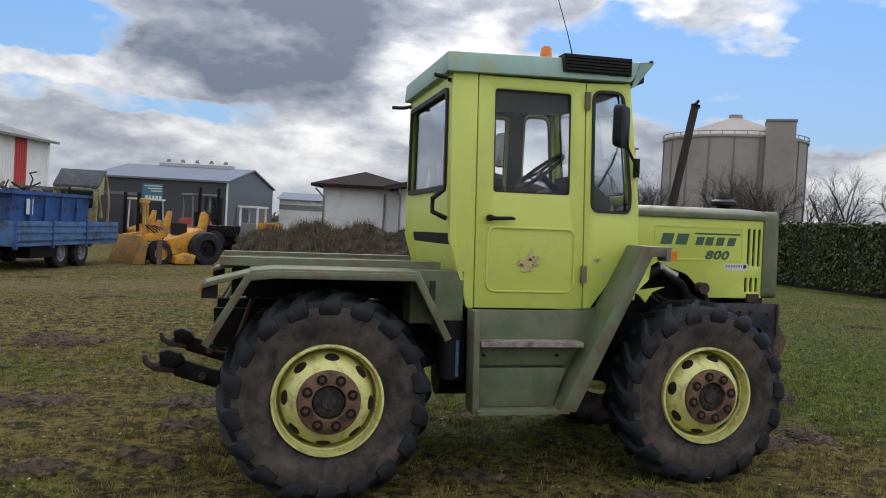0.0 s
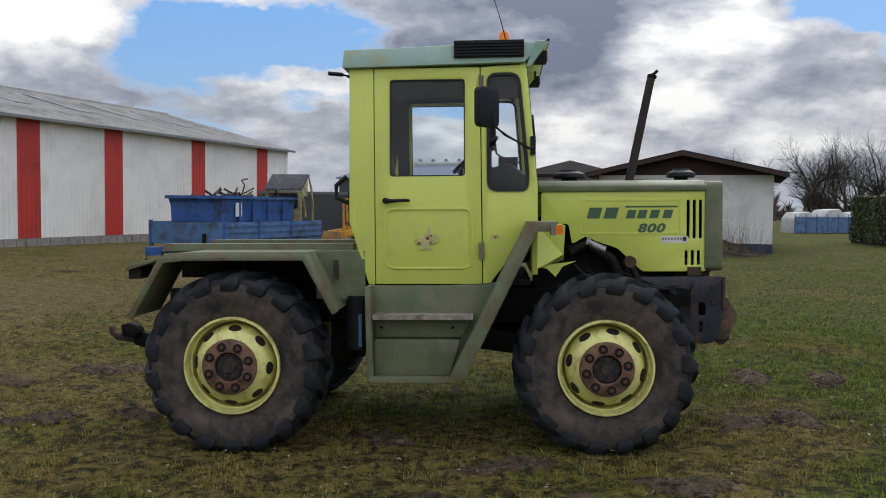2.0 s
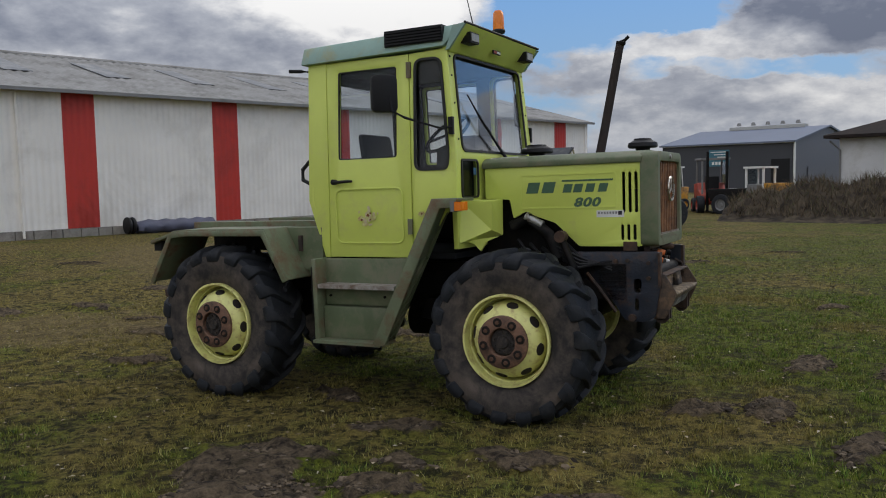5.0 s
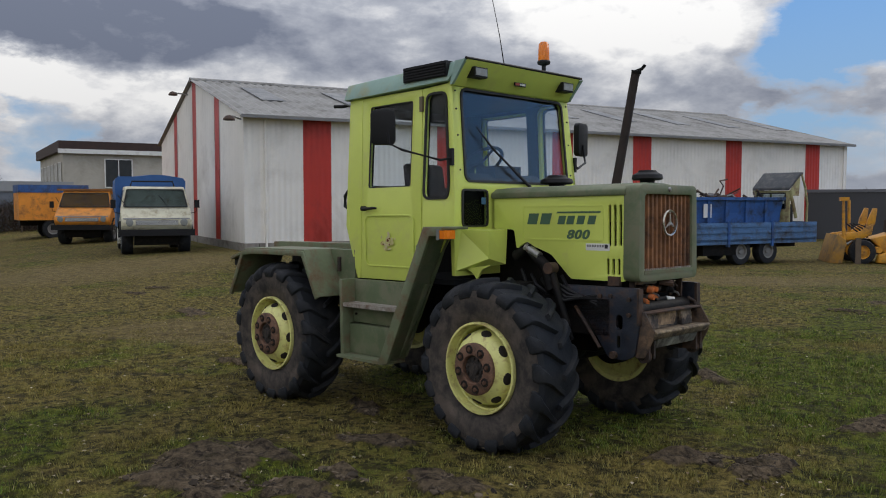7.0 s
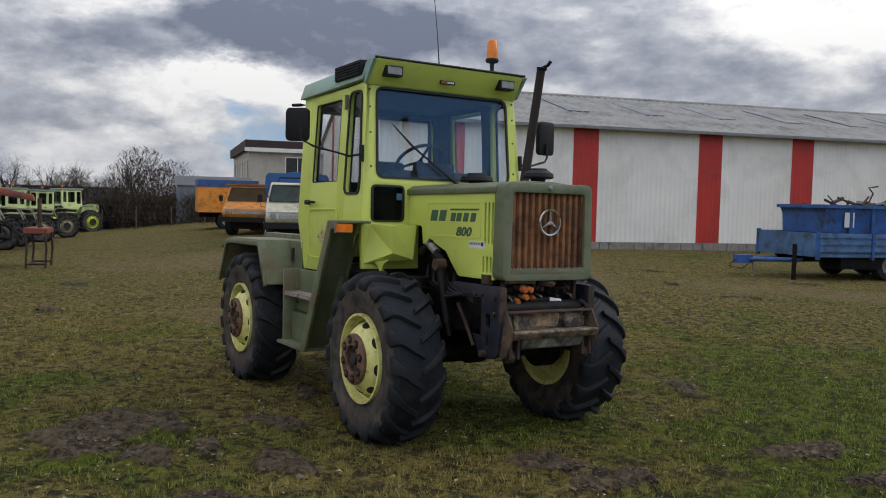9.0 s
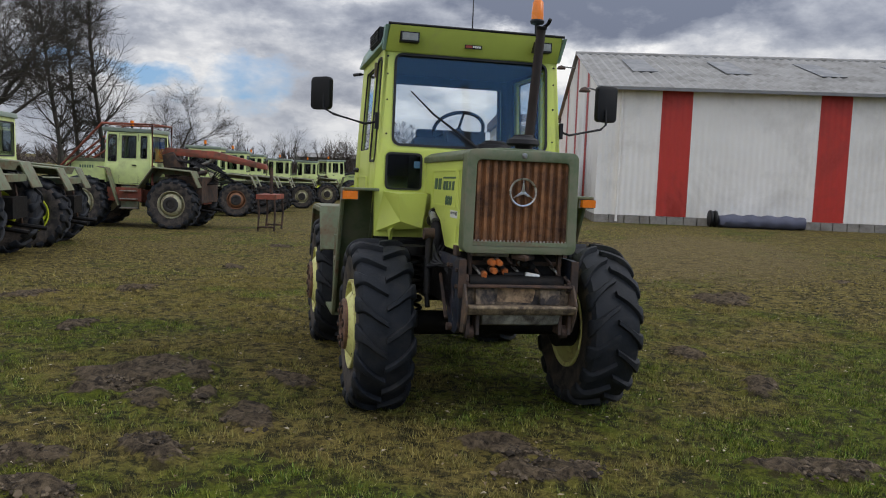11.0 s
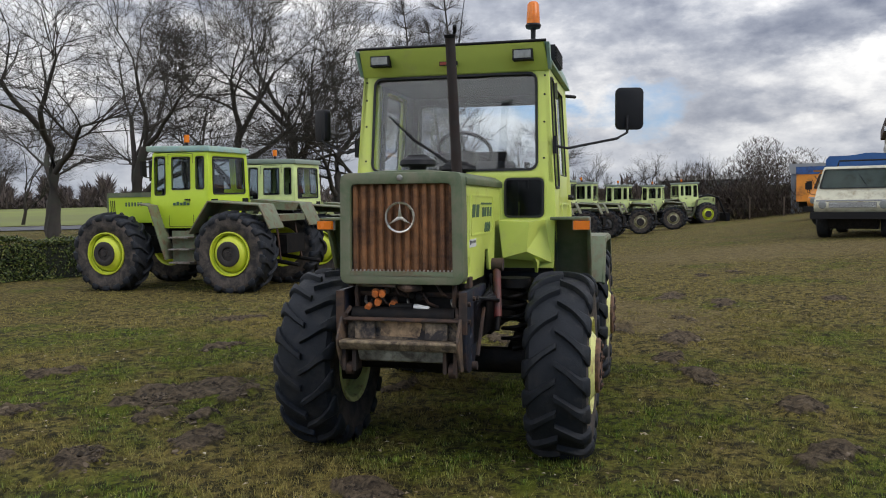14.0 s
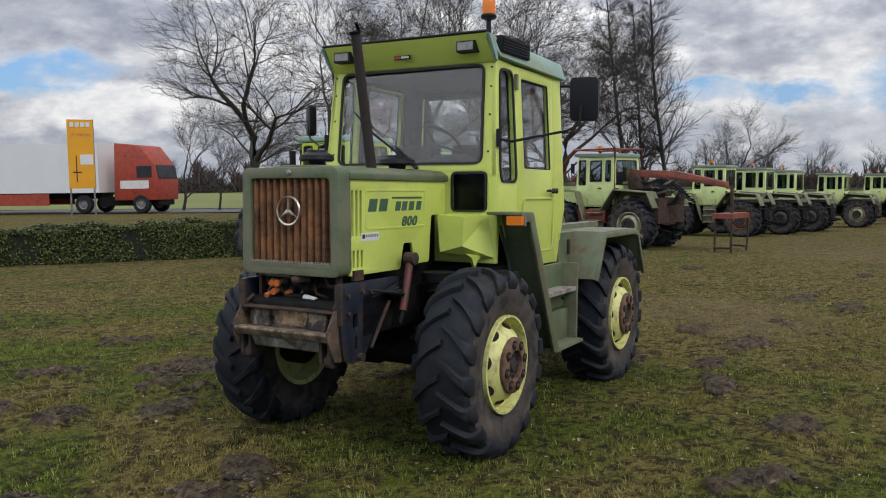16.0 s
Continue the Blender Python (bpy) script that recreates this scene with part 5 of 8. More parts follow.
        lamp = part("work_lamp", box(1.965, 2.045, s * 0.508 - 0.068, s * 0.508 + 0.068, 2.563, 2.635), BLACK, roof, "rectangular work lamp", bevel=0.012)
        part("lens", box(2.039, 2.051, s * 0.508 - 0.058, s * 0.508 + 0.058, 2.574, 2.626), LENS, lamp, bevel=0.004)
    badge = part("badge_plate", box(1.985, 1.995, -0.085, 0.045, 2.555, 2.583), BLACK, roof)
    part("badge_bar", box(1.995, 1.998, -0.080, -0.03, 2.560, 2.578), RED, badge)
    for k in range(4):
        part("badge_bar", box(1.995, 1.998, -0.024 + 0.016 * k, -0.013 + 0.016 * k, 2.562, 2.577), WHITE, badge)
    beacon = part("beacon", lathe([(0.0, 0.155), (0.028, 0.153), (0.042, 0.135), (0.047, 0.04), (0.047, 0.0), (0.0, 0.0)], 20, axis="z"), ORANGE, T, "orange rotating beacon", at=pose(1.765, 0.545, 2.855))
    part("beacon_base", lathe([(0.0, 0.0), (0.05, 0.0), (0.056, -0.012), (0.05, -0.03), (0.018, -0.04), (0.015, -0.20), (0.0, -0.20)], 20, axis="z"), BLACK, beacon)
    part("antenna", tube([(1.82, 0.01, 2.66), (1.74, 0.03, 2.98), (1.58, 0.065, 3.5)], [0.006, 0.0035, 0.0025], 6), BLACK, T)
    for s in (-1, 1):
        part("rail_stub", tube([(0.72, s * 0.62, 2.475), (0.68, s * 0.70, 2.475), (0.60, s * 0.74, 2.478)], 0.014, 8), BLACK, rear)
    # --- mirrors
    for s in (-1, 1):
        my, mz, hw, hh = (-1.10, 2.194, 0.088, 0.122) if s < 0 else (1.209, 2.25, 0.096, 0.146)
        y = my - s * 0.012
        face = 12 if s > 0 else -42
        hinge = part("mirror_bracket", box(1.93, 1.965, *sorted((s * 0.705, s * 0.73)), 1.93, 2.05), BLACK, T, bevel=0.006)
        part("mirror_arm", tube([(1.95, s * 0.73, 1.98), (1.92, s * 0.80, 1.965), (1.76, y - s * 0.07, 2.035), (1.70, y, 2.08), (1.685, y, 2.2)], 0.0095, 8), BLACK, hinge)
        bm = prism(rounded(-hw, -hh, hw, hh, 0.034, 4), -0.026, 0.026, "x")
        part("mirror_head", bm, BLACK, hinge, bevel=0.008, at=pose(1.652, my, mz, 0, 0, face))
        part("mirror_glass", prism(rounded(0.008 - hw, 0.009 - hh, hw - 0.008, hh - 0.009, 0.028, 4), -0.030, -0.0265, "x"), STEEL, hinge, at=pose(1.652, my, mz, 0, 0, face))
    wiper = part("wiper_arm", tube([(front_x(1.80) + 0.02, 0.10, 1.79), (front_x(2.1) + 0.03, -0.30, 2.06), (front_x(2.2) + 0.02, -0.47, 2.22)], [0.013, 0.009, 0.005], 6), BLACK, front)
    # --- cab interior
    seat = part("seat", box(0.93, 1.32, -0.24, 0.24, 1.46, 1.58), INTERIOR, T, bevel=0.04)
    bm = prism([(0.90, 1.56), (0.98, 1.54), (0.90, 2.02), (0.84, 2.02)], -0.22, 0.22)
    part("seat_back", bm, INTERIOR, seat, bevel=0.03)
    part("seat_box", box(0.95, 1.25, -0.2, 0.2, 1.1, 1.46), INTERIOR, seat)
    bm = prism([(1.62, 1.2), (1.93, 1.2), (1.93, 1.80), (1.80, 1.90), (1.66, 1.86)], -0.42, 0.42)
    dash = part("dashboard", bm, INTERIOR, T, bevel=0.03)
    part("instrument_hood", box(1.72, 1.86, -0.16, 0.14, 1.86, 1.955), BLACK, dash, bevel=0.03)
    col = part("steering_column", rod((1.74, -0.0, 1.80), (1.55, 0.0, 1.985), 0.025, seg=10), BLACK, T)
    bm = bmesh.new()
    n = 28
    axis = Vector((-0.62, 0, 0.78)).to_track_quat("Z", "Y")
    rings = []
    for i in range(n):
        a = 2 * math.pi * i / n
        c = Vector((0.20 * math.cos(a), 0.20 * math.sin(a), 0))
        rings.append([bm.verts.new(Vector((1.55, 0, 1.985)) + axis @ (c * (1 + 0.075 * math.cos(b)) + Vector((0, 0, 0.014 * math.sin(b))))) for b in [2 * math.pi * k / 8 for k in range(8)]])
    for i in range(n):
        for k in range(8):
            bm.faces.new((rings[i][k], rings[(i + 1) % n][k], rings[(i + 1) % n][(k + 1) % 8], rings[i][(k + 1) % 8]))
    part("steering_wheel", bm, BLACK, col)
    for a in (90, 210, 330):
        d = axis @ Vector((0.2 * math.cos(radians(a)), 0.2 * math.sin(radians(a)), 0))
        part("spoke", rod(Vector((1.55, 0, 1.985)), Vector((1.55, 0, 1.985)) + d, 0.011, seg=8), BLACK, col)
    part("cab_floor", box(0.90, 1.93, -0.68, 0.68, 1.07, 1.11), INTERIOR, T)
    part("side_console", box(0.95, 1.45, 0.40, 0.64, 1.11, 1.70), INTERIOR, T, bevel=0.03)
    part("lever", tube([(1.40, 0.45, 1.68), (1.42, 0.45, 1.90)], [0.01, 0.022], 8), BLACK, T)
    part("rear_shelf", box(0.77, 0.90, -0.62, 0.62, 1.60, 1.76), INTERIOR, T, bevel=0.01)
    # --- bonnet
    for s in (-1, 1):
        y = s * 0.345
        if s < 0:
            prof = [(2.02, 1.695), (2.02, 1.475), (2.21, 1.47), (2.235, 1.33), (2.33, 1.385), (2.40, 1.35), (2.55, 1.30), (2.72, 1.138), (3.155, 1.138), (3.145, 1.702)]
        else:
            prof = [(2.02, 1.695), (2.02, 1.475), (2.21, 1.47), (2.24, 1.16), (2.42, 1.16), (2.46, 1.30), (2.56, 1.30), (2.60, 1.138), (3.155, 1.138), (3.145, 1.702)]
        slots = [rounded(3.022 + 0.042 * k, 1.365, 3.044 + 0.042 * k, 1.635, 0.009, 3) for k in range(3)] + [rounded(3.010 + 0.042 * k, 1.18, 3.032 + 0.042 * k, 1.285, 0.009, 3) for k in range(3)]
        F = lambda u, v, d, s=s, y=y: (u, y - s * d, v)
        bon = part("bonnet_side", panel(round_poly(prof, 0.02, 3), slots, 0.02, F), LIME, T, "lime-yellow engine side panel with vent slots", bevel=0.003)
        emb = rounded(2.29, 1.40, 2.985, 1.640, 0.02, 3)
        part("pressed_bead", ring_of(emb, 0.010, 0.004, lambda u, v, d: F(u, v, 0.0005 - d)), LIME, bon)
        part("label_plate", panel(rounded(2.845, 1.335, 3.035, 1.382, 0.003, 1), [], 0.002, lambda u, v, d: F(u, v, 0.0005 - d)), WHITE_PLASTIC, bon)
        for k in range(7):
            u = 2.855 + 0.02 * k
            part("label_bar", panel(rounded(u, 1.357, u + 0.013, 1.373, 0.001, 1), [], 0.001, lambda u, v, d: F(u, v, -0.0018 - d)), GREY, bon)
        part("label_bar", panel(rounded(2.995, 1.35, 3.02, 1.376, 0.002, 1), [], 0.001, lambda u, v, d: F(u, v, -0.0018 - d)), NAVY, bon)
        # Maker's lettering as slanted bars; the type number as figures
        ahead = 1 if s < 0 else -1
        def slanted(u, v, w, h):
            k = h * 0.28 * ahead
            return [(u, v), (u + w, v), (u + w + k, v + h), (u + k, v + h)]
        cells = [0.0, 0.115, 0.27, 0.345, 0.43, 0.52]
        for n, u in enumerate(cells):
            uu = 2.335 + u if s < 0 else 2.955 - u - 0.08
            part("letter_bar", panel(slanted(uu, 1.508, 0.088 if n < 2 else 0.060, 0.076 if n < 2 else 0.058), [], 0.0015, lambda u, v, d: F(u, v, -0.0005 - d)), LETTER, bon)
        part("letter_bar", panel(slanted(2.60 if s < 0 else 2.34, 1.583, 0.36, 0.012), [], 0.0015, lambda u, v, d: F(u, v, -0.0005 - d)), LETTER, bon)
        cu = bpy.data.curves.new("type_number", "FONT")
        cu.body, cu.size, cu.extrude, cu.align_x, cu.shear = "800", 0.098, 0.0015, "CENTER", 0.25
        cu.space_character, cu.offset = 1.12, 0.0035
        num = new("type_number", cu)
        me = bpy.data.meshes.new_from_object(num)
        bpy.data.objects.remove(num)
        ob = new("type_number", me)
        me.materials.append(LETTER)
        ob.parent = bon
        ob.matrix_local = pose(2.775 if s < 0 else 2.50, y + s * 0.0025, 1.412, 90, 0, 0 if s < 0 else 180) @ Matrix.Diagonal((1.15, 0.85, 1, 1))
        rub = part("rubber_catch", box(3.03, 3.12, *sorted((s * 0.335, s * 0.362)), 1.11, 1.17), RUSTY, bon, bevel=0.01)
    top = prism([(-0.362, 1.695), (0.362, 1.695), (0.362, 1.735), (0.31, 1.765), (0.12, 1.782), (-0.12, 1.782), (-0.31, 1.765), (-0.362, 1.735)], 2.0, 3.16, "x")
    bonnet = part("bonnet_top", top, OLIVE, T, "olive-green bonnet lid", bevel=0.008)
    # Grille surround and ribbed rusty grille
    ring = round_poly([(-0.36, 1.14), (0.36, 1.14), (0.352, 1.765), (-0.352, 1.765)], 0.05, 4)
    open_ = [(-0.298, 1.20), (0.298, 1.20), (0.292, 1.702), (-0.292, 1.702)]
    surround = part("grille_surround", panel(ring, [round_poly(open_, 0.03, 3)], 0.12, lambda u, v, d: (3.265 - d, u, v)), OLIVE, T, "olive-green grille surround", bevel=0.012)
    bm = bmesh.new()
    nrib = 12
    line = []
    for k in range(nrib):
        u0 = -0.305 + 0.61 * k / nrib
        w = 0.61 / nrib
        line += [(u0, 0.0), (u0 + w * 0.28, 0.0), (u0 + w * 0.45, 0.024), (u0 + w * 0.83, 0.024)]
    line.append((0.305, 0.0))
    cols = [[bm.verts.new((3.222 + d, u, z)) for u, d in line] for z in (1.195, 1.71)]
    for i in range(len(line) - 1):
        bm.faces.new((cols[0][i], cols[0][i + 1], cols[1][i + 1], cols[1][i]))
    part("grille", bm, GRILLE, surround, "ribbed rust-brown radiator grille")
    part("grille_sill", box(3.225, 3.268, -0.30, 0.30, 1.188, 1.212), OLIVE_WORN, surround, bevel=0.006)
    for k in range(26):
        part("sill_tooth", box(3.246, 3.258, -0.29 + 0.0232 * k, -0.282 + 0.0232 * k, 1.212, 1.222), WORN, surround)
    star = part("badge_ring", lathe([(0.076, 3.262), (0.086, 3.262), (0.088, 3.270), (0.084, 3.276), (0.076, 3.274)], 40, axis="x", close=True), CHROME, surround, at=pose(0, 0, 1.515))
    for a in (90, 210, 330):
        c, d = math.cos(radians(a)), math.sin(radians(a))
        part("badge_spoke", prism([(-d * 0.012, c * 0.012), (c * 0.08, d * 0.08), (d * 0.012, -c * 0.012)], 3.264, 3.274, "x"), CHROME, star, bevel=0.002)
    part("bonnet_stud", lathe([(0.0, 0.012), (0.014, 0.01), (0.02, 0.0), (0, 0)], 16, axis="x"), STEEL, surround, at=pose(3.262, 0, 1.735))
    part("radiator", box(3.17, 3.215, -0.31, 0.31, 1.16, 1.70), ENGINE, T)
    # Air intake caps, exhaust
    for x, y, r in ((2.25, 0.10, 0.125), (3.065, 0.05, 0.105)):
        cap = part("air_cap", lathe([(0.0, 0.105), (r * 0.5, 0.10), (r * 0.95, 0.075), (r, 0.05), (r * 0.9, 0.04), (r * 0.5, 0.045), (r * 0.42, 0.0), (0.0, 0.0)], 28, axis="z"), BLACK, T, "black mushroom-shaped air cap", at=pose(x, y, 1.765))
        part("cap_rib", lathe([(r * 0.5, 0.10), (r * 0.55, 0.106), (r * 0.6, 0.096)], 24, axis="z", close=True), BLACK, cap)
    exhaust = part("exhaust", tube([(2.70, 0.20, 1.74), (2.745, 0.20, 1.95), (2.865, 0.20, 2.535), (2.875, 0.20, 2.575)], [0.034, 0.032, 0.030, 0.031], 14), mat("brown_exhaust", (0.030, 0.018, 0.016), 0.75, 0.3, 12, (0.03, 0.025, 0.024), 0.4, 8, 0.2, 70), T, "leaning rusty brown exhaust pipe")
    part("pipe_rim", lathe([(0.034, 0.0), (0.036, 0.02), (0.030, 0.022), (0.028, 0.0)], 14, axis="z", close=True), ENGINE, exhaust, at=pose(2.876, 0.2, 2.565, 0, 12, 0))
    part("rain_flap", tube([(2.86, 0.22, 2.585), (2.90, 0.235, 2.60), (2.925, 0.24, 2.625)], 0.012, 8), ENGINE, exhaust)
    # --- yellow shields before the cab
    for s in (-1, 1):
        bm = bmesh.new()
        a = [bm.verts.new(p) for p in ((1.97, s * 0.66, 1.475), (1.97, s * 0.36, 1.475), (2.16, s * 0.36, 1.472), (2.17, s * 0.57, 1.462), (2.155, s * 0.55, 1.265), (1.98, s * 0.70, 1.18), (2.17, s * 0.39, 1.22))]
        for f in ((0, 3, 2, 1), (0, 5, 4, 3), (3, 4, 6, 2), (1, 2, 6), (1, 6, 5, 0), (6, 4, 5)):
            bm.faces.new([a[i] for i in f])
        bmesh.ops.recalc_face_normals(bm, faces=bm.faces[:])
        part("engine_shield", bm, LIME, T, "angled lime-yellow shield plate").data.shade_flat()
        bm = prism([(1.98, 1.19), (2.24, 1.225), (2.15, 1.19), (2.10, 1.12), (2.05, 1.17)], *sorted((s * 0.60, s * 0.62)))
        part("shield_bracket", bm, LIME, T)
    # --- steps and front fender plates
    for s in (-1, 1):
        ys = lambda a, b: sorted((s * a, s * b))
        step = part("step_panel", prism([(0.86, 1.072), (1.74, 1.072), (1.43, 0.49), (0.895, 0.49)], *ys(0.735, 0.77)), OLIVE, T, "olive sheet-steel cab steps", bevel=0.004)
        part("step_edge", prism([(0.855, 1.075), (0.89, 1.075), (0.905, 0.46), (0.865, 0.46)], *ys(0.735, 0.90)), OLIVE_WORN, step, bevel=0.004)
        part("step_tread", box(0.905, 1.555, *ys(0.77, 0.90), 0.862, 0.892), WORN, step, bevel=0.006)
        part("riser", prism([(0.905, 0.862), (1.55, 0.862), (1.48, 0.735), (0.905, 0.735)], *ys(0.77, 0.80)), OLIVE, step, bevel=0.004)
        part("riser", prism([(0.905, 0.725), (1.47, 0.725), (1.40, 0.49), (0.905, 0.49)], *ys(0.77, 0.835)), OLIVE, step, bevel=0.004)
        part("step_tread", box(0.885, 1.46, *ys(0.74, 0.955), 0.466, 0.488), OLIVE_WORN, step, bevel=0.005)
        for u in (0.95, 1.42):
            part("bolt", rod((u, s * 0.80, 0.80), (u, s * 0.81, 0.80), 0.010, seg=8), ENGINE, step)
        g = part("front_fender", strip([(1.415, 0.478), (1.915, 1.475), (2.095, 1.475)], 0.02, *ys(0.70, 0.955)), OLIVE, T, "olive bent-plate front fender", bevel=0.004)
        part("fender_side", prism([(1.40, 0.478), (1.905, 1.492), (2.10, 1.492), (2.06, 1.43), (1.965, 1.43), (1.50, 0.478)], *ys(0.935, 0.96)), OLIVE_WORN, g, bevel=0.004)
        part("inner_plate", prism([(1.44, 0.50), (1.90, 1.40), (1.70, 1.09), (1.40, 1.07)], *ys(0.70, 0.72)), OLIVE, g)
        ind = part("indicator", box(2.075, 2.125, *ys(0.86, 0.965), 1.412, 1.47), ORANGE, g, "orange indicator lamp", bevel=0.008)
        part("lamp_back", box(2.05, 2.078, *ys(0.85, 0.97), 1.405, 1.478), GREY, ind, bevel=0.004)
    # --- rear fenders and load deck
    for s in (-1, 1):
        ys = lambda a, b: sorted((s * a, s * b))
        fen = part("rear_fender", strip([(-0.645, 0.885), (-0.43, 1.272), (-0.30, 1.285), (0.485, 1.285), (0.672, 0.92)], 0.02, *ys(0.56, 0.985)), OLIVE_WORN, T, "angular olive sheet-steel rear fender", bevel=0.004)
        part("fender_rim", strip([(-0.655, 0.865), (-0.44, 1.235), (-0.30, 1.25), (0.472, 1.25), (0.66, 0.905)], 0.042, *ys(0.975, 1.0)), OLIVE_WORN, fen, bevel=0.004)
        part("front_plate", prism([(0.50, 1.285), (0.78, 1.285), (0.74, 0.94), (0.675, 0.92)], *ys(0.555, 0.575)), OLIVE, fen)
        part("fender_box", prism([(0.485, 1.28), (0.70, 1.28), (0.72, 0.945), (0.67, 0.93)], *ys(0.58, 0.70)), OLIVE, fen, bevel=0.006)
        part("deck_edge", box(-0.62, 0.72, *ys(0.42, 0.555), 1.295, 1.345), OLIVE_WORN, T, bevel=0.008)
        lamp = part("tail_lamp", box(-0.70, -0.62, *ys(0.74, 0.93), 1.13, 1.22), BLACK, T, bevel=0.01)
        part("lens", box(-0.71, -0.70, *ys(0.78, 0.9), 1.145, 1.205), ORANGE, lamp)
        flap = part("lamp_flap", prism([(-0.70, 1.215), (-0.44, 1.285), (-0.44, 1.265), (-0.70, 1.185)], *ys(0.60, 0.97)), OLIVE_WORN, T, bevel=0.004)
        # box and latch between deck and cab
        part("side_box", box(0.50, 0.83, *ys(0.50, 0.72), 0.98, 1.30), OLIVE, T, bevel=0.01)
        part("latch", box(0.62, 0.65, *ys(0.72, 0.74), 1.12, 1.24), RUSTY, T, bevel=0.004)
        # Air filter drum before the rear wheel
        drum = part("filter_drum", rod((0.775, s * 0.66, 0.64), (0.775, s * 0.66, 1.0), 0.088, seg=24), BLACK, T, "black drum with a blue strap", bevel=0.015)
        part("strap", box(0.788, 0.808, *ys(0.738, 0.752), 0.66, 0.88), HOSE_BLUE, drum)
        part("hose", tube([(0.74, s * 0.60, 0.98), (0.66, s * 0.6, 1.06), (0.55, s * 0.55, 1.0)], 0.02, 8), BLACK, drum)
    part("load_deck", box(-0.62, 0.72, -0.42, 0.42, 1.27, 1.30), OLIVE, T, bevel=0.004)
    for k in range(5):
        part("deck_rib", box(-0.58, 0.70, -0.36 + 0.18 * k - 0.02, -0.36 + 0.18 * k + 0.02, 1.30, 1.318), OLIVE_WORN, T)
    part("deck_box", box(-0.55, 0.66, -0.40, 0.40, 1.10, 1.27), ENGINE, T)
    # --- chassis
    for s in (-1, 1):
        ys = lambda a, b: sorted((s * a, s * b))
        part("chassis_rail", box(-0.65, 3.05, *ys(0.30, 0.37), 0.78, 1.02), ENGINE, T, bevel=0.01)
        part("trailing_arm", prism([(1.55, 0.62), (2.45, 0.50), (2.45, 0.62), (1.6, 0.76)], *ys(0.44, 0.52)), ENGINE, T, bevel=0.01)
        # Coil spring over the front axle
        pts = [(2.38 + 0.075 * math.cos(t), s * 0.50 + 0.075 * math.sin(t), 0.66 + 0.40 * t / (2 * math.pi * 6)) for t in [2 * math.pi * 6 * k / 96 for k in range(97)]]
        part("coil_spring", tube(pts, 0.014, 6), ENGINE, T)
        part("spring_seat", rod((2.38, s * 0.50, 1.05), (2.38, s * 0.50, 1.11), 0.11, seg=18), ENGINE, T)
        low = (2.79, s * 0.468, 0.82) if s < 0 else (2.755, s * 0.46, 0.90)
        ram = part("lift_ram", rod((2.62, s * 0.43, 1.20), low, 0.025, seg=12), ENGINE if s < 0 else RED_RAM, T, "greasy black hydraulic ram" if s < 0 else "red-brown hydraulic ram")
        part("ram_rod", rod(low, (low[0] + 0.035, low[1], low[2] - 0.075), 0.017, seg=10), ENGINE, ram)
        part("ram_eye", rod((2.62, s * 0.40, 1.21), (2.62, s * 0.47, 1.21), 0.04, seg=14), RUSTY, ram)
        plate = part("lift_plate", panel(round_poly([(2.66, 1.10), (3.27, 1.105), (3.27, 0.86), (3.24, 0.67), (3.17, 0.635), (3.04, 0.64), (2.88, 0.88), (2.66, 0.94)], 0.022, 3), [rounded(3.10, 0.83, 3.15, 0.925, 0.024, 4), rounded(3.105, 0.71, 3.13, 0.79, 0.011, 3)], 0.03, lambda u, v, d: (u, s * (0.34 + d), v)), NAVY, T, "dark blue worn steel side plate", bevel=0.004)
        part("plate_edge", box(3.262, 3.280, *ys(0.335, 0.380), 0.87, 1.10), RUSTY, plate)
        part("plate_brace", tube([(2.78, s * 0.378, 0.96), (2.86, s * 0.378, 0.86), (2.98, s * 0.378, 0.70)], 0.012, 6), RUSTY, plate)
        for u, v in ((2.98, 1.04), (3.06, 1.045), (3.20, 1.03), (2.86, 1.02), (3.20, 0.93)):
            part("bolt", rod((u, s * 0.368, v), (u, s * 0.384, v), 0.014, seg=8), RUSTY, plate)
        part("eye", lathe([(0.018, -0.02), (0.042, -0.02), (0.042, 0.02), (0.018, 0.02)], 16, close=True), RUSTY, plate, at=pose(3.27, s * 0.30, 0.665))
        part("pin", rod((3.09, s * 0.33, 0.665), (3.09, s * 0.40, 0.665), 0.024, seg=12), RUSTY, plate)
        part("lower_link_lug", box(3.22, 3.32, *ys(0.252, 0.272), 0.655, 0.80), RUSTY, T, bevel=0.008)
        part("lower_link_lug", box(3.22, 3.32, *ys(0.312, 0.332), 0.655, 0.80), RUSTY, T, bevel=0.008)
        for k in range(4):
            part("hose", tube([(2.55 + 0.02 * k, s * 0.38, 1.14 - 0.03 * k), (2.75, s * (0.40 + 0.02 * k), 1.06 - 0.02 * k), (2.95, s * 0.36, 0.98 + 0.02 * k), (3.15, s * 0.30, 1.02)], 0.012, 7), BLACK, T)
        arm = part("lower_arm", prism([(0.10, 0.46), (-0.55, 0.535), (-0.86, 0.63), (-0.90, 0.70), (-0.84, 0.735), (-0.52, 0.625), (0.10, 0.56)], *ys(0.475, 0.515)), ENGINE, T, "greasy dark rear lower link arm", bevel=0.008)
        part("link_hook", prism([(-0.86, 0.645), (-0.98, 0.660), (-1.035, 0.700), (-1.045, 0.755), (-1.020, 0.762), (-1.005, 0.722), (-0.965, 0.708), (-0.925, 0.735), (-0.86, 0.735)], *ys(0.465, 0.525)), RUSTY, arm, "rusty claw hook", bevel=0.010)
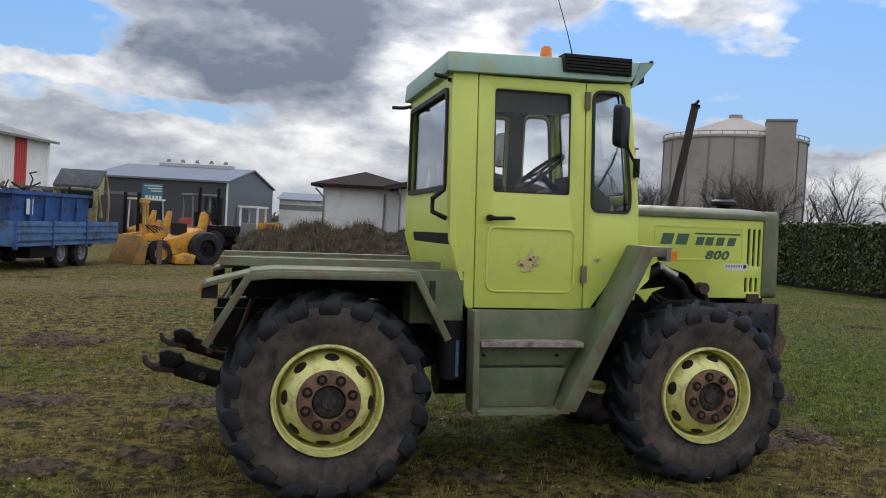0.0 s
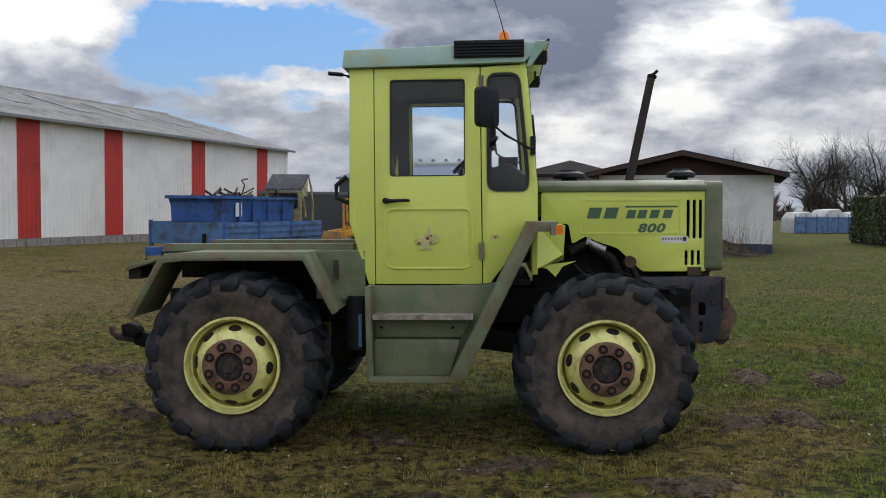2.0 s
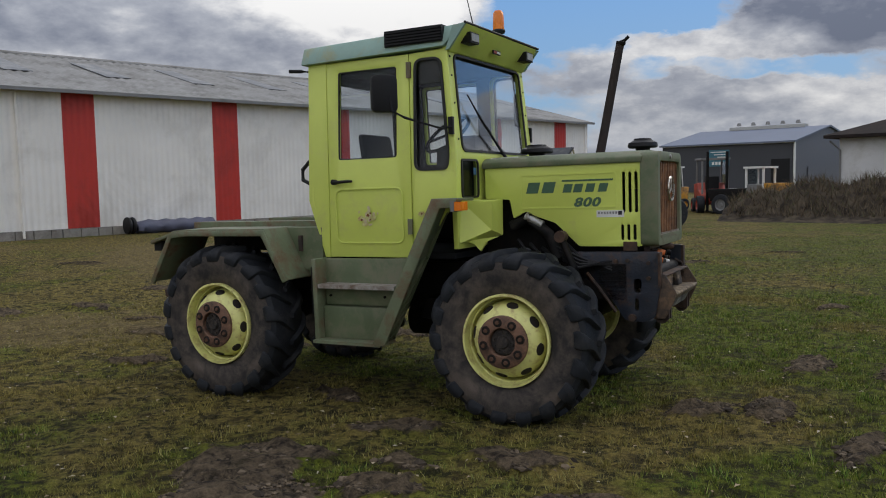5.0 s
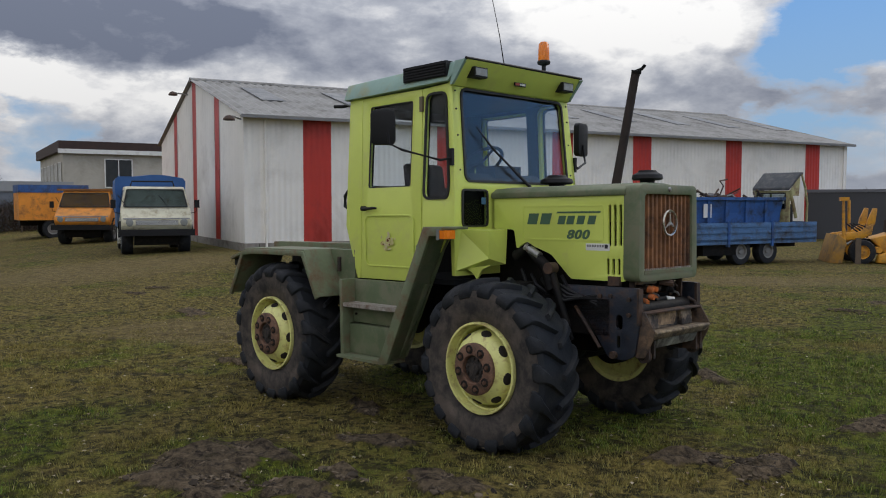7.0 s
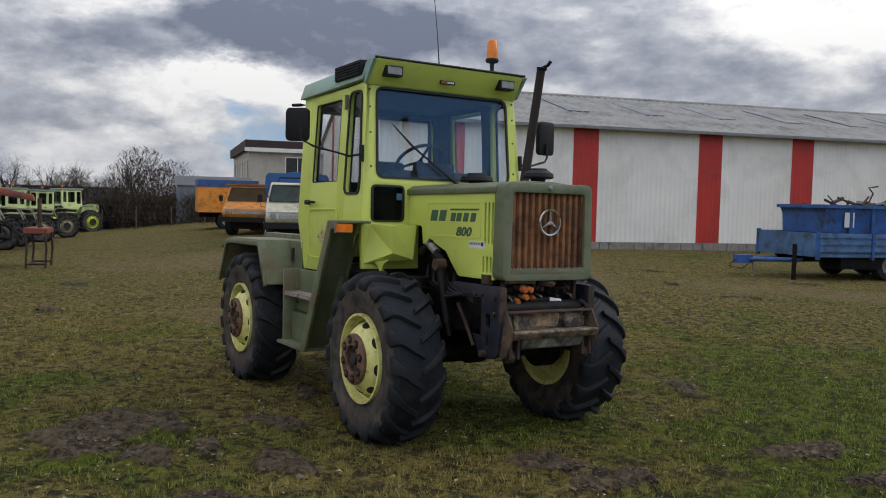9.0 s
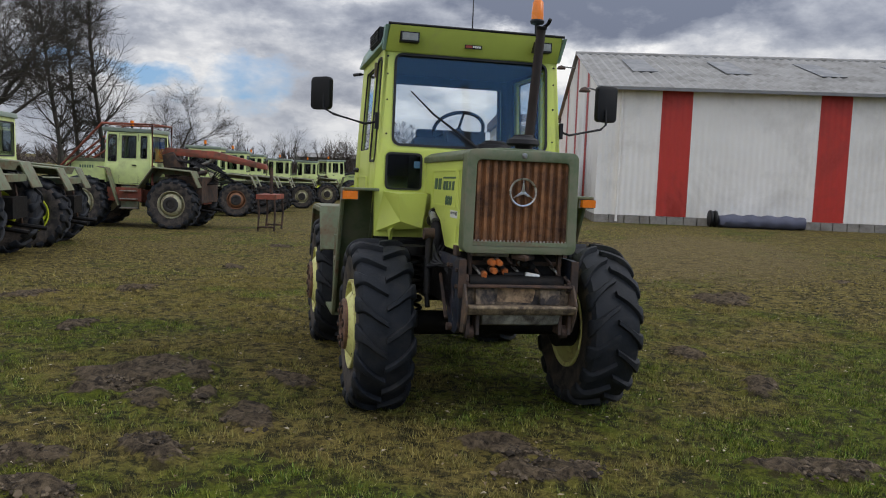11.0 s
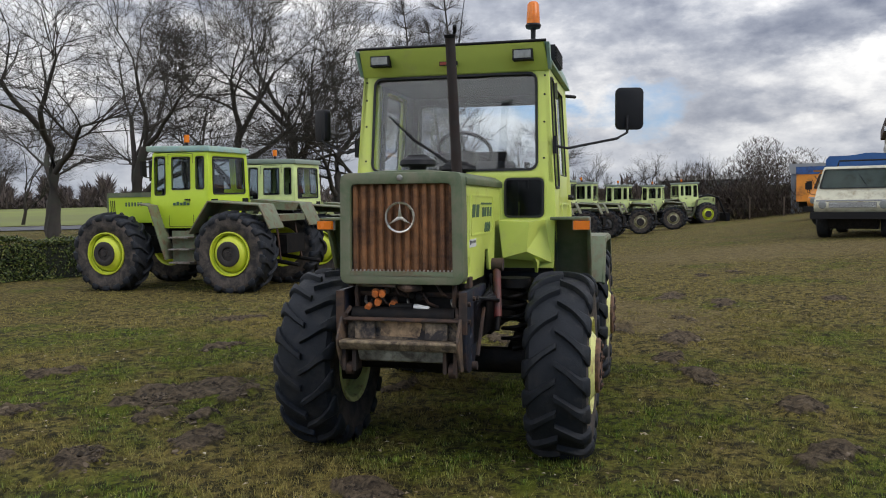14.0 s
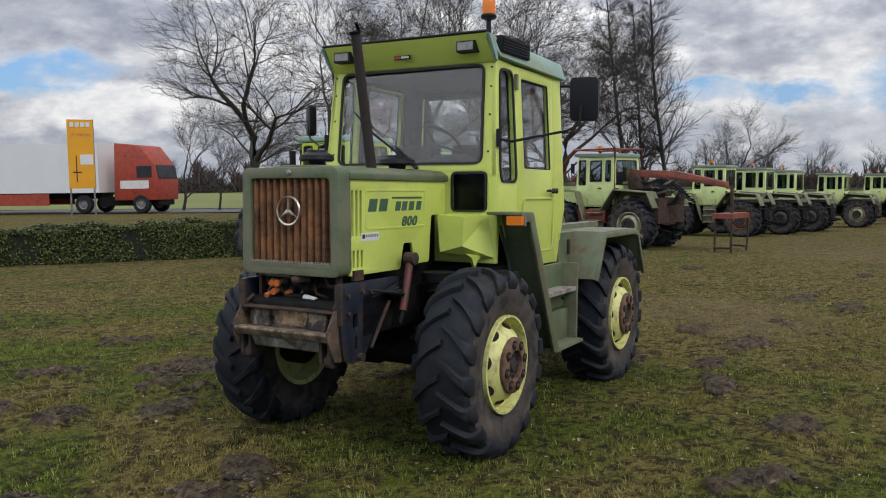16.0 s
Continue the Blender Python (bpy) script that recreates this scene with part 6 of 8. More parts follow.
        part("hook_latch", prism([(-0.94, 0.69), (-0.95, 0.775), (-0.89, 0.790), (-0.83, 0.765), (-0.80, 0.715), (-0.86, 0.68)], *ys(0.45, 0.54)), ENGINE, arm, bevel=0.012)
        part("pin", rod((-0.70, s * 0.45, 0.63), (-0.70, s * 0.55, 0.63), 0.022, seg=10), RUSTY, arm)
        part("stabiliser_chain", tube([(-0.72, s * 0.50, 0.64), (-0.5, s * 0.42, 0.60), (-0.3, s * 0.33, 0.70)], 0.012, 6), RUSTY, arm)
        part("lift_rod", rod((-0.60, s * 0.50, 0.57), (-0.42, s * 0.42, 1.08), 0.020, seg=10), RUSTY, arm)
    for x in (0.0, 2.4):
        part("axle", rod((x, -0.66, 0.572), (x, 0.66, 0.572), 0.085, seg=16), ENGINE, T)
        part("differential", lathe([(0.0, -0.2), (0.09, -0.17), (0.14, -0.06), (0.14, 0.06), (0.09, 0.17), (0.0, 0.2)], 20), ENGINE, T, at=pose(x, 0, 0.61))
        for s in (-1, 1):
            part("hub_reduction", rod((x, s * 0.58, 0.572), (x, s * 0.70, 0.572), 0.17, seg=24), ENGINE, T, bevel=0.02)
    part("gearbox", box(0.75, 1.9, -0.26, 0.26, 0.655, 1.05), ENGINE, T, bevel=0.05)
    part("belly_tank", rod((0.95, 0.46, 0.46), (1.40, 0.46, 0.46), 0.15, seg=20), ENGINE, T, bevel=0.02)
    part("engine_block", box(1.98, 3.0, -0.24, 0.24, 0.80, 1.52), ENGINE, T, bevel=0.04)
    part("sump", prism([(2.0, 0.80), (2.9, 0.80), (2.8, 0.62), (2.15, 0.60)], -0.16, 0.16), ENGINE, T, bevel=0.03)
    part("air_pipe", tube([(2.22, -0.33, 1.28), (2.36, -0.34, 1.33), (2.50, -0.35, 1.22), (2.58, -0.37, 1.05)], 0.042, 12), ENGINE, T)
    part("hose_clamp", lathe([(0.044, -0.012), (0.048, 0.0), (0.044, 0.012)], 16, axis="z", close=True), STEEL, T, at=pose(2.36, -0.34, 1.335, 0, 70, 0))
    part("bright_pipe", rod((2.33, -0.35, 1.345), (2.46, -0.36, 1.285), 0.03, seg=14), STEEL, T, bevel=0.006)
    for k in range(5):
        part("small_hose", tube([(2.25 + 0.09 * k, -0.30, 1.18 - 0.03 * (k % 3)), (2.35 + 0.09 * k, -0.37, 1.08), (2.48 + 0.08 * k, -0.33, 1.0)], 0.014, 7), BLACK, T)
    # --- front linkage
    beam = part("front_beam", box(3.20, 3.245, -0.325, 0.335, 0.822, 0.952), BEAM, T, "rust-stained channel-shaped front crossbeam", bevel=0.004)
    part("top_flange", prism([(3.205, 0.940), (3.305, 0.936), (3.305, 0.948), (3.205, 0.953)], -0.328, 0.338), RUSTY, beam, bevel=0.003)
    part("bottom_flange", prism([(3.205, 0.795), (3.325, 0.775), (3.350, 0.782), (3.378, 0.822), (3.372, 0.834), (3.205, 0.826)], -0.332, 0.342), WORN_BEAM, beam, bevel=0.004)
    part("beam_lip", prism([(3.21, 0.805), (3.345, 0.80), (3.305, 0.715), (3.27, 0.705), (3.21, 0.72)], -0.235, 0.255), mat("mossy_grey_plate", (0.25, 0.245, 0.20), 0.85, 0.35, 11, (0.055, 0.046, 0.038), 0.42, 9, 0.5, 60), beam, bevel=0.006)
    for y0, y1 in ((-0.27, -0.15), (0.14, 0.27)):
        part("beam_block", prism([(3.245, 0.83), (3.285, 0.83), (3.27, 0.93), (3.245, 0.935)], y0, y1), BEAM, beam, bevel=0.008)
    part("worn_patch", panel(round_poly([(-0.13, 0.845), (0.10, 0.84), (0.12, 0.925), (-0.12, 0.93)], 0.02, 3), [], 0.002, lambda u, v, d: (3.246 + d, u, v)), mat("tan_worn_paint", (0.46, 0.31, 0.18), 0.85, 0.35, 22, (0.07, 0.05, 0.04), 0.4, 14, 0.3, 60), beam)
    for s in (-1, 1):
        part("beam_cheek", prism([(3.20, 0.96), (3.30, 0.955), (3.372, 0.84), (3.36, 0.78), (3.30, 0.665), (3.24, 0.655), (3.20, 0.74)], *sorted((s * 0.337, s * 0.352))), RUST_EDGE, beam, bevel=0.005)
    part("cross_tube", rod((3.20, -0.30, 0.955), (3.20, 0.30, 0.955), 0.050, seg=18), ENGINE, T)
    part("cross_tube", rod((3.10, -0.33, 1.07), (3.10, 0.33, 1.07), 0.025, seg=12), RUSTY, T)
    rng = random.Random(5)
    for k, (y, z) in enumerate(((-0.175, 1.085), (-0.105, 1.095), (-0.205, 1.025), (-0.145, 1.030), (-0.075, 1.045), (0.02, 1.075), (0.10, 1.06))):
        y2, z2, x2 = y + rng.uniform(-0.02, 0.03), z + rng.uniform(-0.025, 0.01), 3.20 + rng.uniform(-0.01, 0.03)
        c = part("hose_coupling", rod((3.12, y, z), (x2, y2, z2), rng.uniform(0.014, 0.019), seg=12), STEEL if k % 2 else RUSTY, T, "hydraulic coupling with a worn cap", bevel=0.004)
        part("coupling_cap", rod((x2 - 0.012, y2, z2), (x2 + 0.022, y2 + rng.uniform(-0.01, 0.01), z2 - 0.008), rng.uniform(0.021, 0.027), 0.018, seg=12), ORANGE_COUPLER if k < 5 else ENGINE, c, bevel=0.005)
        part("coupling_ring", rod((3.15, y + (y2 - y) * 0.4, z + (z2 - z) * 0.4), (3.165, y + (y2 - y) * 0.5, z + (z2 - z) * 0.5), 0.023, seg=10), RUSTY, c)
    for k in range(7):
        y, z = -0.26 + 0.085 * k, 1.00 + 0.05 * (k % 3)
        part("oil_pipe", tube([(3.10, y, z + 0.06), (3.17, y + 0.02, z + 0.03), (3.19, y + 0.06, z - 0.02), (3.13, y + 0.10, z - 0.05)], 0.009, 6), RUSTY if k % 3 else STEEL, T)
    for s in (-1, 1):
        part("shackle", tube([(3.22, s * 0.315, 1.00), (3.27, s * 0.325, 0.97), (3.27, s * 0.33, 0.92), (3.22, s * 0.33, 0.90)], 0.013, 6), RUSTY, T)
    part("valve_rod", tube([(3.18, -0.29, 1.13), (3.19, -0.05, 1.128)], 0.014, 8), STEEL, T)
    part("valve_body", rod((3.20, 0.06, 1.008), (3.21, 0.15, 1.0), 0.019, 0.013, seg=10), WHITE_PLASTIC, T, "white plastic coupling", bevel=0.004)
    part("valve_body", rod((3.20, -0.08, 1.005), (3.20, 0.05, 1.008), 0.02, seg=12), ENGINE, T)
    part("tow_pin", tube([(3.20, -0.02, 1.125), (3.26, 0.03, 1.115), (3.20, 0.10, 1.12)], 0.022, 8), RUSTY, T)
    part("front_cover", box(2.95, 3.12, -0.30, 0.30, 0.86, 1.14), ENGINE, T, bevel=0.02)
    for s in (-1, 1):
        part("upright", box(3.15, 3.19, *sorted((s * 0.278, s * 0.298)), 0.93, 1.14), RUSTY, T, bevel=0.008)
    return T


TRACTOR = build_tractor()

# ------------------------------------------------------------- other tractors on the field
def build_parked(name, label, at, paint, rim, hub, R=0.75, wb=2.45, chassis=ENGINE, fenders=OLIVE_WORN, stacks=False, track=0.82):
    """A tractor of the same make seen from further off; x ahead from the rear axle, y to its left."""
    T = thing(name, label, "tractor", at, group="tractors on the field")
    for x in (0.0, wb):
        for s in (-1, 1):
            m = pose(x, s * track, R - 0.02) @ pose(0, 0, 0, 0, 0, 0 if s < 0 else 180)
            build_wheel(T, m, R, 0.24, rim, hub, count=17, fine=False)
    lift = 0.10
    for s in (-1, 1):
        P = lambda u, v, d, s=s: (u, s * (0.74 - max(0.0, v - 1.6) * 0.05 - d), v + lift)
        ys = lambda a, b: sorted((s * a, s * b))
        door_w, front_w, rear_w = rounded(1.08, 1.82, 1.48, 2.44, 0.03, 3), rounded(1.62, 1.72, 1.86, 2.46, 0.04, 3), rounded(0.78, 1.82, 0.96, 2.44, 0.04, 3)
        side = part("cab_side", panel([(0.70, 2.52), (0.68, 1.5), (0.84, 1.10), (1.70, 1.10), (1.97, 1.5), (1.95, 1.73), (1.90, 2.52)], [door_w, front_w, rear_w], 0.05, P), paint, T, bevel=0.01)
        for w in (door_w, front_w, rear_w):
            part("window", panel(w, [], 0.006, lambda u, v, d: P(u, v, 0.02 + d)), GLASS_DARK, side).visible_shadow = False
            part("window_gasket", ring_of(w, 0.018, 0.012, lambda u, v, d: P(u, v, 0.004 - d)), GASKET, side)
        part("door_gap", panel(rounded(1.02, 1.13, 1.56, 2.50, 0.01, 2), [rounded(1.028, 1.138, 1.552, 2.492, 0.01, 2)], 0.004, lambda u, v, d: P(u, v, 0.001 - d)), GASKET, side)
        part("door_handle", box(1.08, 1.18, *ys(0.735, 0.775), 1.72, 1.75), BLACK, side)
        fen = part("rear_fender", strip([(-0.72, 1.18), (-0.52, 1.60), (0.50, 1.68), (0.92, 1.10)], 0.03, *ys(0.52, 1.06)), fenders, T, bevel=0.006)
        part("fender_side", prism([(-0.52, 1.60), (0.50, 1.68), (0.80, 1.28), (0.62, 1.28), (0.42, 1.52), (-0.46, 1.48)], *ys(0.50, 0.53)), fenders, fen)
        part("front_fender", strip([(1.50, 0.62), (1.82, 1.62), (2.05, 1.66)], 0.025, *ys(0.68, 1.02)), fenders, T, bevel=0.005)
        st = part("step_panel", box(1.0, 1.48, *ys(0.70, 0.78), 0.52, 1.15), fenders, T)
        for z in (0.55, 0.80, 1.02):
            part("step_tread", box(1.0, 1.45, *ys(0.78, 0.96), z, z + 0.025), WORN, st)
        part("bonnet_side", box(1.95, 3.20, *ys(0.30, 0.38), 1.20 + lift, 1.70 + lift), paint, T, bevel=0.01)
        for k in range(3):
            part("vent_slot", box(3.05 + 0.045 * k, 3.07 + 0.045 * k, *ys(0.379, 0.384), 1.38 + lift, 1.64 + lift), BLACK, T)
        for k in range(6):
            part("letter_bar", box(2.42 + 0.07 * k, 2.46 + 0.07 * k, *ys(0.379, 0.383), 1.52 + lift, 1.60 + lift), LETTER, T)
        arm = part("lower_arm", tube([(0.0, s * 0.35, 0.65), (-0.6, s * 0.42, 0.55), (-0.98, s * 0.46, 0.50)], 0.04, 8), ENGINE, T)
        part("lift_rod", rod((-0.6, s * 0.42, 0.56), (-0.5, s * 0.36, 1.25), 0.02, seg=8), RUSTY, arm)
        hinge = part("mirror_arm", tube([(1.93, s * 0.72, 2.05 + lift), (1.9, s * 0.98, 2.08 + lift)], 0.012, 6), BLACK, T)
        part("mirror_head", box(1.86, 1.90, *ys(0.94, 1.08), 2.08 + lift, 2.36 + lift), BLACK, hinge, bevel=0.01)
    front = round_poly([(-0.60, 1.80), (0.60, 1.80), (0.58, 2.46), (-0.58, 2.46)], 0.06, 3)
    rear = round_poly([(-0.58, 1.72), (0.58, 1.72), (0.56, 2.44), (-0.56, 2.44)], 0.06, 3)
    F = lambda u, v, d: (1.955 - max(0, v - 1.7) * 0.07 - d, u, v + lift)
    Q = lambda u, v, d: (0.69 + d, u, v + lift)
    for nm, lp, pl in (("cab_front", front, F), ("cab_rear", rear, Q)):
        w = part(nm, panel([(-0.72, 1.15), (0.72, 1.15), (0.735, 1.5), (0.67, 2.54), (-0.67, 2.54), (-0.735, 1.5)], [lp], 0.04, pl), paint, T, bevel=0.008)
        part("window", panel(lp, [], 0.006, lambda u, v, d: pl(u, v, 0.015 + d)), GLASS, w).visible_shadow = False
        part("window_gasket", ring_of(lp, 0.03, 0.014, lambda u, v, d: pl(u, v, 0.004 - d)), GASKET, w)
    for s in (-1, 1):
        part("rear_lamp", box(0.66, 0.69, s * 0.55 - 0.09, s * 0.55 + 0.09, 1.50 + lift, 1.64 + lift), BLACK, T)
    part("roof", prism([(0.64, 2.52 + lift), (2.02, 2.55 + lift), (2.04, 2.66 + lift), (0.66, 2.63 + lift)], -0.72, 0.72), ROOF if stacks else mat("grey_green_roof", (0.22, 0.27, 0.22), 0.6, 0.15, 3), T, bevel=0.02)
    part("seat_back", box(0.95, 1.08, -0.22, 0.22, 1.6 + lift, 2.1 + lift), INTERIOR, T, bevel=0.04)
    part("dashboard", box(1.68, 1.9, -0.45, 0.45, 1.3 + lift, 1.86 + lift), INTERIOR, T, bevel=0.04)
    part("cab_floor", box(0.72, 1.93, -0.70, 0.70, 1.10 + lift, 1.16 + lift), INTERIOR, T)
    part("bonnet_top", box(1.95, 3.22, -0.39, 0.39, 1.70 + lift, 1.79 + lift), OLIVE, T, bevel=0.03)
    part("grille", box(3.20, 3.26, -0.36, 0.36, 1.18 + lift, 1.74 + lift), OLIVE, T, bevel=0.02)
    part("engine", box(1.9, 3.1, -0.28, 0.28, 0.75, 1.25 + lift), ENGINE, T, bevel=0.04)
    part("chassis", box(-0.7, 3.15, -0.36, 0.36, 0.70, 1.05), chassis, T, bevel=0.03)
    part("load_deck", box(-0.65, 0.66, -0.50, 0.50, 1.30, 1.42), fenders, T, bevel=0.01)
    for x in (0.0, wb):
        part("axle", rod((x, -0.7, R - 0.02), (x, 0.7, R - 0.02), 0.11, seg=12), ENGINE, T)
    b = part("beacon", rod((1.3, 0.45, 2.72 + lift), (1.3, 0.45, 2.86 + lift), 0.05, seg=12), ORANGE, T, bevel=0.01)
    part("beacon_base", rod((1.3, 0.45, 2.62 + lift), (1.3, 0.45, 2.72 + lift), 0.03, seg=8), BLACK, b)
    if stacks:
        for s, r in ((-1, 0.075), (1, 0.085)):
            e = part("air_stack", rod((2.02, s * 0.52, 1.7), (2.02, s * 0.52, 2.35), 0.05, seg=12), BLACK, T)
            part("stack_head", rod((2.02, s * 0.52, 2.1), (2.02, s * 0.52, 2.5), r, seg=14), BLACK, e, bevel=0.02)
    for k in range(5):
        part("door_mark", box(1.10 + 0.075 * k, 1.155 + 0.075 * k, *sorted((0.741, 0.745)), 1.53 + lift, 1.58 + lift + 0.02 * (k % 2)), LETTER, T) if stacks else None
    return T


HUB_DARK = mat("dark_hub", (0.03, 0.026, 0.024), 0.7, 0.3, 9)
RIM_BRIGHT = mat("bright_rim", (0.60, 0.66, 0.05), 0.45, 0.08, 6)
RIM_BROWN = mat("brown_rim", (0.24, 0.11, 0.055), 0.75, 0.25, 6)
RIM_CREAM = mat("cream_rim", (0.45, 0.43, 0.27), 0.65, 0.2, 6, (0.2, 0.15, 0.1), 0.35, 7)
RIM_BLACK = mat("black_rim", (0.05, 0.05, 0.048), 0.7, 0.25, 6)

build_parked("parked_tractor", "bright lime tractor with black exhaust and air stacks", stand(-8.14, -6.4, -0.24, -0.06, -1) @ Matrix.Scale(1.08, 4), LIME_BRIGHT, RIM_BRIGHT, HUB_DARK, 0.77, 2.65, stacks=True, track=0.98)
build_parked("parked_tractor", "pale lime tractor parked beside the bright one", stand(-11.44, -6.05, -0.30, -0.02, -1) @ Matrix.Scale(1.04, 4), LIME_PALE, RIM_BRIGHT, HUB_DARK, 0.74)

ROW = [(RIM_BROWN, "pale lime tractor with rusty brown wheels"), (RIM_BLACK, "pale lime tractor with dark wheels"), (RIM_BLACK, "pale lime tractor with black wheels in the row"),
       (RIM_CREAM, "pale lime tractor with cream wheels"), (RIM_CREAM, "pale lime tractor with cream-ringed wheels")]
SPOTS = [(-26.45, -2.13), (-29.87, -1.16), (-33.6, -0.4), (-39.9, 1.15), (-45.7, 3.05)]
for (rim, label), (x, y) in zip(ROW, SPOTS):
    build_parked("parked_tractor", label, stand(x, y, float(ground_z(x, y)) + 0.01, -0.12, -0.99), LIME_PALE, rim, HUB_DARK, 0.70)
loader = build_parked("loader_tractor", "lime tractor with a black front loader", stand(-53.2, 2.6, float(ground_z(-53.2, 3.5)), -0.35, 0.94) @ Matrix.Scale(1.1, 4), LIME_PALE, RIM_BRIGHT, HUB_DARK, 0.74)
for s in (-1, 1):
    part("loader_arm", tube([(1.8, s * 0.62, 1.7), (2.6, s * 0.62, 1.95), (3.3, s * 0.62, 1.75), (3.9, s * 0.62, 0.45)], 0.07, 8), BLACK, loader)
part("loader_fork", box(3.8, 4.05, -0.75, 0.75, 0.15, 0.75), BLACK, loader, bevel=0.03)

# Forestry tractor: red chassis and guard, crane at the back
RUST_RED = mat("rusty_red_paint", (0.27, 0.062, 0.035), 0.7, 0.3, 4, (0.11, 0.05, 0.03), 0.4, 5)
crane = build_parked("forestry_tractor", "pale lime forestry tractor with a red crane and guard frame", stand(-17.6, -3.6, -0.36, -0.24, -0.97) @ Matrix.Scale(1.04, 4), LIME_PALE, RIM_CREAM, HUB_DARK, 0.72, 2.5, RUST_RED, OLIVE_WORN)
for s in (-1, 1):
    part("guard_bar", tube([(0.62, s * 0.76, 1.2), (0.62, s * 0.76, 2.86), (2.0, s * 0.76, 2.86), (3.4, s * 0.45, 1.55)], 0.035, 8), RUST_RED, crane)
    part("guard_bar", tube([(1.95, s * 0.70, 2.5), (3.2, s * 0.45, 1.62)], 0.03, 8), RUST_RED, crane)
    part("side_skirt", box(0.9, 1.85, *sorted((s * 0.72, s * 0.82)), 0.75, 1.12), RUST_RED, crane, bevel=0.02)
for k in range(3):
    part("guard_cross", tube([(0.62 + 0.69 * k, -0.76, 2.86), (0.62 + 0.69 * k, 0.76, 2.86)], 0.025, 8), RUST_RED, crane)
part("crane_post", prism([(0.45, 1.2), (0.55, 2.05), (0.25, 2.15), (-0.35, 1.25)], -0.22, 0.22), RUSTY, crane, bevel=0.03)
boom = part("crane_boom", prism([(0.60, 2.06), (0.50, 2.26), (-0.9, 2.20), (-2.35, 1.88), (-2.40, 1.72), (-0.9, 1.98)], -0.12, 0.12), RUST_RED, crane, "rusty red crane boom", bevel=0.02)
part("boom_ram", rod((0.1, 0, 1.5), (-0.9, 0, 1.98), 0.05, seg=10), STEEL, boom)
part("crane_plate", box(-0.75, 0.2, -0.75, 0.75, 0.75, 1.45), RUSTY, crane, bevel=0.03)
grab = part("grapple", box(-2.75, -2.2, -0.55, 0.55, 0.92, 1.05), RUST_RED, crane, "rusty red timber grapple", bevel=0.03)
part("grapple_rod", rod((-2.5, 0, 1.05), (-2.5, 0, 1.8), 0.05, seg=10), RUSTY, grab)
for s in (-1, 1):
    for x in (-2.7, -2.25):
        part("tine", tube([(x, s * 0.5, 1.0), (x - 0.03, s * 0.52, 0.5), (x, s * 0.48, 0.04)], 0.03, 6), RUSTY, grab)
    part("tine_bar", tube([(-2.7, s * 0.5, 0.15), (-2.25, s * 0.5, 0.15)], 0.03, 6), RUSTY, grab)
for k in range(7):
    y = -0.32 + 0.1 * k
    part("hydraulic_hose", tube([(0.35, y * 0.5, 1.7 + 0.04 * k), (-0.3, y, 2.02 - 0.03 * k), (-0.95 - 0.1 * k, y * 0.6, 1.75 - 0.07 * k), (-0.6, y, 1.25)], 0.03, 6), BLACK, crane)
part("valve_block", box(-0.35, 0.25, -0.38, 0.38, 1.45, 1.72), ENGINE, crane, bevel=0.03)
part("slew_ram", rod((0.2, 0.42, 1.35), (-0.75, 0.30, 1.62), 0.06, seg=10), RUSTY, crane)


# ------------------------------------------------------------- blue trailer with a scrap skip
def simple_wheel(parent, x, y, z, R, half, rim, s):
    m = pose(x, y, z) @ pose(0, 0, 0, 0, 0, 0 if s < 0 else 180)
    w = part("wheel", lathe([(R * 0.55, -half), (R * 0.5, -half * 0.9), (R * 0.46, -half * 0.5), (R * 0.2, -half * 0.55), (R * 0.17, -half * 0.9), (0, -half * 0.9), (0, half), (R * 0.55, half)], 24, close=True), rim, parent, at=m)
    part("tyre", lathe([(R * 0.55, -half), (R * 0.8, -half * 1.06), (R * 0.95, -half * 0.95), (R, -half * 0.6), (R, half * 0.6), (R * 0.95, half * 0.95), (R * 0.8, half * 1.06), (R * 0.55, half), (R * 0.55, half * 0.6), (R * 0.55, -half * 0.6)], 28, close=True), RUBBER, w)
    return w


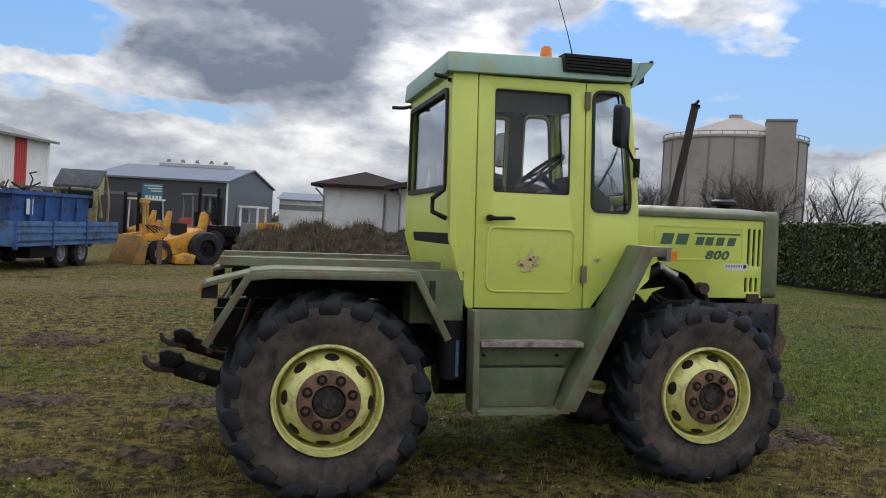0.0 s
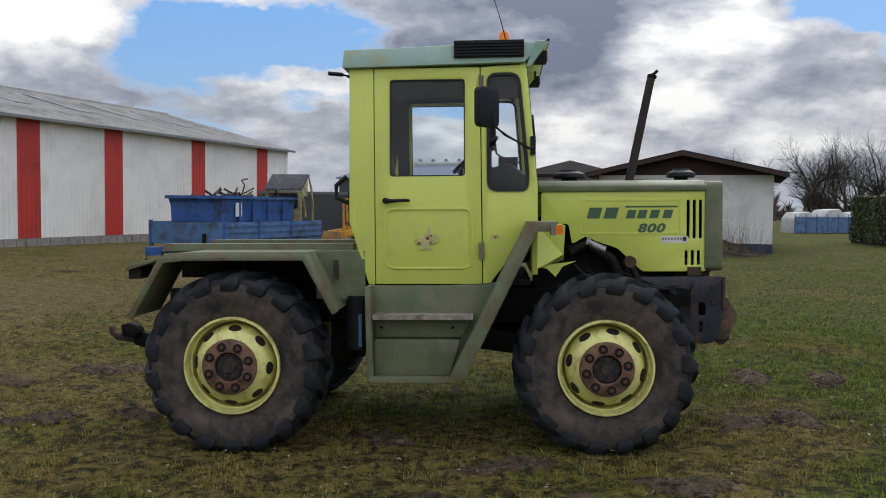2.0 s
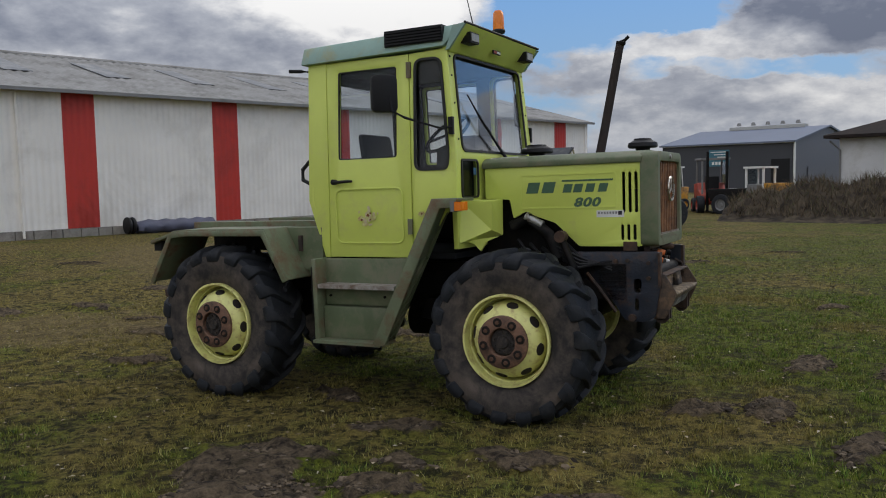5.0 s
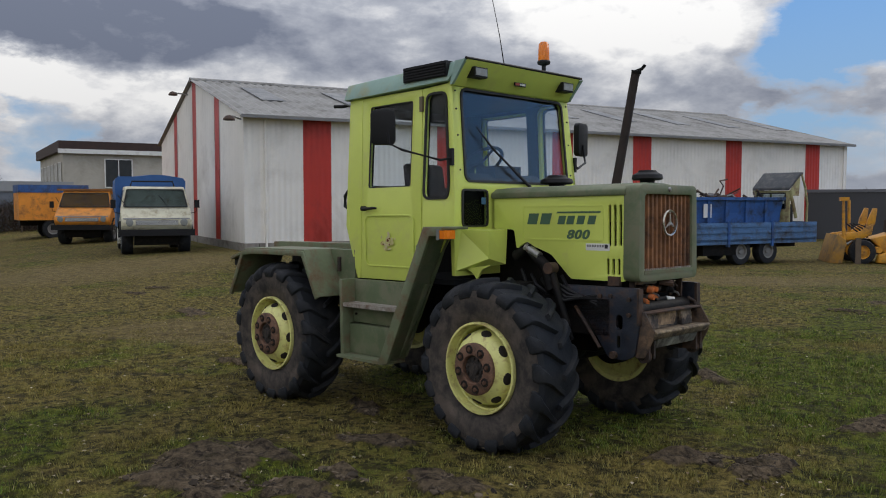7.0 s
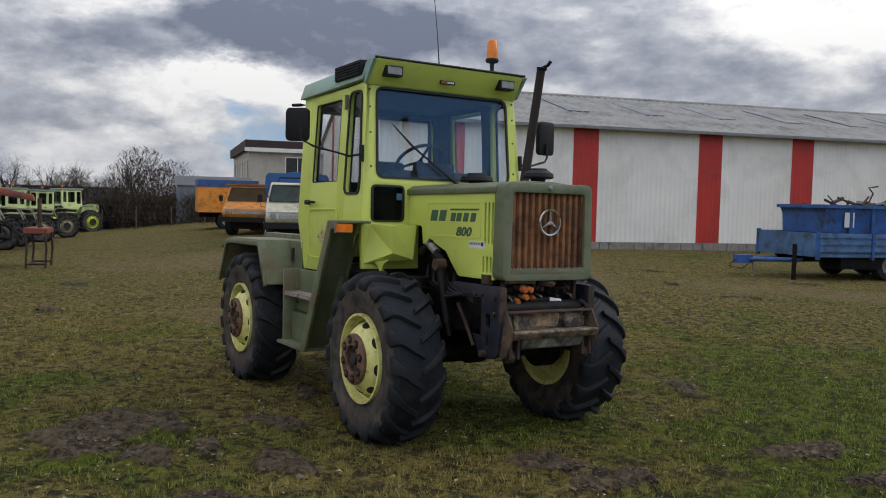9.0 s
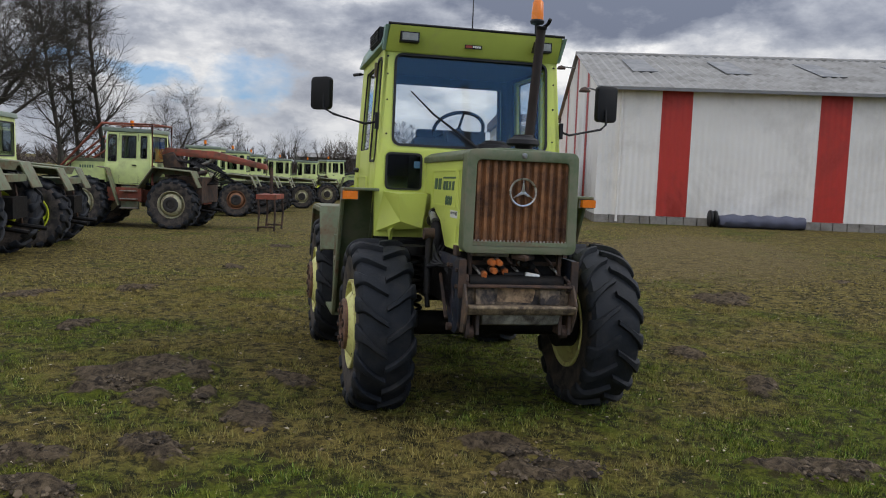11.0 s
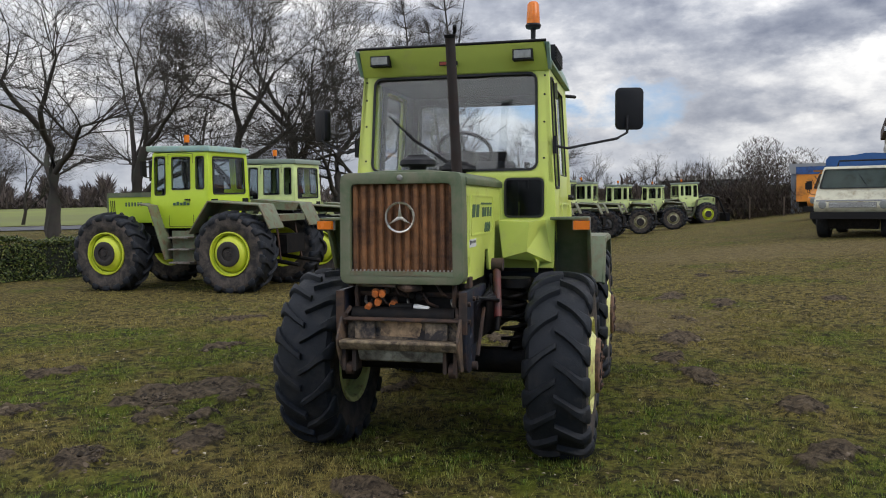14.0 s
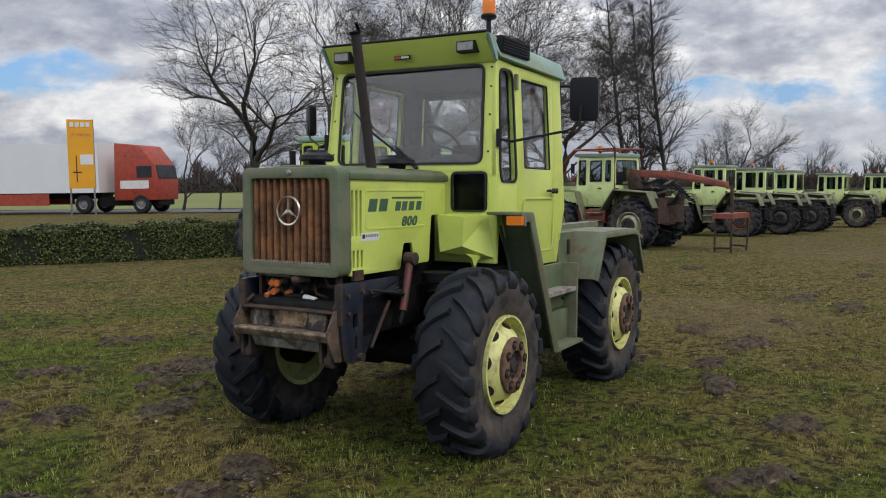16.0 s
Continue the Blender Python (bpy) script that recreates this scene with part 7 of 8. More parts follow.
def build_trailer():
    t = thing("trailer", "blue flatbed tandem trailer with faded dropside boards", "trailer", stand(-6.283, 19.12, -0.15, -0.285, -0.958))
    L, Wd = 5.5, 2.5
    part("bed", box(-L / 2, L / 2, -Wd / 2, Wd / 2, 0.62, 0.74), BLUE_DULL, t)
    for s in (-1, 1):
        for a, b in ((-L / 2, -0.8), (-0.76, 1.0), (1.04, L / 2)):
            y0, y1 = sorted((s * (Wd / 2 - 0.04), s * Wd / 2))
            brd = part("side_board", box(a, b, y0, y1, 0.70, 1.25), BLUE_DULL, t, bevel=0.01)
            for z in (0.80, 0.98, 1.16):
                yy = sorted((s * Wd / 2, s * (Wd / 2 + 0.025)))
                part("rib", box(a + 0.04, b - 0.04, yy[0], yy[1], z - 0.035, z + 0.035), BLUE_DULL, brd, bevel=0.01)
        for x in (-0.78, 1.02, L / 2 - 0.03):
            yy = sorted((s * (Wd / 2 - 0.05), s * (Wd / 2 + 0.04)))
            part("stake", box(x - 0.04, x + 0.04, yy[0], yy[1], 0.55, 1.29), BLUE, t)
        for x in (0.36, -0.76):
            simple_wheel(t, x, s * 1.0, 0.39, 0.40, 0.14, GREY, s)
        yy = sorted((s * 0.35, s * 0.45))
        part("rail", box(-L / 2, L / 2, yy[0], yy[1], 0.45, 0.62), ENGINE, t)
    part("front_board", box(L / 2 - 0.04, L / 2, -Wd / 2 + 0.05, Wd / 2 - 0.05, 0.72, 1.25), BLUE_DULL, t, bevel=0.01)
    part("tail_board", box(-L / 2, -L / 2 + 0.04, -Wd / 2 + 0.05, Wd / 2 - 0.05, 0.72, 1.25), BLUE_DULL, t, bevel=0.01)
    part("under_box", box(0.6, 1.9, 0.45, 1.15, 0.3, 0.6), ENGINE, t, bevel=0.02)
    for s in (-1, 1):
        part("drawbar", tube([(L / 2 - 0.2, s * 0.45, 0.5), (L / 2 + 1.2, s * 0.08, 0.48)], 0.06, 8), BLUE, t)
    part("drawbar_head", box(L / 2 + 1.1, L / 2 + 1.55, -0.12, 0.12, 0.38, 0.6), BLUE, t, bevel=0.03)
    part("support_leg", rod((L / 2 + 0.4, 0.9, 0.0), (L / 2 + 0.4, 0.9, 0.95), 0.06, seg=8), ENGINE, t)
    part("jockey_leg", rod((L / 2 + 1.0, 0.0, 0.02), (L / 2 + 1.0, 0.0, 0.5), 0.03, seg=8), STEEL, t)
    part("cable", tube([(L / 2 + 1.0, 0.1, 0.5), (L / 2 + 1.5, 0.25, 0.25), (L / 2 + 1.8, 0.1, 0.3), (L / 2 + 1.4, -0.1, 0.6)], 0.015, 6), BLACK, t)
    # Scrap skip on the bed
    s = thing("skip", "blue steel skip full of scrap, on the trailer", "skip", stand(-6.45, 18.9, 0.60, -0.308, -0.952))
    bm = bmesh.new()
    lo = [(-1.75, -0.8), (1.5, -0.8), (1.5, 0.8), (-1.75, 0.8)]
    hi = [(-1.95, -0.95), (1.95, -0.95), (1.95, 0.95), (-1.95, 0.95)]
    a = [bm.verts.new((x, y, 0.0)) for x, y in lo]
    b = [bm.verts.new((x, y, 1.22)) for x, y in hi]
    c = [bm.verts.new((x * 0.97, y * 0.95, 1.22)) for x, y in hi]
    d = [bm.verts.new((x * 0.95, y * 0.94, 0.5)) for x, y in hi]
    for i in range(4):
        j = (i + 1) % 4
        bm.faces.new((a[i], a[j], b[j], b[i])), bm.faces.new((b[i], b[j], c[j], c[i])), bm.faces.new((c[i], c[j], d[j], d[i]))
    bm.faces.new(a[::-1]), bm.faces.new(d)
    part("tub", bm, BLUE, s, bevel=0.015)
    for k in (-1, 1):
        part("rim", box(-2.0, 2.0, k * 0.95 - 0.06, k * 0.95 + 0.06, 1.16, 1.25), BLUE, s, bevel=0.02)
        for x in (-1.2, -0.4, 0.4, 1.1):
            part("rib", box(x - 0.05, x + 0.05, *sorted((k * 0.85, k * 0.97)), 0.1, 1.16), BLUE, s, bevel=0.015)
    part("rim", box(1.9, 2.02, -0.95, 0.95, 1.16, 1.25), BLUE, s, bevel=0.02)
    part("notice", box(1.0, 1.3, 0.95, 0.962, 0.65, 1.05), WHITE, s)
    rng = random.Random(3)
    for k in range(34):
        p = Vector((rng.uniform(-1.6, 1.4), rng.uniform(-0.7, 0.7), rng.uniform(0.95, 1.35)))
        q = p + Vector((rng.uniform(-0.7, 0.7), rng.uniform(-0.4, 0.4), rng.uniform(-0.05, 0.28)))
        part("scrap_bar", rod(p, q, rng.uniform(0.012, 0.05), seg=6), RUSTY, s)
    part("bent_pipe", tube([(0.0, 0.2, 1.2), (-0.2, 0.2, 1.6), (-0.05, 0.2, 1.75), (-0.35, 0.2, 1.8)], 0.025, 6), RUSTY, s)
    for k in range(9):
        x, y = rng.uniform(-1.4, 1.2), rng.uniform(-0.6, 0.6)
        part("scrap_sheet", box(-0.3, 0.3, -0.2, 0.2, 0, rng.uniform(0.02, 0.12), pose(x, y, rng.uniform(1.0, 1.25), rng.uniform(-30, 30), rng.uniform(-30, 30), rng.uniform(0, 180))), RUSTY if k % 3 else GREY, s)


build_trailer()


def build_old_cab():
    """A cab taken off its tractor, on the tail of the trailer; x across, y towards the tail."""
    c = thing("old_tractor_cab", "derelict cream tractor cab with a slanting grey roof", "tractor cab", stand(-5.99, 20.66, 0.60, 0.985, -0.17))
    cream = mat("stained_cream", (0.42, 0.41, 0.20), 0.65, 0.2, 3, (0.2, 0.14, 0.08), 0.4, 3)
    grey = mat("grey_cab_roof", (0.075, 0.08, 0.088), 0.75, 0.2, 3, (0.13, 0.13, 0.13), 0.3, 4, spec=0.2)
    part("roof", prism([(-0.06, 1.46), (0.56, 1.94), (0.66, 1.98), (0.68, 2.03), (0.52, 2.03), (-0.06, 1.55)], -0.03, 1.27, "x"), grey, c, "slanting dark grey cab roof", bevel=0.02)
    front = part("front_frame", panel(round_poly([(0.0, 0.0), (1.24, 0.0), (1.24, 1.46), (0.0, 1.46)], 0.04, 3), [round_poly([(0.09, 0.88), (1.12, 0.88), (1.12, 1.40), (0.09, 1.40)], 0.05, 3)], 0.06, lambda u, v, d: (u, d, v)), cream, c, bevel=0.01)
    part("windscreen", box(0.10, 1.11, 0.03, 0.035, 0.89, 1.39), GLASS_DARK, front)
    part("gasket", ring_of(round_poly([(0.09, 0.88), (1.12, 0.88), (1.12, 1.40), (0.09, 1.40)], 0.05, 3), 0.04, 0.02, lambda u, v, d: (u, 0.01 - d, v)), GASKET, front)
    for x in (0.0, 1.24):
        part("raked_post", tube([(x, 0.02, 1.46), (x, 0.20, 1.05), (x, 0.36, 0.62)], 0.055, 6), cream, c)
        part("gable_plate", prism([(0.03, 1.46), (0.52, 1.92), (0.48, 1.30), (0.10, 1.30)], x - 0.015, x + 0.015, "x"), cream, c)
        part("rear_post", tube([(x, 0.62, 1.96), (x + 0.02, 0.80, 1.55), (x + 0.03, 0.90, 1.05), (x + 0.02, 0.88, 0.2)], [0.03, 0.04, 0.04, 0.04], 6), cream, c)
    part("back_frame", tube([(0.03, 0.66, 1.97), (1.24, 0.66, 1.97)], 0.03, 6), cream, c)
    part("seat", box(0.35, 0.85, 0.35, 0.80, 0.45, 1.05), BLACK, c, bevel=0.06)
    part("floor_pan", box(0.02, 1.22, 0.04, 0.86, 0.0, 0.30), INTERIOR, c, bevel=0.02)


build_old_cab()


def build_digger():
    d = thing("backhoe_loader", "yellow backhoe loader with folded arms and black wheels", "digger", stand(-2.85, 22.75, -0.18, 0.85, 0.53) @ Matrix.Scale(0.95, 4))
    for y in (-0.55, 0.55):
        part("loader_arm", prism([(-1.45, 0.72), (-0.75, 0.80), (-0.45, 0.95), (-0.40, 1.30), (-0.62, 1.20), (-0.80, 1.05), (-1.45, 0.95)], y - 0.09, y + 0.09), YELLOW, d, bevel=0.02)
        part("arm_claw", prism([(-0.62, 1.15), (-0.36, 1.25), (-0.30, 1.78), (-0.42, 1.80), (-0.56, 1.45)], y - 0.07, y + 0.07), YELLOW, d, bevel=0.02)
        part("lift_ram", rod((-1.2, y, 0.6), (-0.5, y, 1.1), 0.045, seg=8), STEEL, d)
    part("bucket", prism([(-1.75, 0.02), (-1.35, 0.02), (-1.25, 0.75), (-1.5, 0.95)], -0.95, 0.95), mat("muddy_bucket", (0.42, 0.22, 0.04), 0.85, 0.3, 3, (0.16, 0.11, 0.06), 0.4, 3), d, bevel=0.03)
    part("body", prism([(-0.45, 0.80), (0.05, 0.95), (0.85, 1.25), (1.05, 1.10), (0.95, 0.70), (0.55, 0.55), (0.45, 0.20), (0.05, 0.12), (-0.15, 0.5)], -0.5, 0.5), YELLOW, d, bevel=0.04)
    part("boom", prism([(0.70, 1.05), (1.15, 1.12), (1.22, 1.72), (1.08, 1.85), (0.98, 1.75), (0.92, 1.35)], -0.35, -0.1), YELLOW, d, bevel=0.03)
    part("dipper", prism([(-0.35, 0.05), (0.35, 0.02), (0.45, 0.35), (0.10, 0.42), (-0.30, 0.30)], -1.0, -0.6), YELLOW, d, bevel=0.05)
    for x, y in ((-1.25, -0.62), (-1.05, -0.45)):
        part("stabiliser_leg", tube([(x, y, 0.55), (x - 0.04, y, 1.25), (x - 0.06, y, 2.05)], [0.07, 0.05, 0.045], 8), YELLOW, d)
    part("leg_foot", box(-1.42, -1.16, -0.74, -0.50, 2.02, 2.14), YELLOW, d, bevel=0.02)
    part("prop_board", box(-1.02, -0.86, -1.12, -1.04, -0.02, 0.85), WOOD, d)
    for k in range(4):
        part("hose", tube([(-1.2 + 0.1 * k, -0.55, 1.3), (-0.9 + 0.08 * k, -0.62, 1.05 + 0.05 * k), (-0.55, -0.55, 0.85)], 0.025, 6), BLACK, d)
    part("front_axle", rod((-0.25, -0.75, 0.45), (-0.25, 0.75, 0.45), 0.10, seg=10), YELLOW, d)
    part("engine", box(-0.6, 0.5, -0.35, 0.35, 0.3, 0.8), ENGINE, d, bevel=0.03)
    part("seat", box(0.1, 0.45, -0.25, 0.25, 1.0, 1.4), BLACK, d, bevel=0.06)
    for s in (-1, 1):
        simple_wheel(d, 0.92, s * 0.72, 0.56, 0.58, 0.2, ENGINE, s)
        simple_wheel(d, -0.75, s * 0.7, 0.38, 0.40, 0.14, YELLOW, s)


build_digger()


def build_forklift(at, paint, label, cabin):
    f = thing("forklift", label, "forklift", at)
    part("body", prism([(-1.2, 0.35), (0.6, 0.35), (0.6, 0.75), (-0.2, 0.95), (-0.4, 1.25), (-1.3, 1.2)], -0.55, 0.55), paint, f, bevel=0.05)
    for x, y in ((0.5, 0.5), (0.5, -0.5), (-0.9, 0.5), (-0.9, -0.5)):
        part("roof_post", tube([(x, y, 0.8), (x * 0.85, y, 2.2)], 0.04, 6), cabin, f)
    part("roof", box(-0.9, 0.6, -0.58, 0.58, 2.18, 2.26), cabin, f, bevel=0.02)
    for s in (-1, 1):
        part("mast", box(0.85, 0.97, s * 0.38 - 0.05, s * 0.38 + 0.05, 0.1, 2.5), ENGINE, f)
        simple_wheel(f, 0.55, s * 0.6, 0.36, 0.37, 0.14, paint, s)
        simple_wheel(f, -0.85, s * 0.58, 0.3, 0.31, 0.12, paint, s)
        part("fork", box(0.95, 2.0, s * 0.3 - 0.06, s * 0.3 + 0.06, 0.08, 0.13), ENGINE, f)
    part("seat", box(-0.5, 0.0, -0.25, 0.25, 1.0, 1.5), BLACK, f, bevel=0.06)
    part("cab_pane", box(-0.88, 0.5, 0.5, 0.515, 1.15, 2.1), GLASS_DARK, f)
    return f


build_forklift(stand(-2.55, 35.2, -0.2, 0.35, -0.94) @ Matrix.Scale(1.15, 4), RED, "red forklift truck with a tall mast", GREY)
build_forklift(stand(-5.4, 37.5, -0.2, -0.5, -0.85), YELLOW, "yellow-grey forklift with a white cab frame", WHITE)


def build_wheel_loader():
    w = thing("wheel_loader", "old dark dumper with a pale cab frame and yellow rear", "dumper", stand(-0.6, 33.5, -0.2, -0.93, 0.37))
    part("tub", prism([(0.0, 0.7), (1.6, 0.6), (1.8, 1.15), (-0.1, 1.2)], -0.75, 0.75), ENGINE, w, bevel=0.04)
    part("frame_rail", box(-1.6, 1.6, -0.5, 0.5, 0.45, 0.7), ENGINE, w)
    part("rear_hood", box(-1.7, -0.9, -0.55, 0.55, 0.7, 1.4), YELLOW, w, bevel=0.06)
    for x in (-0.85, -0.05):
        for y in (-0.5, 0.5):
            part("cab_post", box(x - 0.04, x + 0.04, y - 0.04, y + 0.04, 1.1, 2.05), WHITE, w)
    part("cab_roof", box(-0.95, 0.05, -0.6, 0.6, 2.05, 2.14), WHITE, w, bevel=0.02)
    part("cab_pane", box(-0.03, -0.02, -0.45, 0.45, 1.4, 2.0), GLASS_DARK, w)
    part("cab_body", box(-0.9, 0.0, -0.52, 0.52, 0.7, 1.35), GREY, w, bevel=0.03)
    for x in (-1.2, 1.0):
        for s in (-1, 1):
            simple_wheel(w, x, s * 0.72, 0.45, 0.47, 0.17, GREY, s)
    tank = thing("liquid_tank", "white plastic liquid tank in a wire cage", "tank", stand(-1.75, 38.2, -0.2, 1, 0))
    part("bottle", box(-0.5, 0.5, -0.5, 0.5, 0.15, 1.1), WHITE_PLASTIC, tank, bevel=0.06)
    part("pallet", box(-0.52, 0.52, -0.52, 0.52, 0.0, 0.14), WOOD, tank)
    for k in range(5):
        part("cage_bar", box(-0.52 + 0.26 * k - 0.01, -0.52 + 0.26 * k + 0.01, -0.53, -0.51, 0.14, 1.12), STEEL, tank)
    for k in range(3):
        part("cage_bar", box(-0.53, 0.53, -0.54, -0.525, 0.35 + 0.3 * k, 0.37 + 0.3 * k), STEEL, tank)


build_wheel_loader()


# ------------------------------------------------------------- lorries by the shed
def build_lorry(name, at, paint, label, tarp):
    """A short-nosed lorry; x ahead, wheels on z = 0."""
    v = thing(name, label, "lorry", at)
    shell = part("cab", prism([(0.1, 0.78), (2.30, 0.78), (2.40, 0.94), (2.38, 1.10), (2.30, 1.19), (1.98, 1.46), (1.72, 2.12), (1.60, 2.17), (0.12, 2.18)], -1.07, 1.07), paint, v, bevel=0.05)
    for q in shell.data.vertices:
        if q.co.z > 1.45:
            q.co.y *= 1 - 0.13 * (q.co.z - 1.45) / 0.63
    W = lambda u, z, d: (1.982 - (z - 1.46) * 0.394 - d * 0.93, u, z)
    screen = round_poly([(-0.99, 1.50), (0.99, 1.50), (0.87, 2.09), (-0.87, 2.09)], 0.05, 3)
    part("windscreen", panel(screen, [], 0.012, lambda u, z, d: W(u, z, d - 0.012)), GLASS_DARK, shell)
    part("screen_gasket", ring_of(screen, 0.03, 0.02, lambda u, z, d: W(u, z, -0.012 - d)), GASKET, shell)
    part("radiator_grille", prism([(2.375, 0.93), (2.41, 0.94), (2.395, 1.09), (2.36, 1.09)], -0.64, 0.64), GREY, shell)
    for k in range(5):
        part("grille_bar", box(2.385, 2.415, -0.62, 0.62, 0.95 + 0.027 * k, 0.96 + 0.027 * k), WHITE, shell)
    part("bonnet_seam", prism([(2.33, 1.165), (2.375, 1.135), (2.375, 1.125), (2.33, 1.155)], -1.0, 1.0), GREY, shell)
    for s in (-1, 1):
        S = lambda u, z, d, s=s: (u, s * (1.08 * (1 - 0.13 * (z - 1.45) / 0.63) - d), z)
        part("side_window", panel(round_poly([(0.72, 1.48), (1.86, 1.48), (1.64, 2.06), (0.72, 2.06)], 0.05, 3), [], 0.02, S), GLASS_DARK, shell)
        part("rear_side_window", panel(rounded(0.22, 1.48, 0.62, 2.06, 0.05, 3), [], 0.02, S), GLASS_DARK, shell)
        part("wiper", tube([W(0.62 * s - 0.25, 1.51, -0.03), W(0.62 * s - 0.52, 1.90, -0.03)], 0.012, 5), BLACK, shell)
        part("headlamp", lathe([(0.0, 0.03), (0.1, 0.02), (0.12, 0.0), (0, 0)], 16, axis="x"), LENS, v, at=pose(2.385, s * 0.82, 1.02))
        part("front_arch", strip([(1.0, 0.50), (1.18, 0.86), (1.40, 1.02), (1.90, 1.02), (2.15, 0.80)], 0.04, *sorted((s * 0.74, s * 1.12))), BLACK, v)
        simple_wheel(v, 1.60, s * 0.88, 0.48, 0.49, 0.17, GREY, s)
        simple_wheel(v, -1.6, s * 0.88, 0.48, 0.49, 0.17, GREY, s)
        arm = part("mirror_arm", tube([(1.85, s * 1.06, 1.30), (1.95, s * 1.25, 1.35), (1.93, s * 1.27, 1.50)], 0.012, 5), BLACK, v)
        part("mirror_head", box(1.90, 1.94, *sorted((s * 1.20, s * 1.36)), 1.48, 1.74), BLACK, arm, bevel=0.02)
        step = part("step", box(0.25, 0.85, *sorted((s * 0.85, s * 1.12)), 0.42, 0.47), WHITE, v)
        part("step_side", box(0.25, 0.29, *sorted((s * 0.85, s * 1.12)), 0.28, 0.80), WHITE, step)
    part("valance", prism([(1.95, 0.30), (2.25, 0.30), (2.36, 0.60), (1.95, 0.60)], -0.68, 0.68), ENGINE, v)
    part("bumper", box(2.28, 2.52, -1.14, 1.14, 0.60, 0.80), BLACK, v, bevel=0.03)
    part("chassis", box(-2.6, 2.3, -0.4, 0.4, 0.50, 0.78), ENGINE, v)
    part("bed", box(-2.7, 0.0, -1.10, 1.10, 0.82, 1.30), paint if not tarp else BLUE_DULL, v, bevel=0.02)
    if tarp:
        bm = prism([(-1.14, 1.30), (1.14, 1.30), (1.14, 2.40), (1.05, 2.52), (0.0, 2.60), (-1.05, 2.52), (-1.14, 2.40)], -2.75, 0.02, "x")
        bmesh.ops.subdivide_edges(bm, edges=bm.edges[:], cuts=3, use_grid_fill=True)
        for q in bm.verts:
            q.co += Vector((0.02 * math.sin(q.co.y * 6), 0.02 * math.sin(q.co.x * 9 + q.co.z * 5), 0.025 * math.sin(q.co.x * 7 + q.co.y * 4)))
        part("tarpaulin", bm, TARP, v, "creased blue tarpaulin cover")
        part("roof_rack", tube([(0.6, -0.7, 2.17), (0.6, -0.65, 2.36), (0.6, 0.65, 2.36), (0.6, 0.7, 2.17)], 0.03, 6), BLACK, v)
    else:
        part("roof_rim", box(0.05, 1.75, -1.12, 1.12, 2.175, 2.25), mat("faded_orange_roof", (0.30, 0.13, 0.04), 0.7, 0.2, 2), v, bevel=0.03)
        part("crew_box", box(-1.6, 0.05, -1.05, 1.05, 1.30, 2.05), ORANGE_PAINT, v, bevel=0.04)
        for s in (-1, 1):
            for x in (-1.4, -0.65):
                part("crew_window", box(x, x + 0.55, *sorted((s * 1.045, s * 1.06)), 1.45, 1.95), GLASS_DARK, v)
    return v


build_lorry("lorry", stand(-22.95, 8.5, -0.06, 0.935, -0.355) @ Matrix.Scale(1.06, 4), CREAM, "old cream short-nosed lorry with a blue tarpaulin", True)
build_lorry("orange_lorry", stand(-33.9, 10.9, -0.2, 0.80, -0.60) @ Matrix.Scale(1.12, 4), ORANGE_PAINT, "orange short-nosed lorry with dark windows", False)
box_trailer = thing("box_trailer", "orange box trailer with a blue top band", "trailer", stand(-40.5, 10.9, -0.2, 0.2, 0.98) @ Matrix.Scale(1.15, 4))
part("box_body", box(-1.4, 1.5, -1.1, 1.1, 0.85, 2.1), ORANGE_PAINT, box_trailer, bevel=0.03)
part("top_band", box(-1.42, 1.52, -1.12, 1.12, 2.1, 2.45), BLUE, box_trailer, bevel=0.03)
for s in (-1, 1):
    simple_wheel(box_trailer, 0.0, s * 0.9, 0.45, 0.46, 0.15, GREY, s)
part("rail", box(-1.3, 1.3, -0.5, 0.5, 0.6, 0.85), ENGINE, box_trailer)


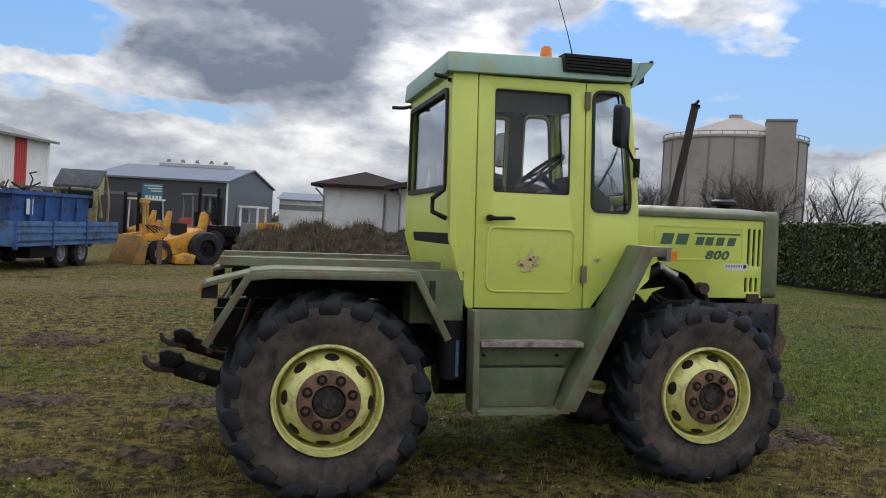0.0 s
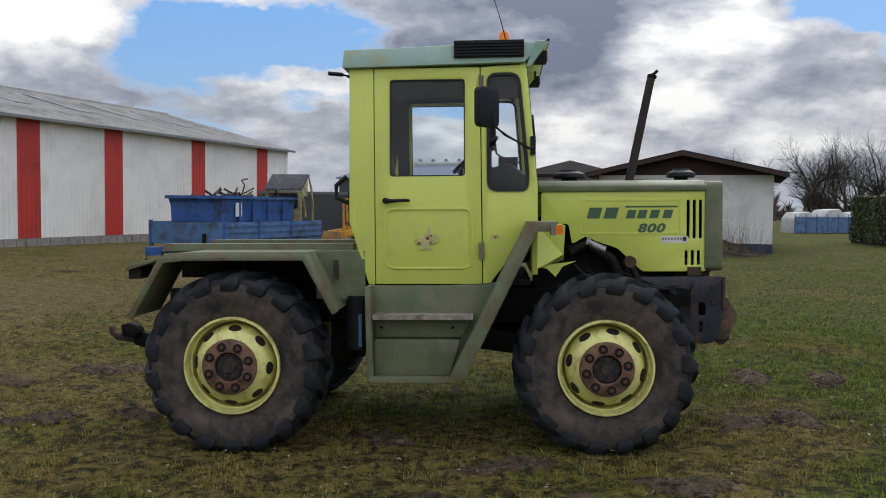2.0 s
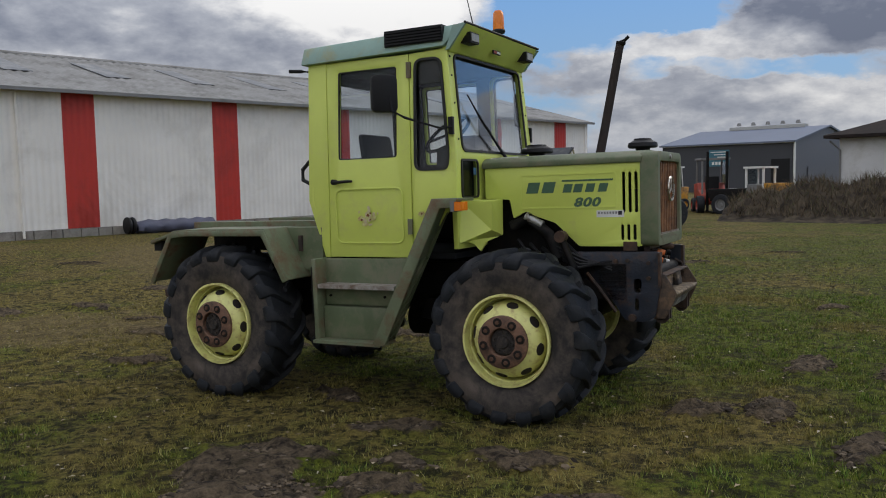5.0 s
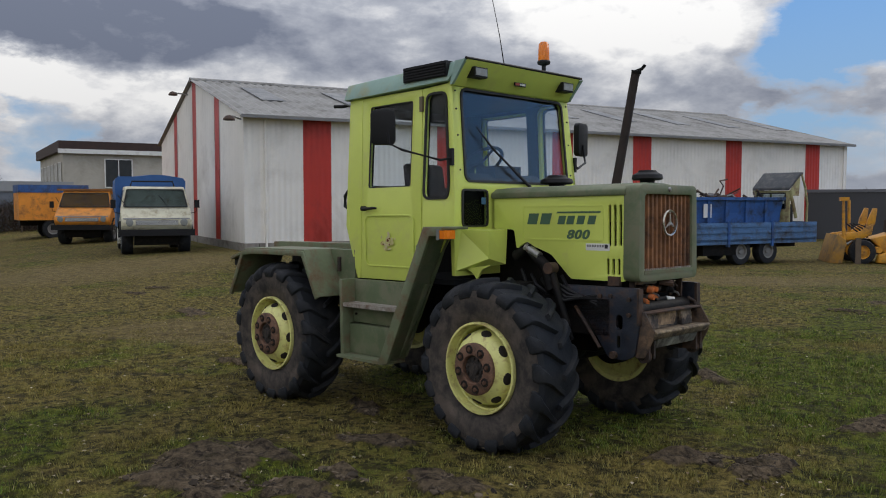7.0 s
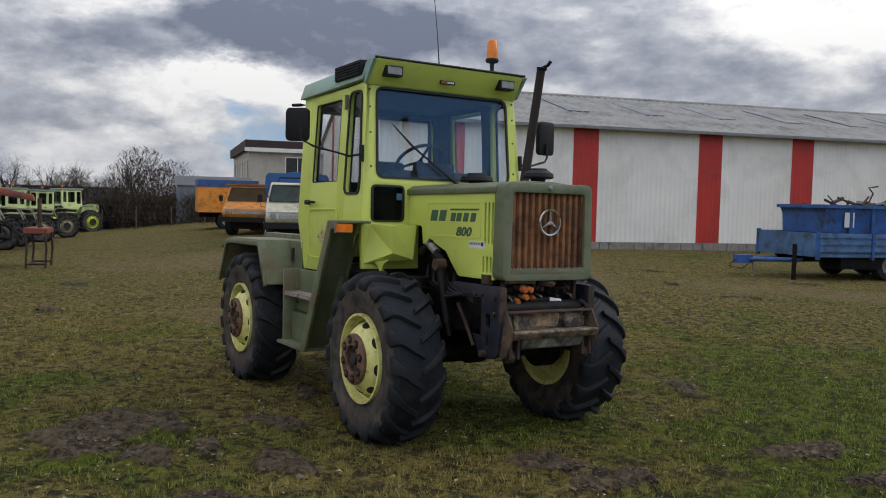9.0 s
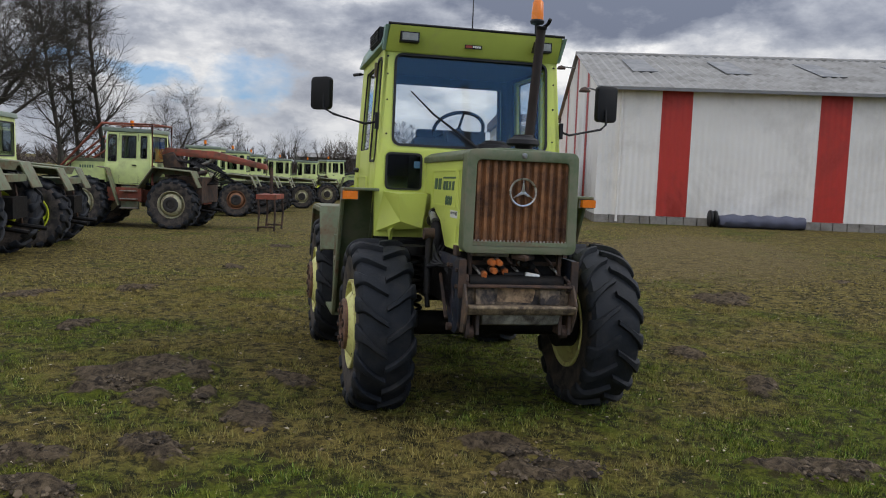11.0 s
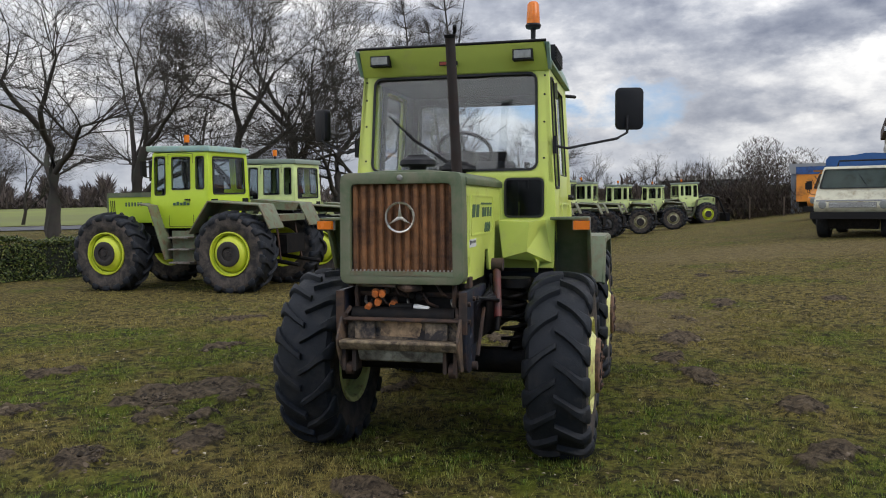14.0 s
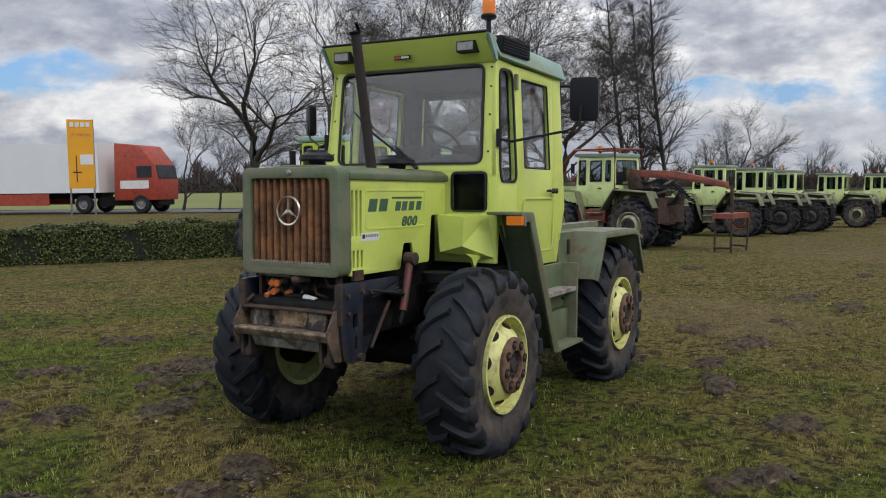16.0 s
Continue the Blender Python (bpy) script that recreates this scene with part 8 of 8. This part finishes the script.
# ------------------------------------------------------------- articulated lorry on the road
def build_artic():
    v = thing("articulated_lorry", "white articulated lorry with a red cab on the road", "lorry", stand(-26.2, -47.4, 0.05, -0.345, 0.939) @ Matrix.Scale(1.1, 4))
    part("trailer_box", box(-7.2, 6.4, -1.25, 1.25, 1.15, 3.95), mat("clean_white_panel", (0.74, 0.75, 0.76), 0.4, 0.03, 0.5, (0.66, 0.67, 0.68), 0.1, 0.4, 0.02, 20), v, "plain white trailer box", bevel=0.03)
    part("rear_frame", box(-7.26, -7.2, -1.25, 1.25, 1.1, 3.98), STEEL, v, bevel=0.01)
    part("trailer_rail", box(-7.1, 6.2, -0.5, 0.5, 0.8, 1.15), ENGINE, v)
    for s in (-1, 1):
        part("side_skirt", box(-1.5, 3.3, *sorted((s * 1.2, s * 1.24)), 0.45, 1.1), RED, v)
        for x in (-2.6, -3.9, -5.2, 5.4, 8.9):
            simple_wheel(v, x, s * 1.08, 0.5, 0.51, 0.17, GREY, s)
        part("door_bar", box(-7.29, -7.26, s * 0.35 - 0.02, s * 0.35 + 0.02, 1.2, 3.9), GREY, v)
    cabp = part("cab", prism([(7.3, 0.7), (9.9, 0.7), (9.95, 1.7), (9.75, 2.7), (8.9, 3.75), (7.4, 3.9)], -1.23, 1.23), RED, v, "red lorry cab", bevel=0.06)
    part("windscreen", prism([(9.935, 1.9), (9.945, 1.9), (9.80, 2.65), (9.78, 2.65)], -1.1, 1.1), GLASS_PANE, cabp)
    for s in (-1, 1):
        part("side_window", box(8.7, 9.6, *sorted((s * 1.225, s * 1.24)), 1.95, 2.6), GLASS_PANE, cabp)
        part("white_flash", box(7.7, 9.4, *sorted((s * 1.226, s * 1.237)), 1.35, 1.8), WHITE, cabp)
    part("cab_rail", box(6.2, 9.8, -0.9, 0.9, 0.4, 0.9), ENGINE, v)


build_artic()

# ------------------------------------------------------------- bare trees
def branch_mesh(seed, height, spread_, trunk_r, levels, upright, leader):
    """A leafless tree: tapered limbs that fork down to fine twigs. Returns trunk and crown."""
    rng = random.Random(seed)
    trunk, crown = ([], []), ([], [])

    def limb(p, d, length, r0, r1, seg, bends, out, wobble=0.17):
        V, F = out
        prev, q = None, p.copy()
        pts = [(p.copy(), r0, d.copy())]
        for i in range(bends):
            wob = Vector((rng.gauss(0, 1), rng.gauss(0, 1), rng.gauss(0, 0.7))) * wobble
            d = (d + wob + Vector((0, 0, upright * 0.025))).normalized()
            q = q + d * (length / bends)
            pts.append((q.copy(), r0 + (r1 - r0) * (i + 1) / bends, d.copy()))
        for pt, r, dd in pts:
            qd = dd.to_track_quat("Z", "Y")
            base = len(V)
            for k in range(seg):
                a = 2 * math.pi * k / seg
                V.append(tuple(pt + qd @ Vector((r * math.cos(a), r * math.sin(a), 0))))
            if prev is not None:
                for k in range(seg):
                    F.append((prev + k, prev + (k + 1) % seg, base + (k + 1) % seg, base + k))
            prev = base
        return pts

    def off(dd, ang):
        side = Matrix.Rotation(rng.uniform(0, 2 * math.pi), 3, dd) @ dd.orthogonal().normalized()
        return (dd * math.cos(ang) + side * math.sin(ang)).normalized()

    def grow(p, d, length, r, level):
        seg = (8, 6, 5, 4, 3, 3)[min(level, 5)]
        pts = limb(p, d, length, r, r * (0.55 if level < levels else 0.35), seg, 4 if level < 3 else 3, trunk if level == 0 else crown)
        if level >= levels - 1:
            # Fine twigs, a few to each limb
            V, F = crown
            for k in range(3):
                pt, rr, dd = pts[rng.randrange(1, len(pts))]
                td = off(dd, rng.uniform(0.2, 0.9))
                reach, w = rng.uniform(0.22, 0.62), td.orthogonal().normalized() * rng.uniform(0.003, 0.005)
                tip = pt + td * reach + Vector((rng.gauss(0, 0.05), rng.gauss(0, 0.05), rng.uniform(-0.02, 0.1)))
                b = len(V)
                V += [tuple(pt - w), tuple(pt + w), tuple(tip)]
                F.append((b, b + 1, b + 2))
        if level >= levels:
            return
        n = rng.choice((3, 4, 4, 5)) if level else rng.choice((4, 5))
        for k in range(n + (1 if level >= 2 else 0)):
            t = 1.0 if k < 2 else (rng.uniform(0.35, 1.0) if level else rng.uniform(0.55, 1.0))
            pt, rr, dd = pts[min(len(pts) - 1, int(t * (len(pts) - 1)))]
            nd = off(dd, rng.uniform(0.35, 0.95) * spread_ * (0.75 if k < 2 else 1.0))
            low = (0.45, 0.22, 0.02)[level] if level < 3 else -0.1
            if nd.z < low:
                nd.z = low + rng.uniform(0.0, 0.25)
                nd.normalize()
            grow(pt, nd, length * rng.uniform(0.58, 0.82), max(0.007, rr * rng.uniform(0.5, 0.75)), level + 1)

    up = Vector((rng.gauss(0, 0.04), rng.gauss(0, 0.04), 1)).normalized()
    if leader:
        # One stem to the top, with many short side limbs
        pts = limb(Vector((0, 0, -0.2)), up, height, trunk_r, 0.03, 8, 16, trunk, 0.045)
        for k in range(84):
            t = rng.uniform(0.22, 1.0)
            pt, rr, dd = pts[min(16, int(t * 16))]
            reach = height * 0.26 * (1.12 - t) ** 0.7 * rng.uniform(0.5, 1.1)
            grow(pt, off(dd, rng.uniform(0.6, 1.15)), max(0.5, reach * 0.55), max(0.02, rr * 0.4), levels - 2)
    else:
        grow(Vector((0, 0, -0.2)), up, height * 0.30, trunk_r, 0)
    return trunk, crown


def split_tree(name, label, seed, height, spread_, r, levels, upright, leader=False):
    t = thing(name, label, "tree", group="bare trees")
    for nm, (V, F) in zip(("trunk", "crown"), branch_mesh(seed, height, spread_, r, levels, upright, leader)):
        ob = new(nm, raw_mesh(nm, V, F, BARK, True))
        ob.parent = t
    return t


OAK = split_tree("bare_tree", "large leafless broad-crowned roadside tree", 11, 12.5, 1.12, 0.30, 5, 0.9)
OAK_B = split_tree("bare_tree", "leafless roadside tree with a wide crown", 23, 12.0, 1.05, 0.27, 5, 0.9)
ALDER = split_tree("bare_tree", "tall slender leafless tree with fine twigs", 37, 13.0, 0.8, 0.125, 5, 1.2, True)
THIN = split_tree("bare_tree", "small thin leafless tree on the verge", 41, 7.5, 0.8, 0.09, 4, 1.5)

FAR_A = split_tree("bare_tree", "distant leafless tree on the horizon", 52, 12.0, 0.95, 0.30, 4, 1.0)
FAR_B = split_tree("bare_tree", "distant leafless tree with a rounded crown", 67, 11.0, 0.85, 0.26, 4, 1.2)

OAK.matrix_world = pose(-18.6, -20.2, -0.3, 0, 0, 165) @ Matrix.Scale(1.12, 4)
OAK_B.matrix_world = pose(-24.2, -20.3, -0.3, 0, 0, 100) @ Matrix.Scale(1.25, 4)
ALDER.matrix_world = pose(-49.0, -12.4, -0.3, 0, 0, 0) @ Matrix.Scale(1.12, 4)
THIN.matrix_world = pose(-33.8, -36.7, 0)
for src, x, y, turn, size in ((OAK, -29.4, -18.3, 200, 0.95), (OAK_B, -36.4, -17.6, 10, 1.0), (ALDER, -49.6, -11.0, 120, 0.9), (ALDER, -47.0, -12.9, 20, 0.84), (OAK, -42.0, -15.5, 250, 0.9), (OAK_B, -50.0, -6.9, 140, 0.45),
                              (THIN, -32.0, -38.5, 90, 1.1), (OAK_B, -14.0, -44.0, 300, 0.7), (THIN, -40.0, -40.0, 30, 1.2),
                              (OAK, -33.0, -14.0, 300, 0.8)):
    copy_thing(src, pose(x, y, -0.4, 0, 0, turn) @ Matrix.Scale(size * 1.28, 4))
for src, x, y, turn, size in ((FAR_A, -71.8, -7.9, 30, 0.72), (FAR_B, -72.3, -3.5, 80, 0.66), (FAR_B, -72.4, 1.1, 200, 0.66), (FAR_A, -72.4, 4.4, 140, 0.58), (FAR_B, -73.0, 12.5, 10, 0.6)):
    copy_thing(src, pose(x, y, -0.5, 0, 0, turn) @ Matrix.Scale(size, 4))
FAR_A.matrix_world = pose(-6.0, -58.0, -0.4)
FAR_B.matrix_world = pose(-22.0, -62.0, -0.4)
# Far trees round the horizon, and the row along the road
_far = random.Random(9)
for az0, az1, near, far, count, size0, size1 in ((47, 60, 85, 110, 16, 0.9, 1.25), (60, 75, 85, 110, 18, 0.85, 1.2), (178, 193, 70, 120, 9, 0.45, 0.75), (168, 178, 62, 90, 7, 0.4, 0.6), (225, 240, 160, 240, 10, 0.6, 0.9), (262, 330, 34, 46, 13, 0.95, 1.25)):
    for k in range(count):
        a, d = radians(_far.uniform(az0, az1)), _far.uniform(near, far)
        src = _far.choice((FAR_A, FAR_B))
        sc = _far.uniform(size0, size1)
        copy_thing(src, pose(3 + d * math.cos(a), -2 + d * math.sin(a), -0.3, 0, 0, _far.uniform(0, 360)) @ Matrix.Scale(sc, 4))


# ------------------------------------------------------------- thicket, woods and hedges
def twig_mass(name, label, category, spots, colours, width):
    """Many thin upright shoots; spots yields x, y, z, height, lean."""
    V, F = [], []
    rng = random.Random(17)
    for x, y, z, h, lean in spots:
        a, b = rng.uniform(0, 6.28), rng.uniform(0, 6.28)
        w = width * rng.uniform(0.6, 1.4)
        dx, dy = math.cos(a) * w, math.sin(a) * w
        lx, ly = math.cos(b) * lean, math.sin(b) * lean
        k = len(V)
        V += [(x - dx, y - dy, z), (x + dx, y + dy, z), (x + lx * 0.45 + dx * 0.6, y + ly * 0.45 + dy * 0.6, z + h * 0.55), (x + lx, y + ly, z + h), (x + lx * 0.45 - dx * 0.6, y + ly * 0.45 - dy * 0.6, z + h * 0.55)]
        F.append((k, k + 1, k + 2, k + 3, k + 4))
    tagged(new(name, raw_mesh(name, V, F, island_mat(name + "_twigs", colours, 0.9))), label, category, kind="stuff")


def thicket_spots():
    rng = random.Random(21)
    line = [(-43.0, 15.5), (-51.0, 11.0), (-58.0, 5.5), (-62.5, -4.0), (-69.0, -15.0)]
    for k in range(20000):
        t = rng.uniform(0, len(line) - 1.001)
        i = int(t)
        x = line[i][0] + (line[i + 1][0] - line[i][0]) * (t - i) + rng.gauss(0, 0.6) - 0.8
        y = line[i][1] + (line[i + 1][1] - line[i][1]) * (t - i) + rng.gauss(0, 0.6)
        z = rng.uniform(-1.0, 1.25 + 0.25 * math.sin(t * 9) + 0.15 * math.sin(t * 31))
        yield x, y, z, rng.uniform(0.3, 0.9), rng.uniform(0.3, 0.9)
    # Rounded bushes that stand out of it
    for cx, cy, r, top, n in ((-57.5, 9.6, 2.9, 5.0, 5200), (-59.5, 5.0, 2.2, 3.3, 2600), (-54.5, 13.0, 1.9, 2.6, 1500), (-64.0, 13.5, 2.4, 4.4, 2400)):
        for k in range(n):
            a, e, d = rng.uniform(0, 6.28), math.asin(rng.random()), rng.random() ** 0.4
            rr = r * (1 + 0.16 * math.sin(3 * a + cx) + 0.1 * math.sin(7 * a + 5 * e))
            yield cx + rr * d * math.cos(a) * math.cos(e), cy + rr * d * math.sin(a) * math.cos(e), 0.2 + top * d * math.sin(e), rng.uniform(0.1, 0.45), rng.uniform(0.1, 0.5)


BROWN = ((0.0, (0.026, 0.019, 0.016)), (0.5, (0.058, 0.042, 0.034)), (0.85, (0.095, 0.072, 0.056)), (1.0, (0.055, 0.06, 0.03)))
twig_mass("thicket", "dense dark brown leafless thicket along the field", "thicket", thicket_spots(), BROWN, 0.022)


def woods_spots():
    rng = random.Random(31)
    for az0, az1, d0, d1, top, n in ((44, 80, 150, 190, 7.5, 7000), (214, 248, 170, 230, 8.5, 34000), (174, 216, 150, 220, 6.0, 6000), (80, 114, 190, 240, 6.0, 4000)):
        for k in range(n):
            a = rng.uniform(az0, az1)
            d = rng.uniform(d0, d1)
            env = top * (0.45 + 0.25 * math.sin(a * 2.1) + 0.2 * math.sin(a * 5.3 + 1) + 0.15 * math.sin(a * 13.0))
            yield 3 + d * math.cos(radians(a)), -2 + d * math.sin(radians(a)), rng.uniform(-0.5, max(0.3, env * 0.6)), max(0.8, env * rng.uniform(0.25, 0.5)), rng.uniform(0.2, 2.5)


twig_mass("far_woods", "distant brown-grey winter woods along the horizon", "woods", woods_spots(), ((0.0, (0.050, 0.040, 0.036)), (0.6, (0.080, 0.062, 0.055)), (1.0, (0.11, 0.088, 0.078))), 0.2)


def leaf_hedge(name, label, p0, p1, thick, height, count, size, colours, core, foot=0.0):
    p0, p1 = Vector(p0), Vector(p1)
    d = (p1 - p0)
    L = d.length
    d.normalize()
    n = Vector((-d.y, d.x))
    h = thing(name, label, "hedge")
    rng = np.random.default_rng(len(name))
    bm = bmesh.new()
    m = Matrix(((d.x, n.x, 0, p0.x), (d.y, n.y, 0, p0.y), (0, 0, 1, 0), (0, 0, 0, 1)))
    # Near-black filler box: the shade deep inside the hedge, put into its colour.
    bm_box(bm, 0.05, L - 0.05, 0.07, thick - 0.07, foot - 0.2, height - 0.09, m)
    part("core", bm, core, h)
    V, F = [], []
    for k in range(count):
        face = rng.random()
        top = thick / (height + thick)
        if face < top:
            u, v, z = rng.uniform(0, L), rng.uniform(0, thick), height + rng.normal(0, 0.035)
            out = np.array((0, 0, 1.0))
        elif face < 0.97:
            u, v, z = rng.uniform(0, L), rng.normal(0.02, 0.035), rng.uniform(foot, height)
            out = np.array((0, -1.0, 0))
        else:
            u, v, z = (0.0 if rng.random() < 0.5 else L) + rng.normal(0, 0.03), rng.uniform(0, thick), rng.uniform(0, height)
            out = np.array((1.0, 0, 0))
        bump = 0.05 * math.sin(u * 2.3) + 0.04 * math.sin(u * 5.1 + z * 3)
        if face < top:
            z += bump
        else:
            v -= bump
        a, b = rng.normal(0, 1, 3), rng.normal(0, 1, 3)
        a = a - out * np.dot(a, out) * 0.6
        a /= np.linalg.norm(a)
        b = np.cross(a, out + 0.5 * rng.normal(0, 1, 3))
        b /= max(1e-6, np.linalg.norm(b))
        s = size * rng.uniform(0.6, 1.3)
        q = [np.array((u, v, z)) + a * s * i + b * s * j for i, j in ((-1, 0), (0, -0.55), (1, 0), (0, 0.55))]
        k0 = len(V)
        V += [tuple(m @ Vector(x)) for x in q]
        F.append((k0, k0 + 1, k0 + 2, k0 + 3))
    ob = new("leaves", raw_mesh("leaves", V, F, island_mat(name + "_leaf", colours, 0.45)))
    ob.parent = h
    tagged(ob, kind="stuff")


LEAFY = ((0.0, (0.014, 0.022, 0.008)), (0.5, (0.040, 0.062, 0.017)), (0.85, (0.082, 0.110, 0.032)), (1.0, (0.16, 0.16, 0.06)))
LEAFY_LOW = ((0.0, (0.014, 0.022, 0.006)), (0.5, (0.042, 0.064, 0.013)), (0.85, (0.105, 0.130, 0.026)), (1.0, (0.19, 0.18, 0.055)))
# Colour of the shade behind the leaves, painted on the filler box.
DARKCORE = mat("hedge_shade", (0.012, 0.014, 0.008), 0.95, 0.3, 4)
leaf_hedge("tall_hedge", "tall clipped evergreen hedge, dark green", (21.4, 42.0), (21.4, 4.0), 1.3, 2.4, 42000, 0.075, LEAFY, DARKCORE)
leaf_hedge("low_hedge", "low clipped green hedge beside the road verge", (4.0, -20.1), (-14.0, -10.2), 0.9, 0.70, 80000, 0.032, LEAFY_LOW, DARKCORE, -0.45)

# ------------------------------------------------------------- road and field
def ribbon(name, label, a, b, w0, w1, z, material):
    """A flat strip from a to b, between two distances to its left."""
    a, b = Vector(a), Vector(b)
    d = (b - a).normalized()
    n = Vector((-d.y, d.x))
    L = (b - a).length
    bm = bmesh.new()
    cols = []
    for i in range(61):
        p = a + d * (L * i / 60)
        cols.append([bm.verts.new((*(p + n * w), z)) for w in (w0, w1)])
    for p, q in zip(cols, cols[1:]):
        bm.faces.new((p[0], p[1], q[1], q[0]))
    bmesh.ops.recalc_face_normals(bm, faces=bm.faces[:])
    for f in bm.faces:
        if f.normal.z < 0:
            f.normal_flip()
    ob = part(name, bm, material)
    tagged(ob, label, name.replace("_", " "), kind="structure")


ROAD_A, ROAD_B = (15.0, -162.0), (-38.6, -16.0)
ribbon("road", "grey asphalt road behind the verge", ROAD_A, ROAD_B, -2.0, 4.6, 0.05, ASPHALT)
FIELD_GREEN = mat("meadow", (0.150, 0.172, 0.032), 0.95, 0.2, 0.03, (0.12, 0.13, 0.03), 0.4, 0.05, 0.3, 3)
ribbon("meadow", "bright green winter meadow beyond the road", ROAD_A, ROAD_B, 6.5, 190.0, 0.03, FIELD_GREEN)


# ------------------------------------------------------------- sign, lamp post, fences
def build_signboard():
    s = thing("signboard", "tall orange signboard on two posts by the road", "sign", stand(-23.2, -36.4, 0, 0.76, -0.65))
    part("board", box(-0.66, 0.66, -0.08, 0.08, 1.6, 5.35), SIGN, s, "orange sign face", bevel=0.02)
    for x in (-0.6, 0.6):
        part("post", rod((x, 0, -0.2), (x, 0, 1.62), 0.05, seg=10), STEEL, s)
    part("edge", box(-0.69, -0.66, -0.09, 0.09, 1.58, 5.37), GREY, s)
    for k in range(4):
        part("letter_bar", box(-0.5 + 0.27 * k, -0.3 + 0.27 * k, 0.081, 0.095, 4.95, 5.2), WHITE, s)
    part("letter_bar", box(-0.55, 0.5, 0.081, 0.09, 4.45, 4.6), ORANGE_PAINT, s)
    part("notice", box(-0.6, 0.05, 0.081, 0.095, 2.9, 3.45), WHITE, s)
    part("letter_bar", box(0.22, 0.27, 0.081, 0.092, 1.95, 3.4), BOARD, s)
    part("letter_bar", box(0.0, 0.45, 0.081, 0.092, 2.45, 2.52), BOARD, s)


build_signboard()
post = thing("street_lamp", "tall grey lamp post far behind the hedge", "lamp post", pose(39.2, 75.4, -0.3))
part("pole", rod((0, 0, 0), (0, 0, 11.0), 0.14, 0.07, seg=10), STEEL, post)
part("lamp_head", box(-0.35, 0.35, -0.15, 0.15, 10.95, 11.15), GREY, post, bevel=0.04)
for x, y, h in ((47.5, 76.0, 5.0), (62.0, 78.0, 6.5)):
    p = thing("wooden_pole", "dark wooden pole behind the hedge", "pole", pose(x, y, -0.3))
    part("pole", rod((0, 0, 0), (0, 0, h), 0.14, 0.1, seg=10), WOOD, p)

fence = thing("blue_fence", "blue mesh fence with covered heaps behind it", "fence", stand(24.6, 60.0, -0.2, 0.91, 0.42))
for k in range(9):
    part("post", rod((1.1 * k, 0, 0), (1.1 * k, 0, 1.55), 0.035, seg=8), BLUE, fence)
for k in range(8):
    part("panel", box(1.1 * k + 0.05, 1.1 * k + 1.05, -0.01, 0.01, 0.1, 1.35), BLUE_DULL, fence)
for k, (x, w, h) in enumerate(((1.6, 2.2, 1.75), (4.6, 2.6, 2.0), (7.4, 2.0, 1.8))):
    heap_ = thing("covered_heap", "heap under a pale tarpaulin behind the fence", "heap", stand(24.6 + x * 0.91 - 0.5, 60.0 + x * 0.42 + 1.4, -0.2, 0.91, 0.42))
    part("cover", prism([(-w / 2, 0), (w / 2, 0), (w / 2 * 0.9, h * 0.75), (w * 0.2, h), (-w * 0.25, h * 0.95), (-w / 2 * 0.9, h * 0.7)], -0.8, 0.8), mat("pale_tarpaulin", (0.42, 0.43, 0.42), 0.6, 0.2, 2, None, 0, 2, 0.4, 6), heap_, bevel=0.08)

# Rail fence in front of the thicket
rail = thing("wire_fence", "dark wire fence with wooden posts before the thicket", "fence", pose(0, 0, 0))
line = [(-42.0, 14.6), (-49.8, 10.0), (-56.5, 4.5), (-61.0, -4.6)]
for (ax, ay), (bx, by) in zip(line, line[1:]):
    n = max(2, int(math.hypot(bx - ax, by - ay) / 2.4))
    for k in range(n):
        x, y = ax + (bx - ax) * k / n, ay + (by - ay) * k / n
        part("post", rod((x, y, -1.1), (x, y, 0.9), 0.05, seg=6), WOOD, rail)
    for z in (0.1, 0.5, 0.9):
        part("wire", tube([(ax, ay, z), (bx, by, z)], 0.006, 4), WOOD, rail)
grey_wall = thing("long_grey_barn", "long low grey barn beyond the thicket", "barn", stand(-77.2, 7.0, -0.6, -0.06, 1.0))
part("wall", box(-4.4, 4.4, -3, 3, 0, 2.9), mat("barn_grey", (0.13, 0.135, 0.14), 0.7, 0.12, 0.5), grey_wall)
part("roof", prism([(-3.3, 2.9), (3.3, 2.9), (0, 3.35)], -4.6, 4.6, "x"), SHED_ROOF, grey_wall)
container = thing("dark_container", "dark grey flat-roofed steel container behind the yard", "container", stand(-9.2, 39.4, -0.3, 0.97, 0.26))
part("box_body", box(-3.0, 3.0, -1.25, 1.25, 0.15, 2.5), HALL, container, bevel=0.02)
part("roof_rim", box(-3.05, 3.05, -1.3, 1.3, 2.5, 2.65), HALL_SIDE, container, bevel=0.02)
part("skid", box(-2.9, 2.9, -1.1, 1.1, 0.0, 0.15), ENGINE, container)
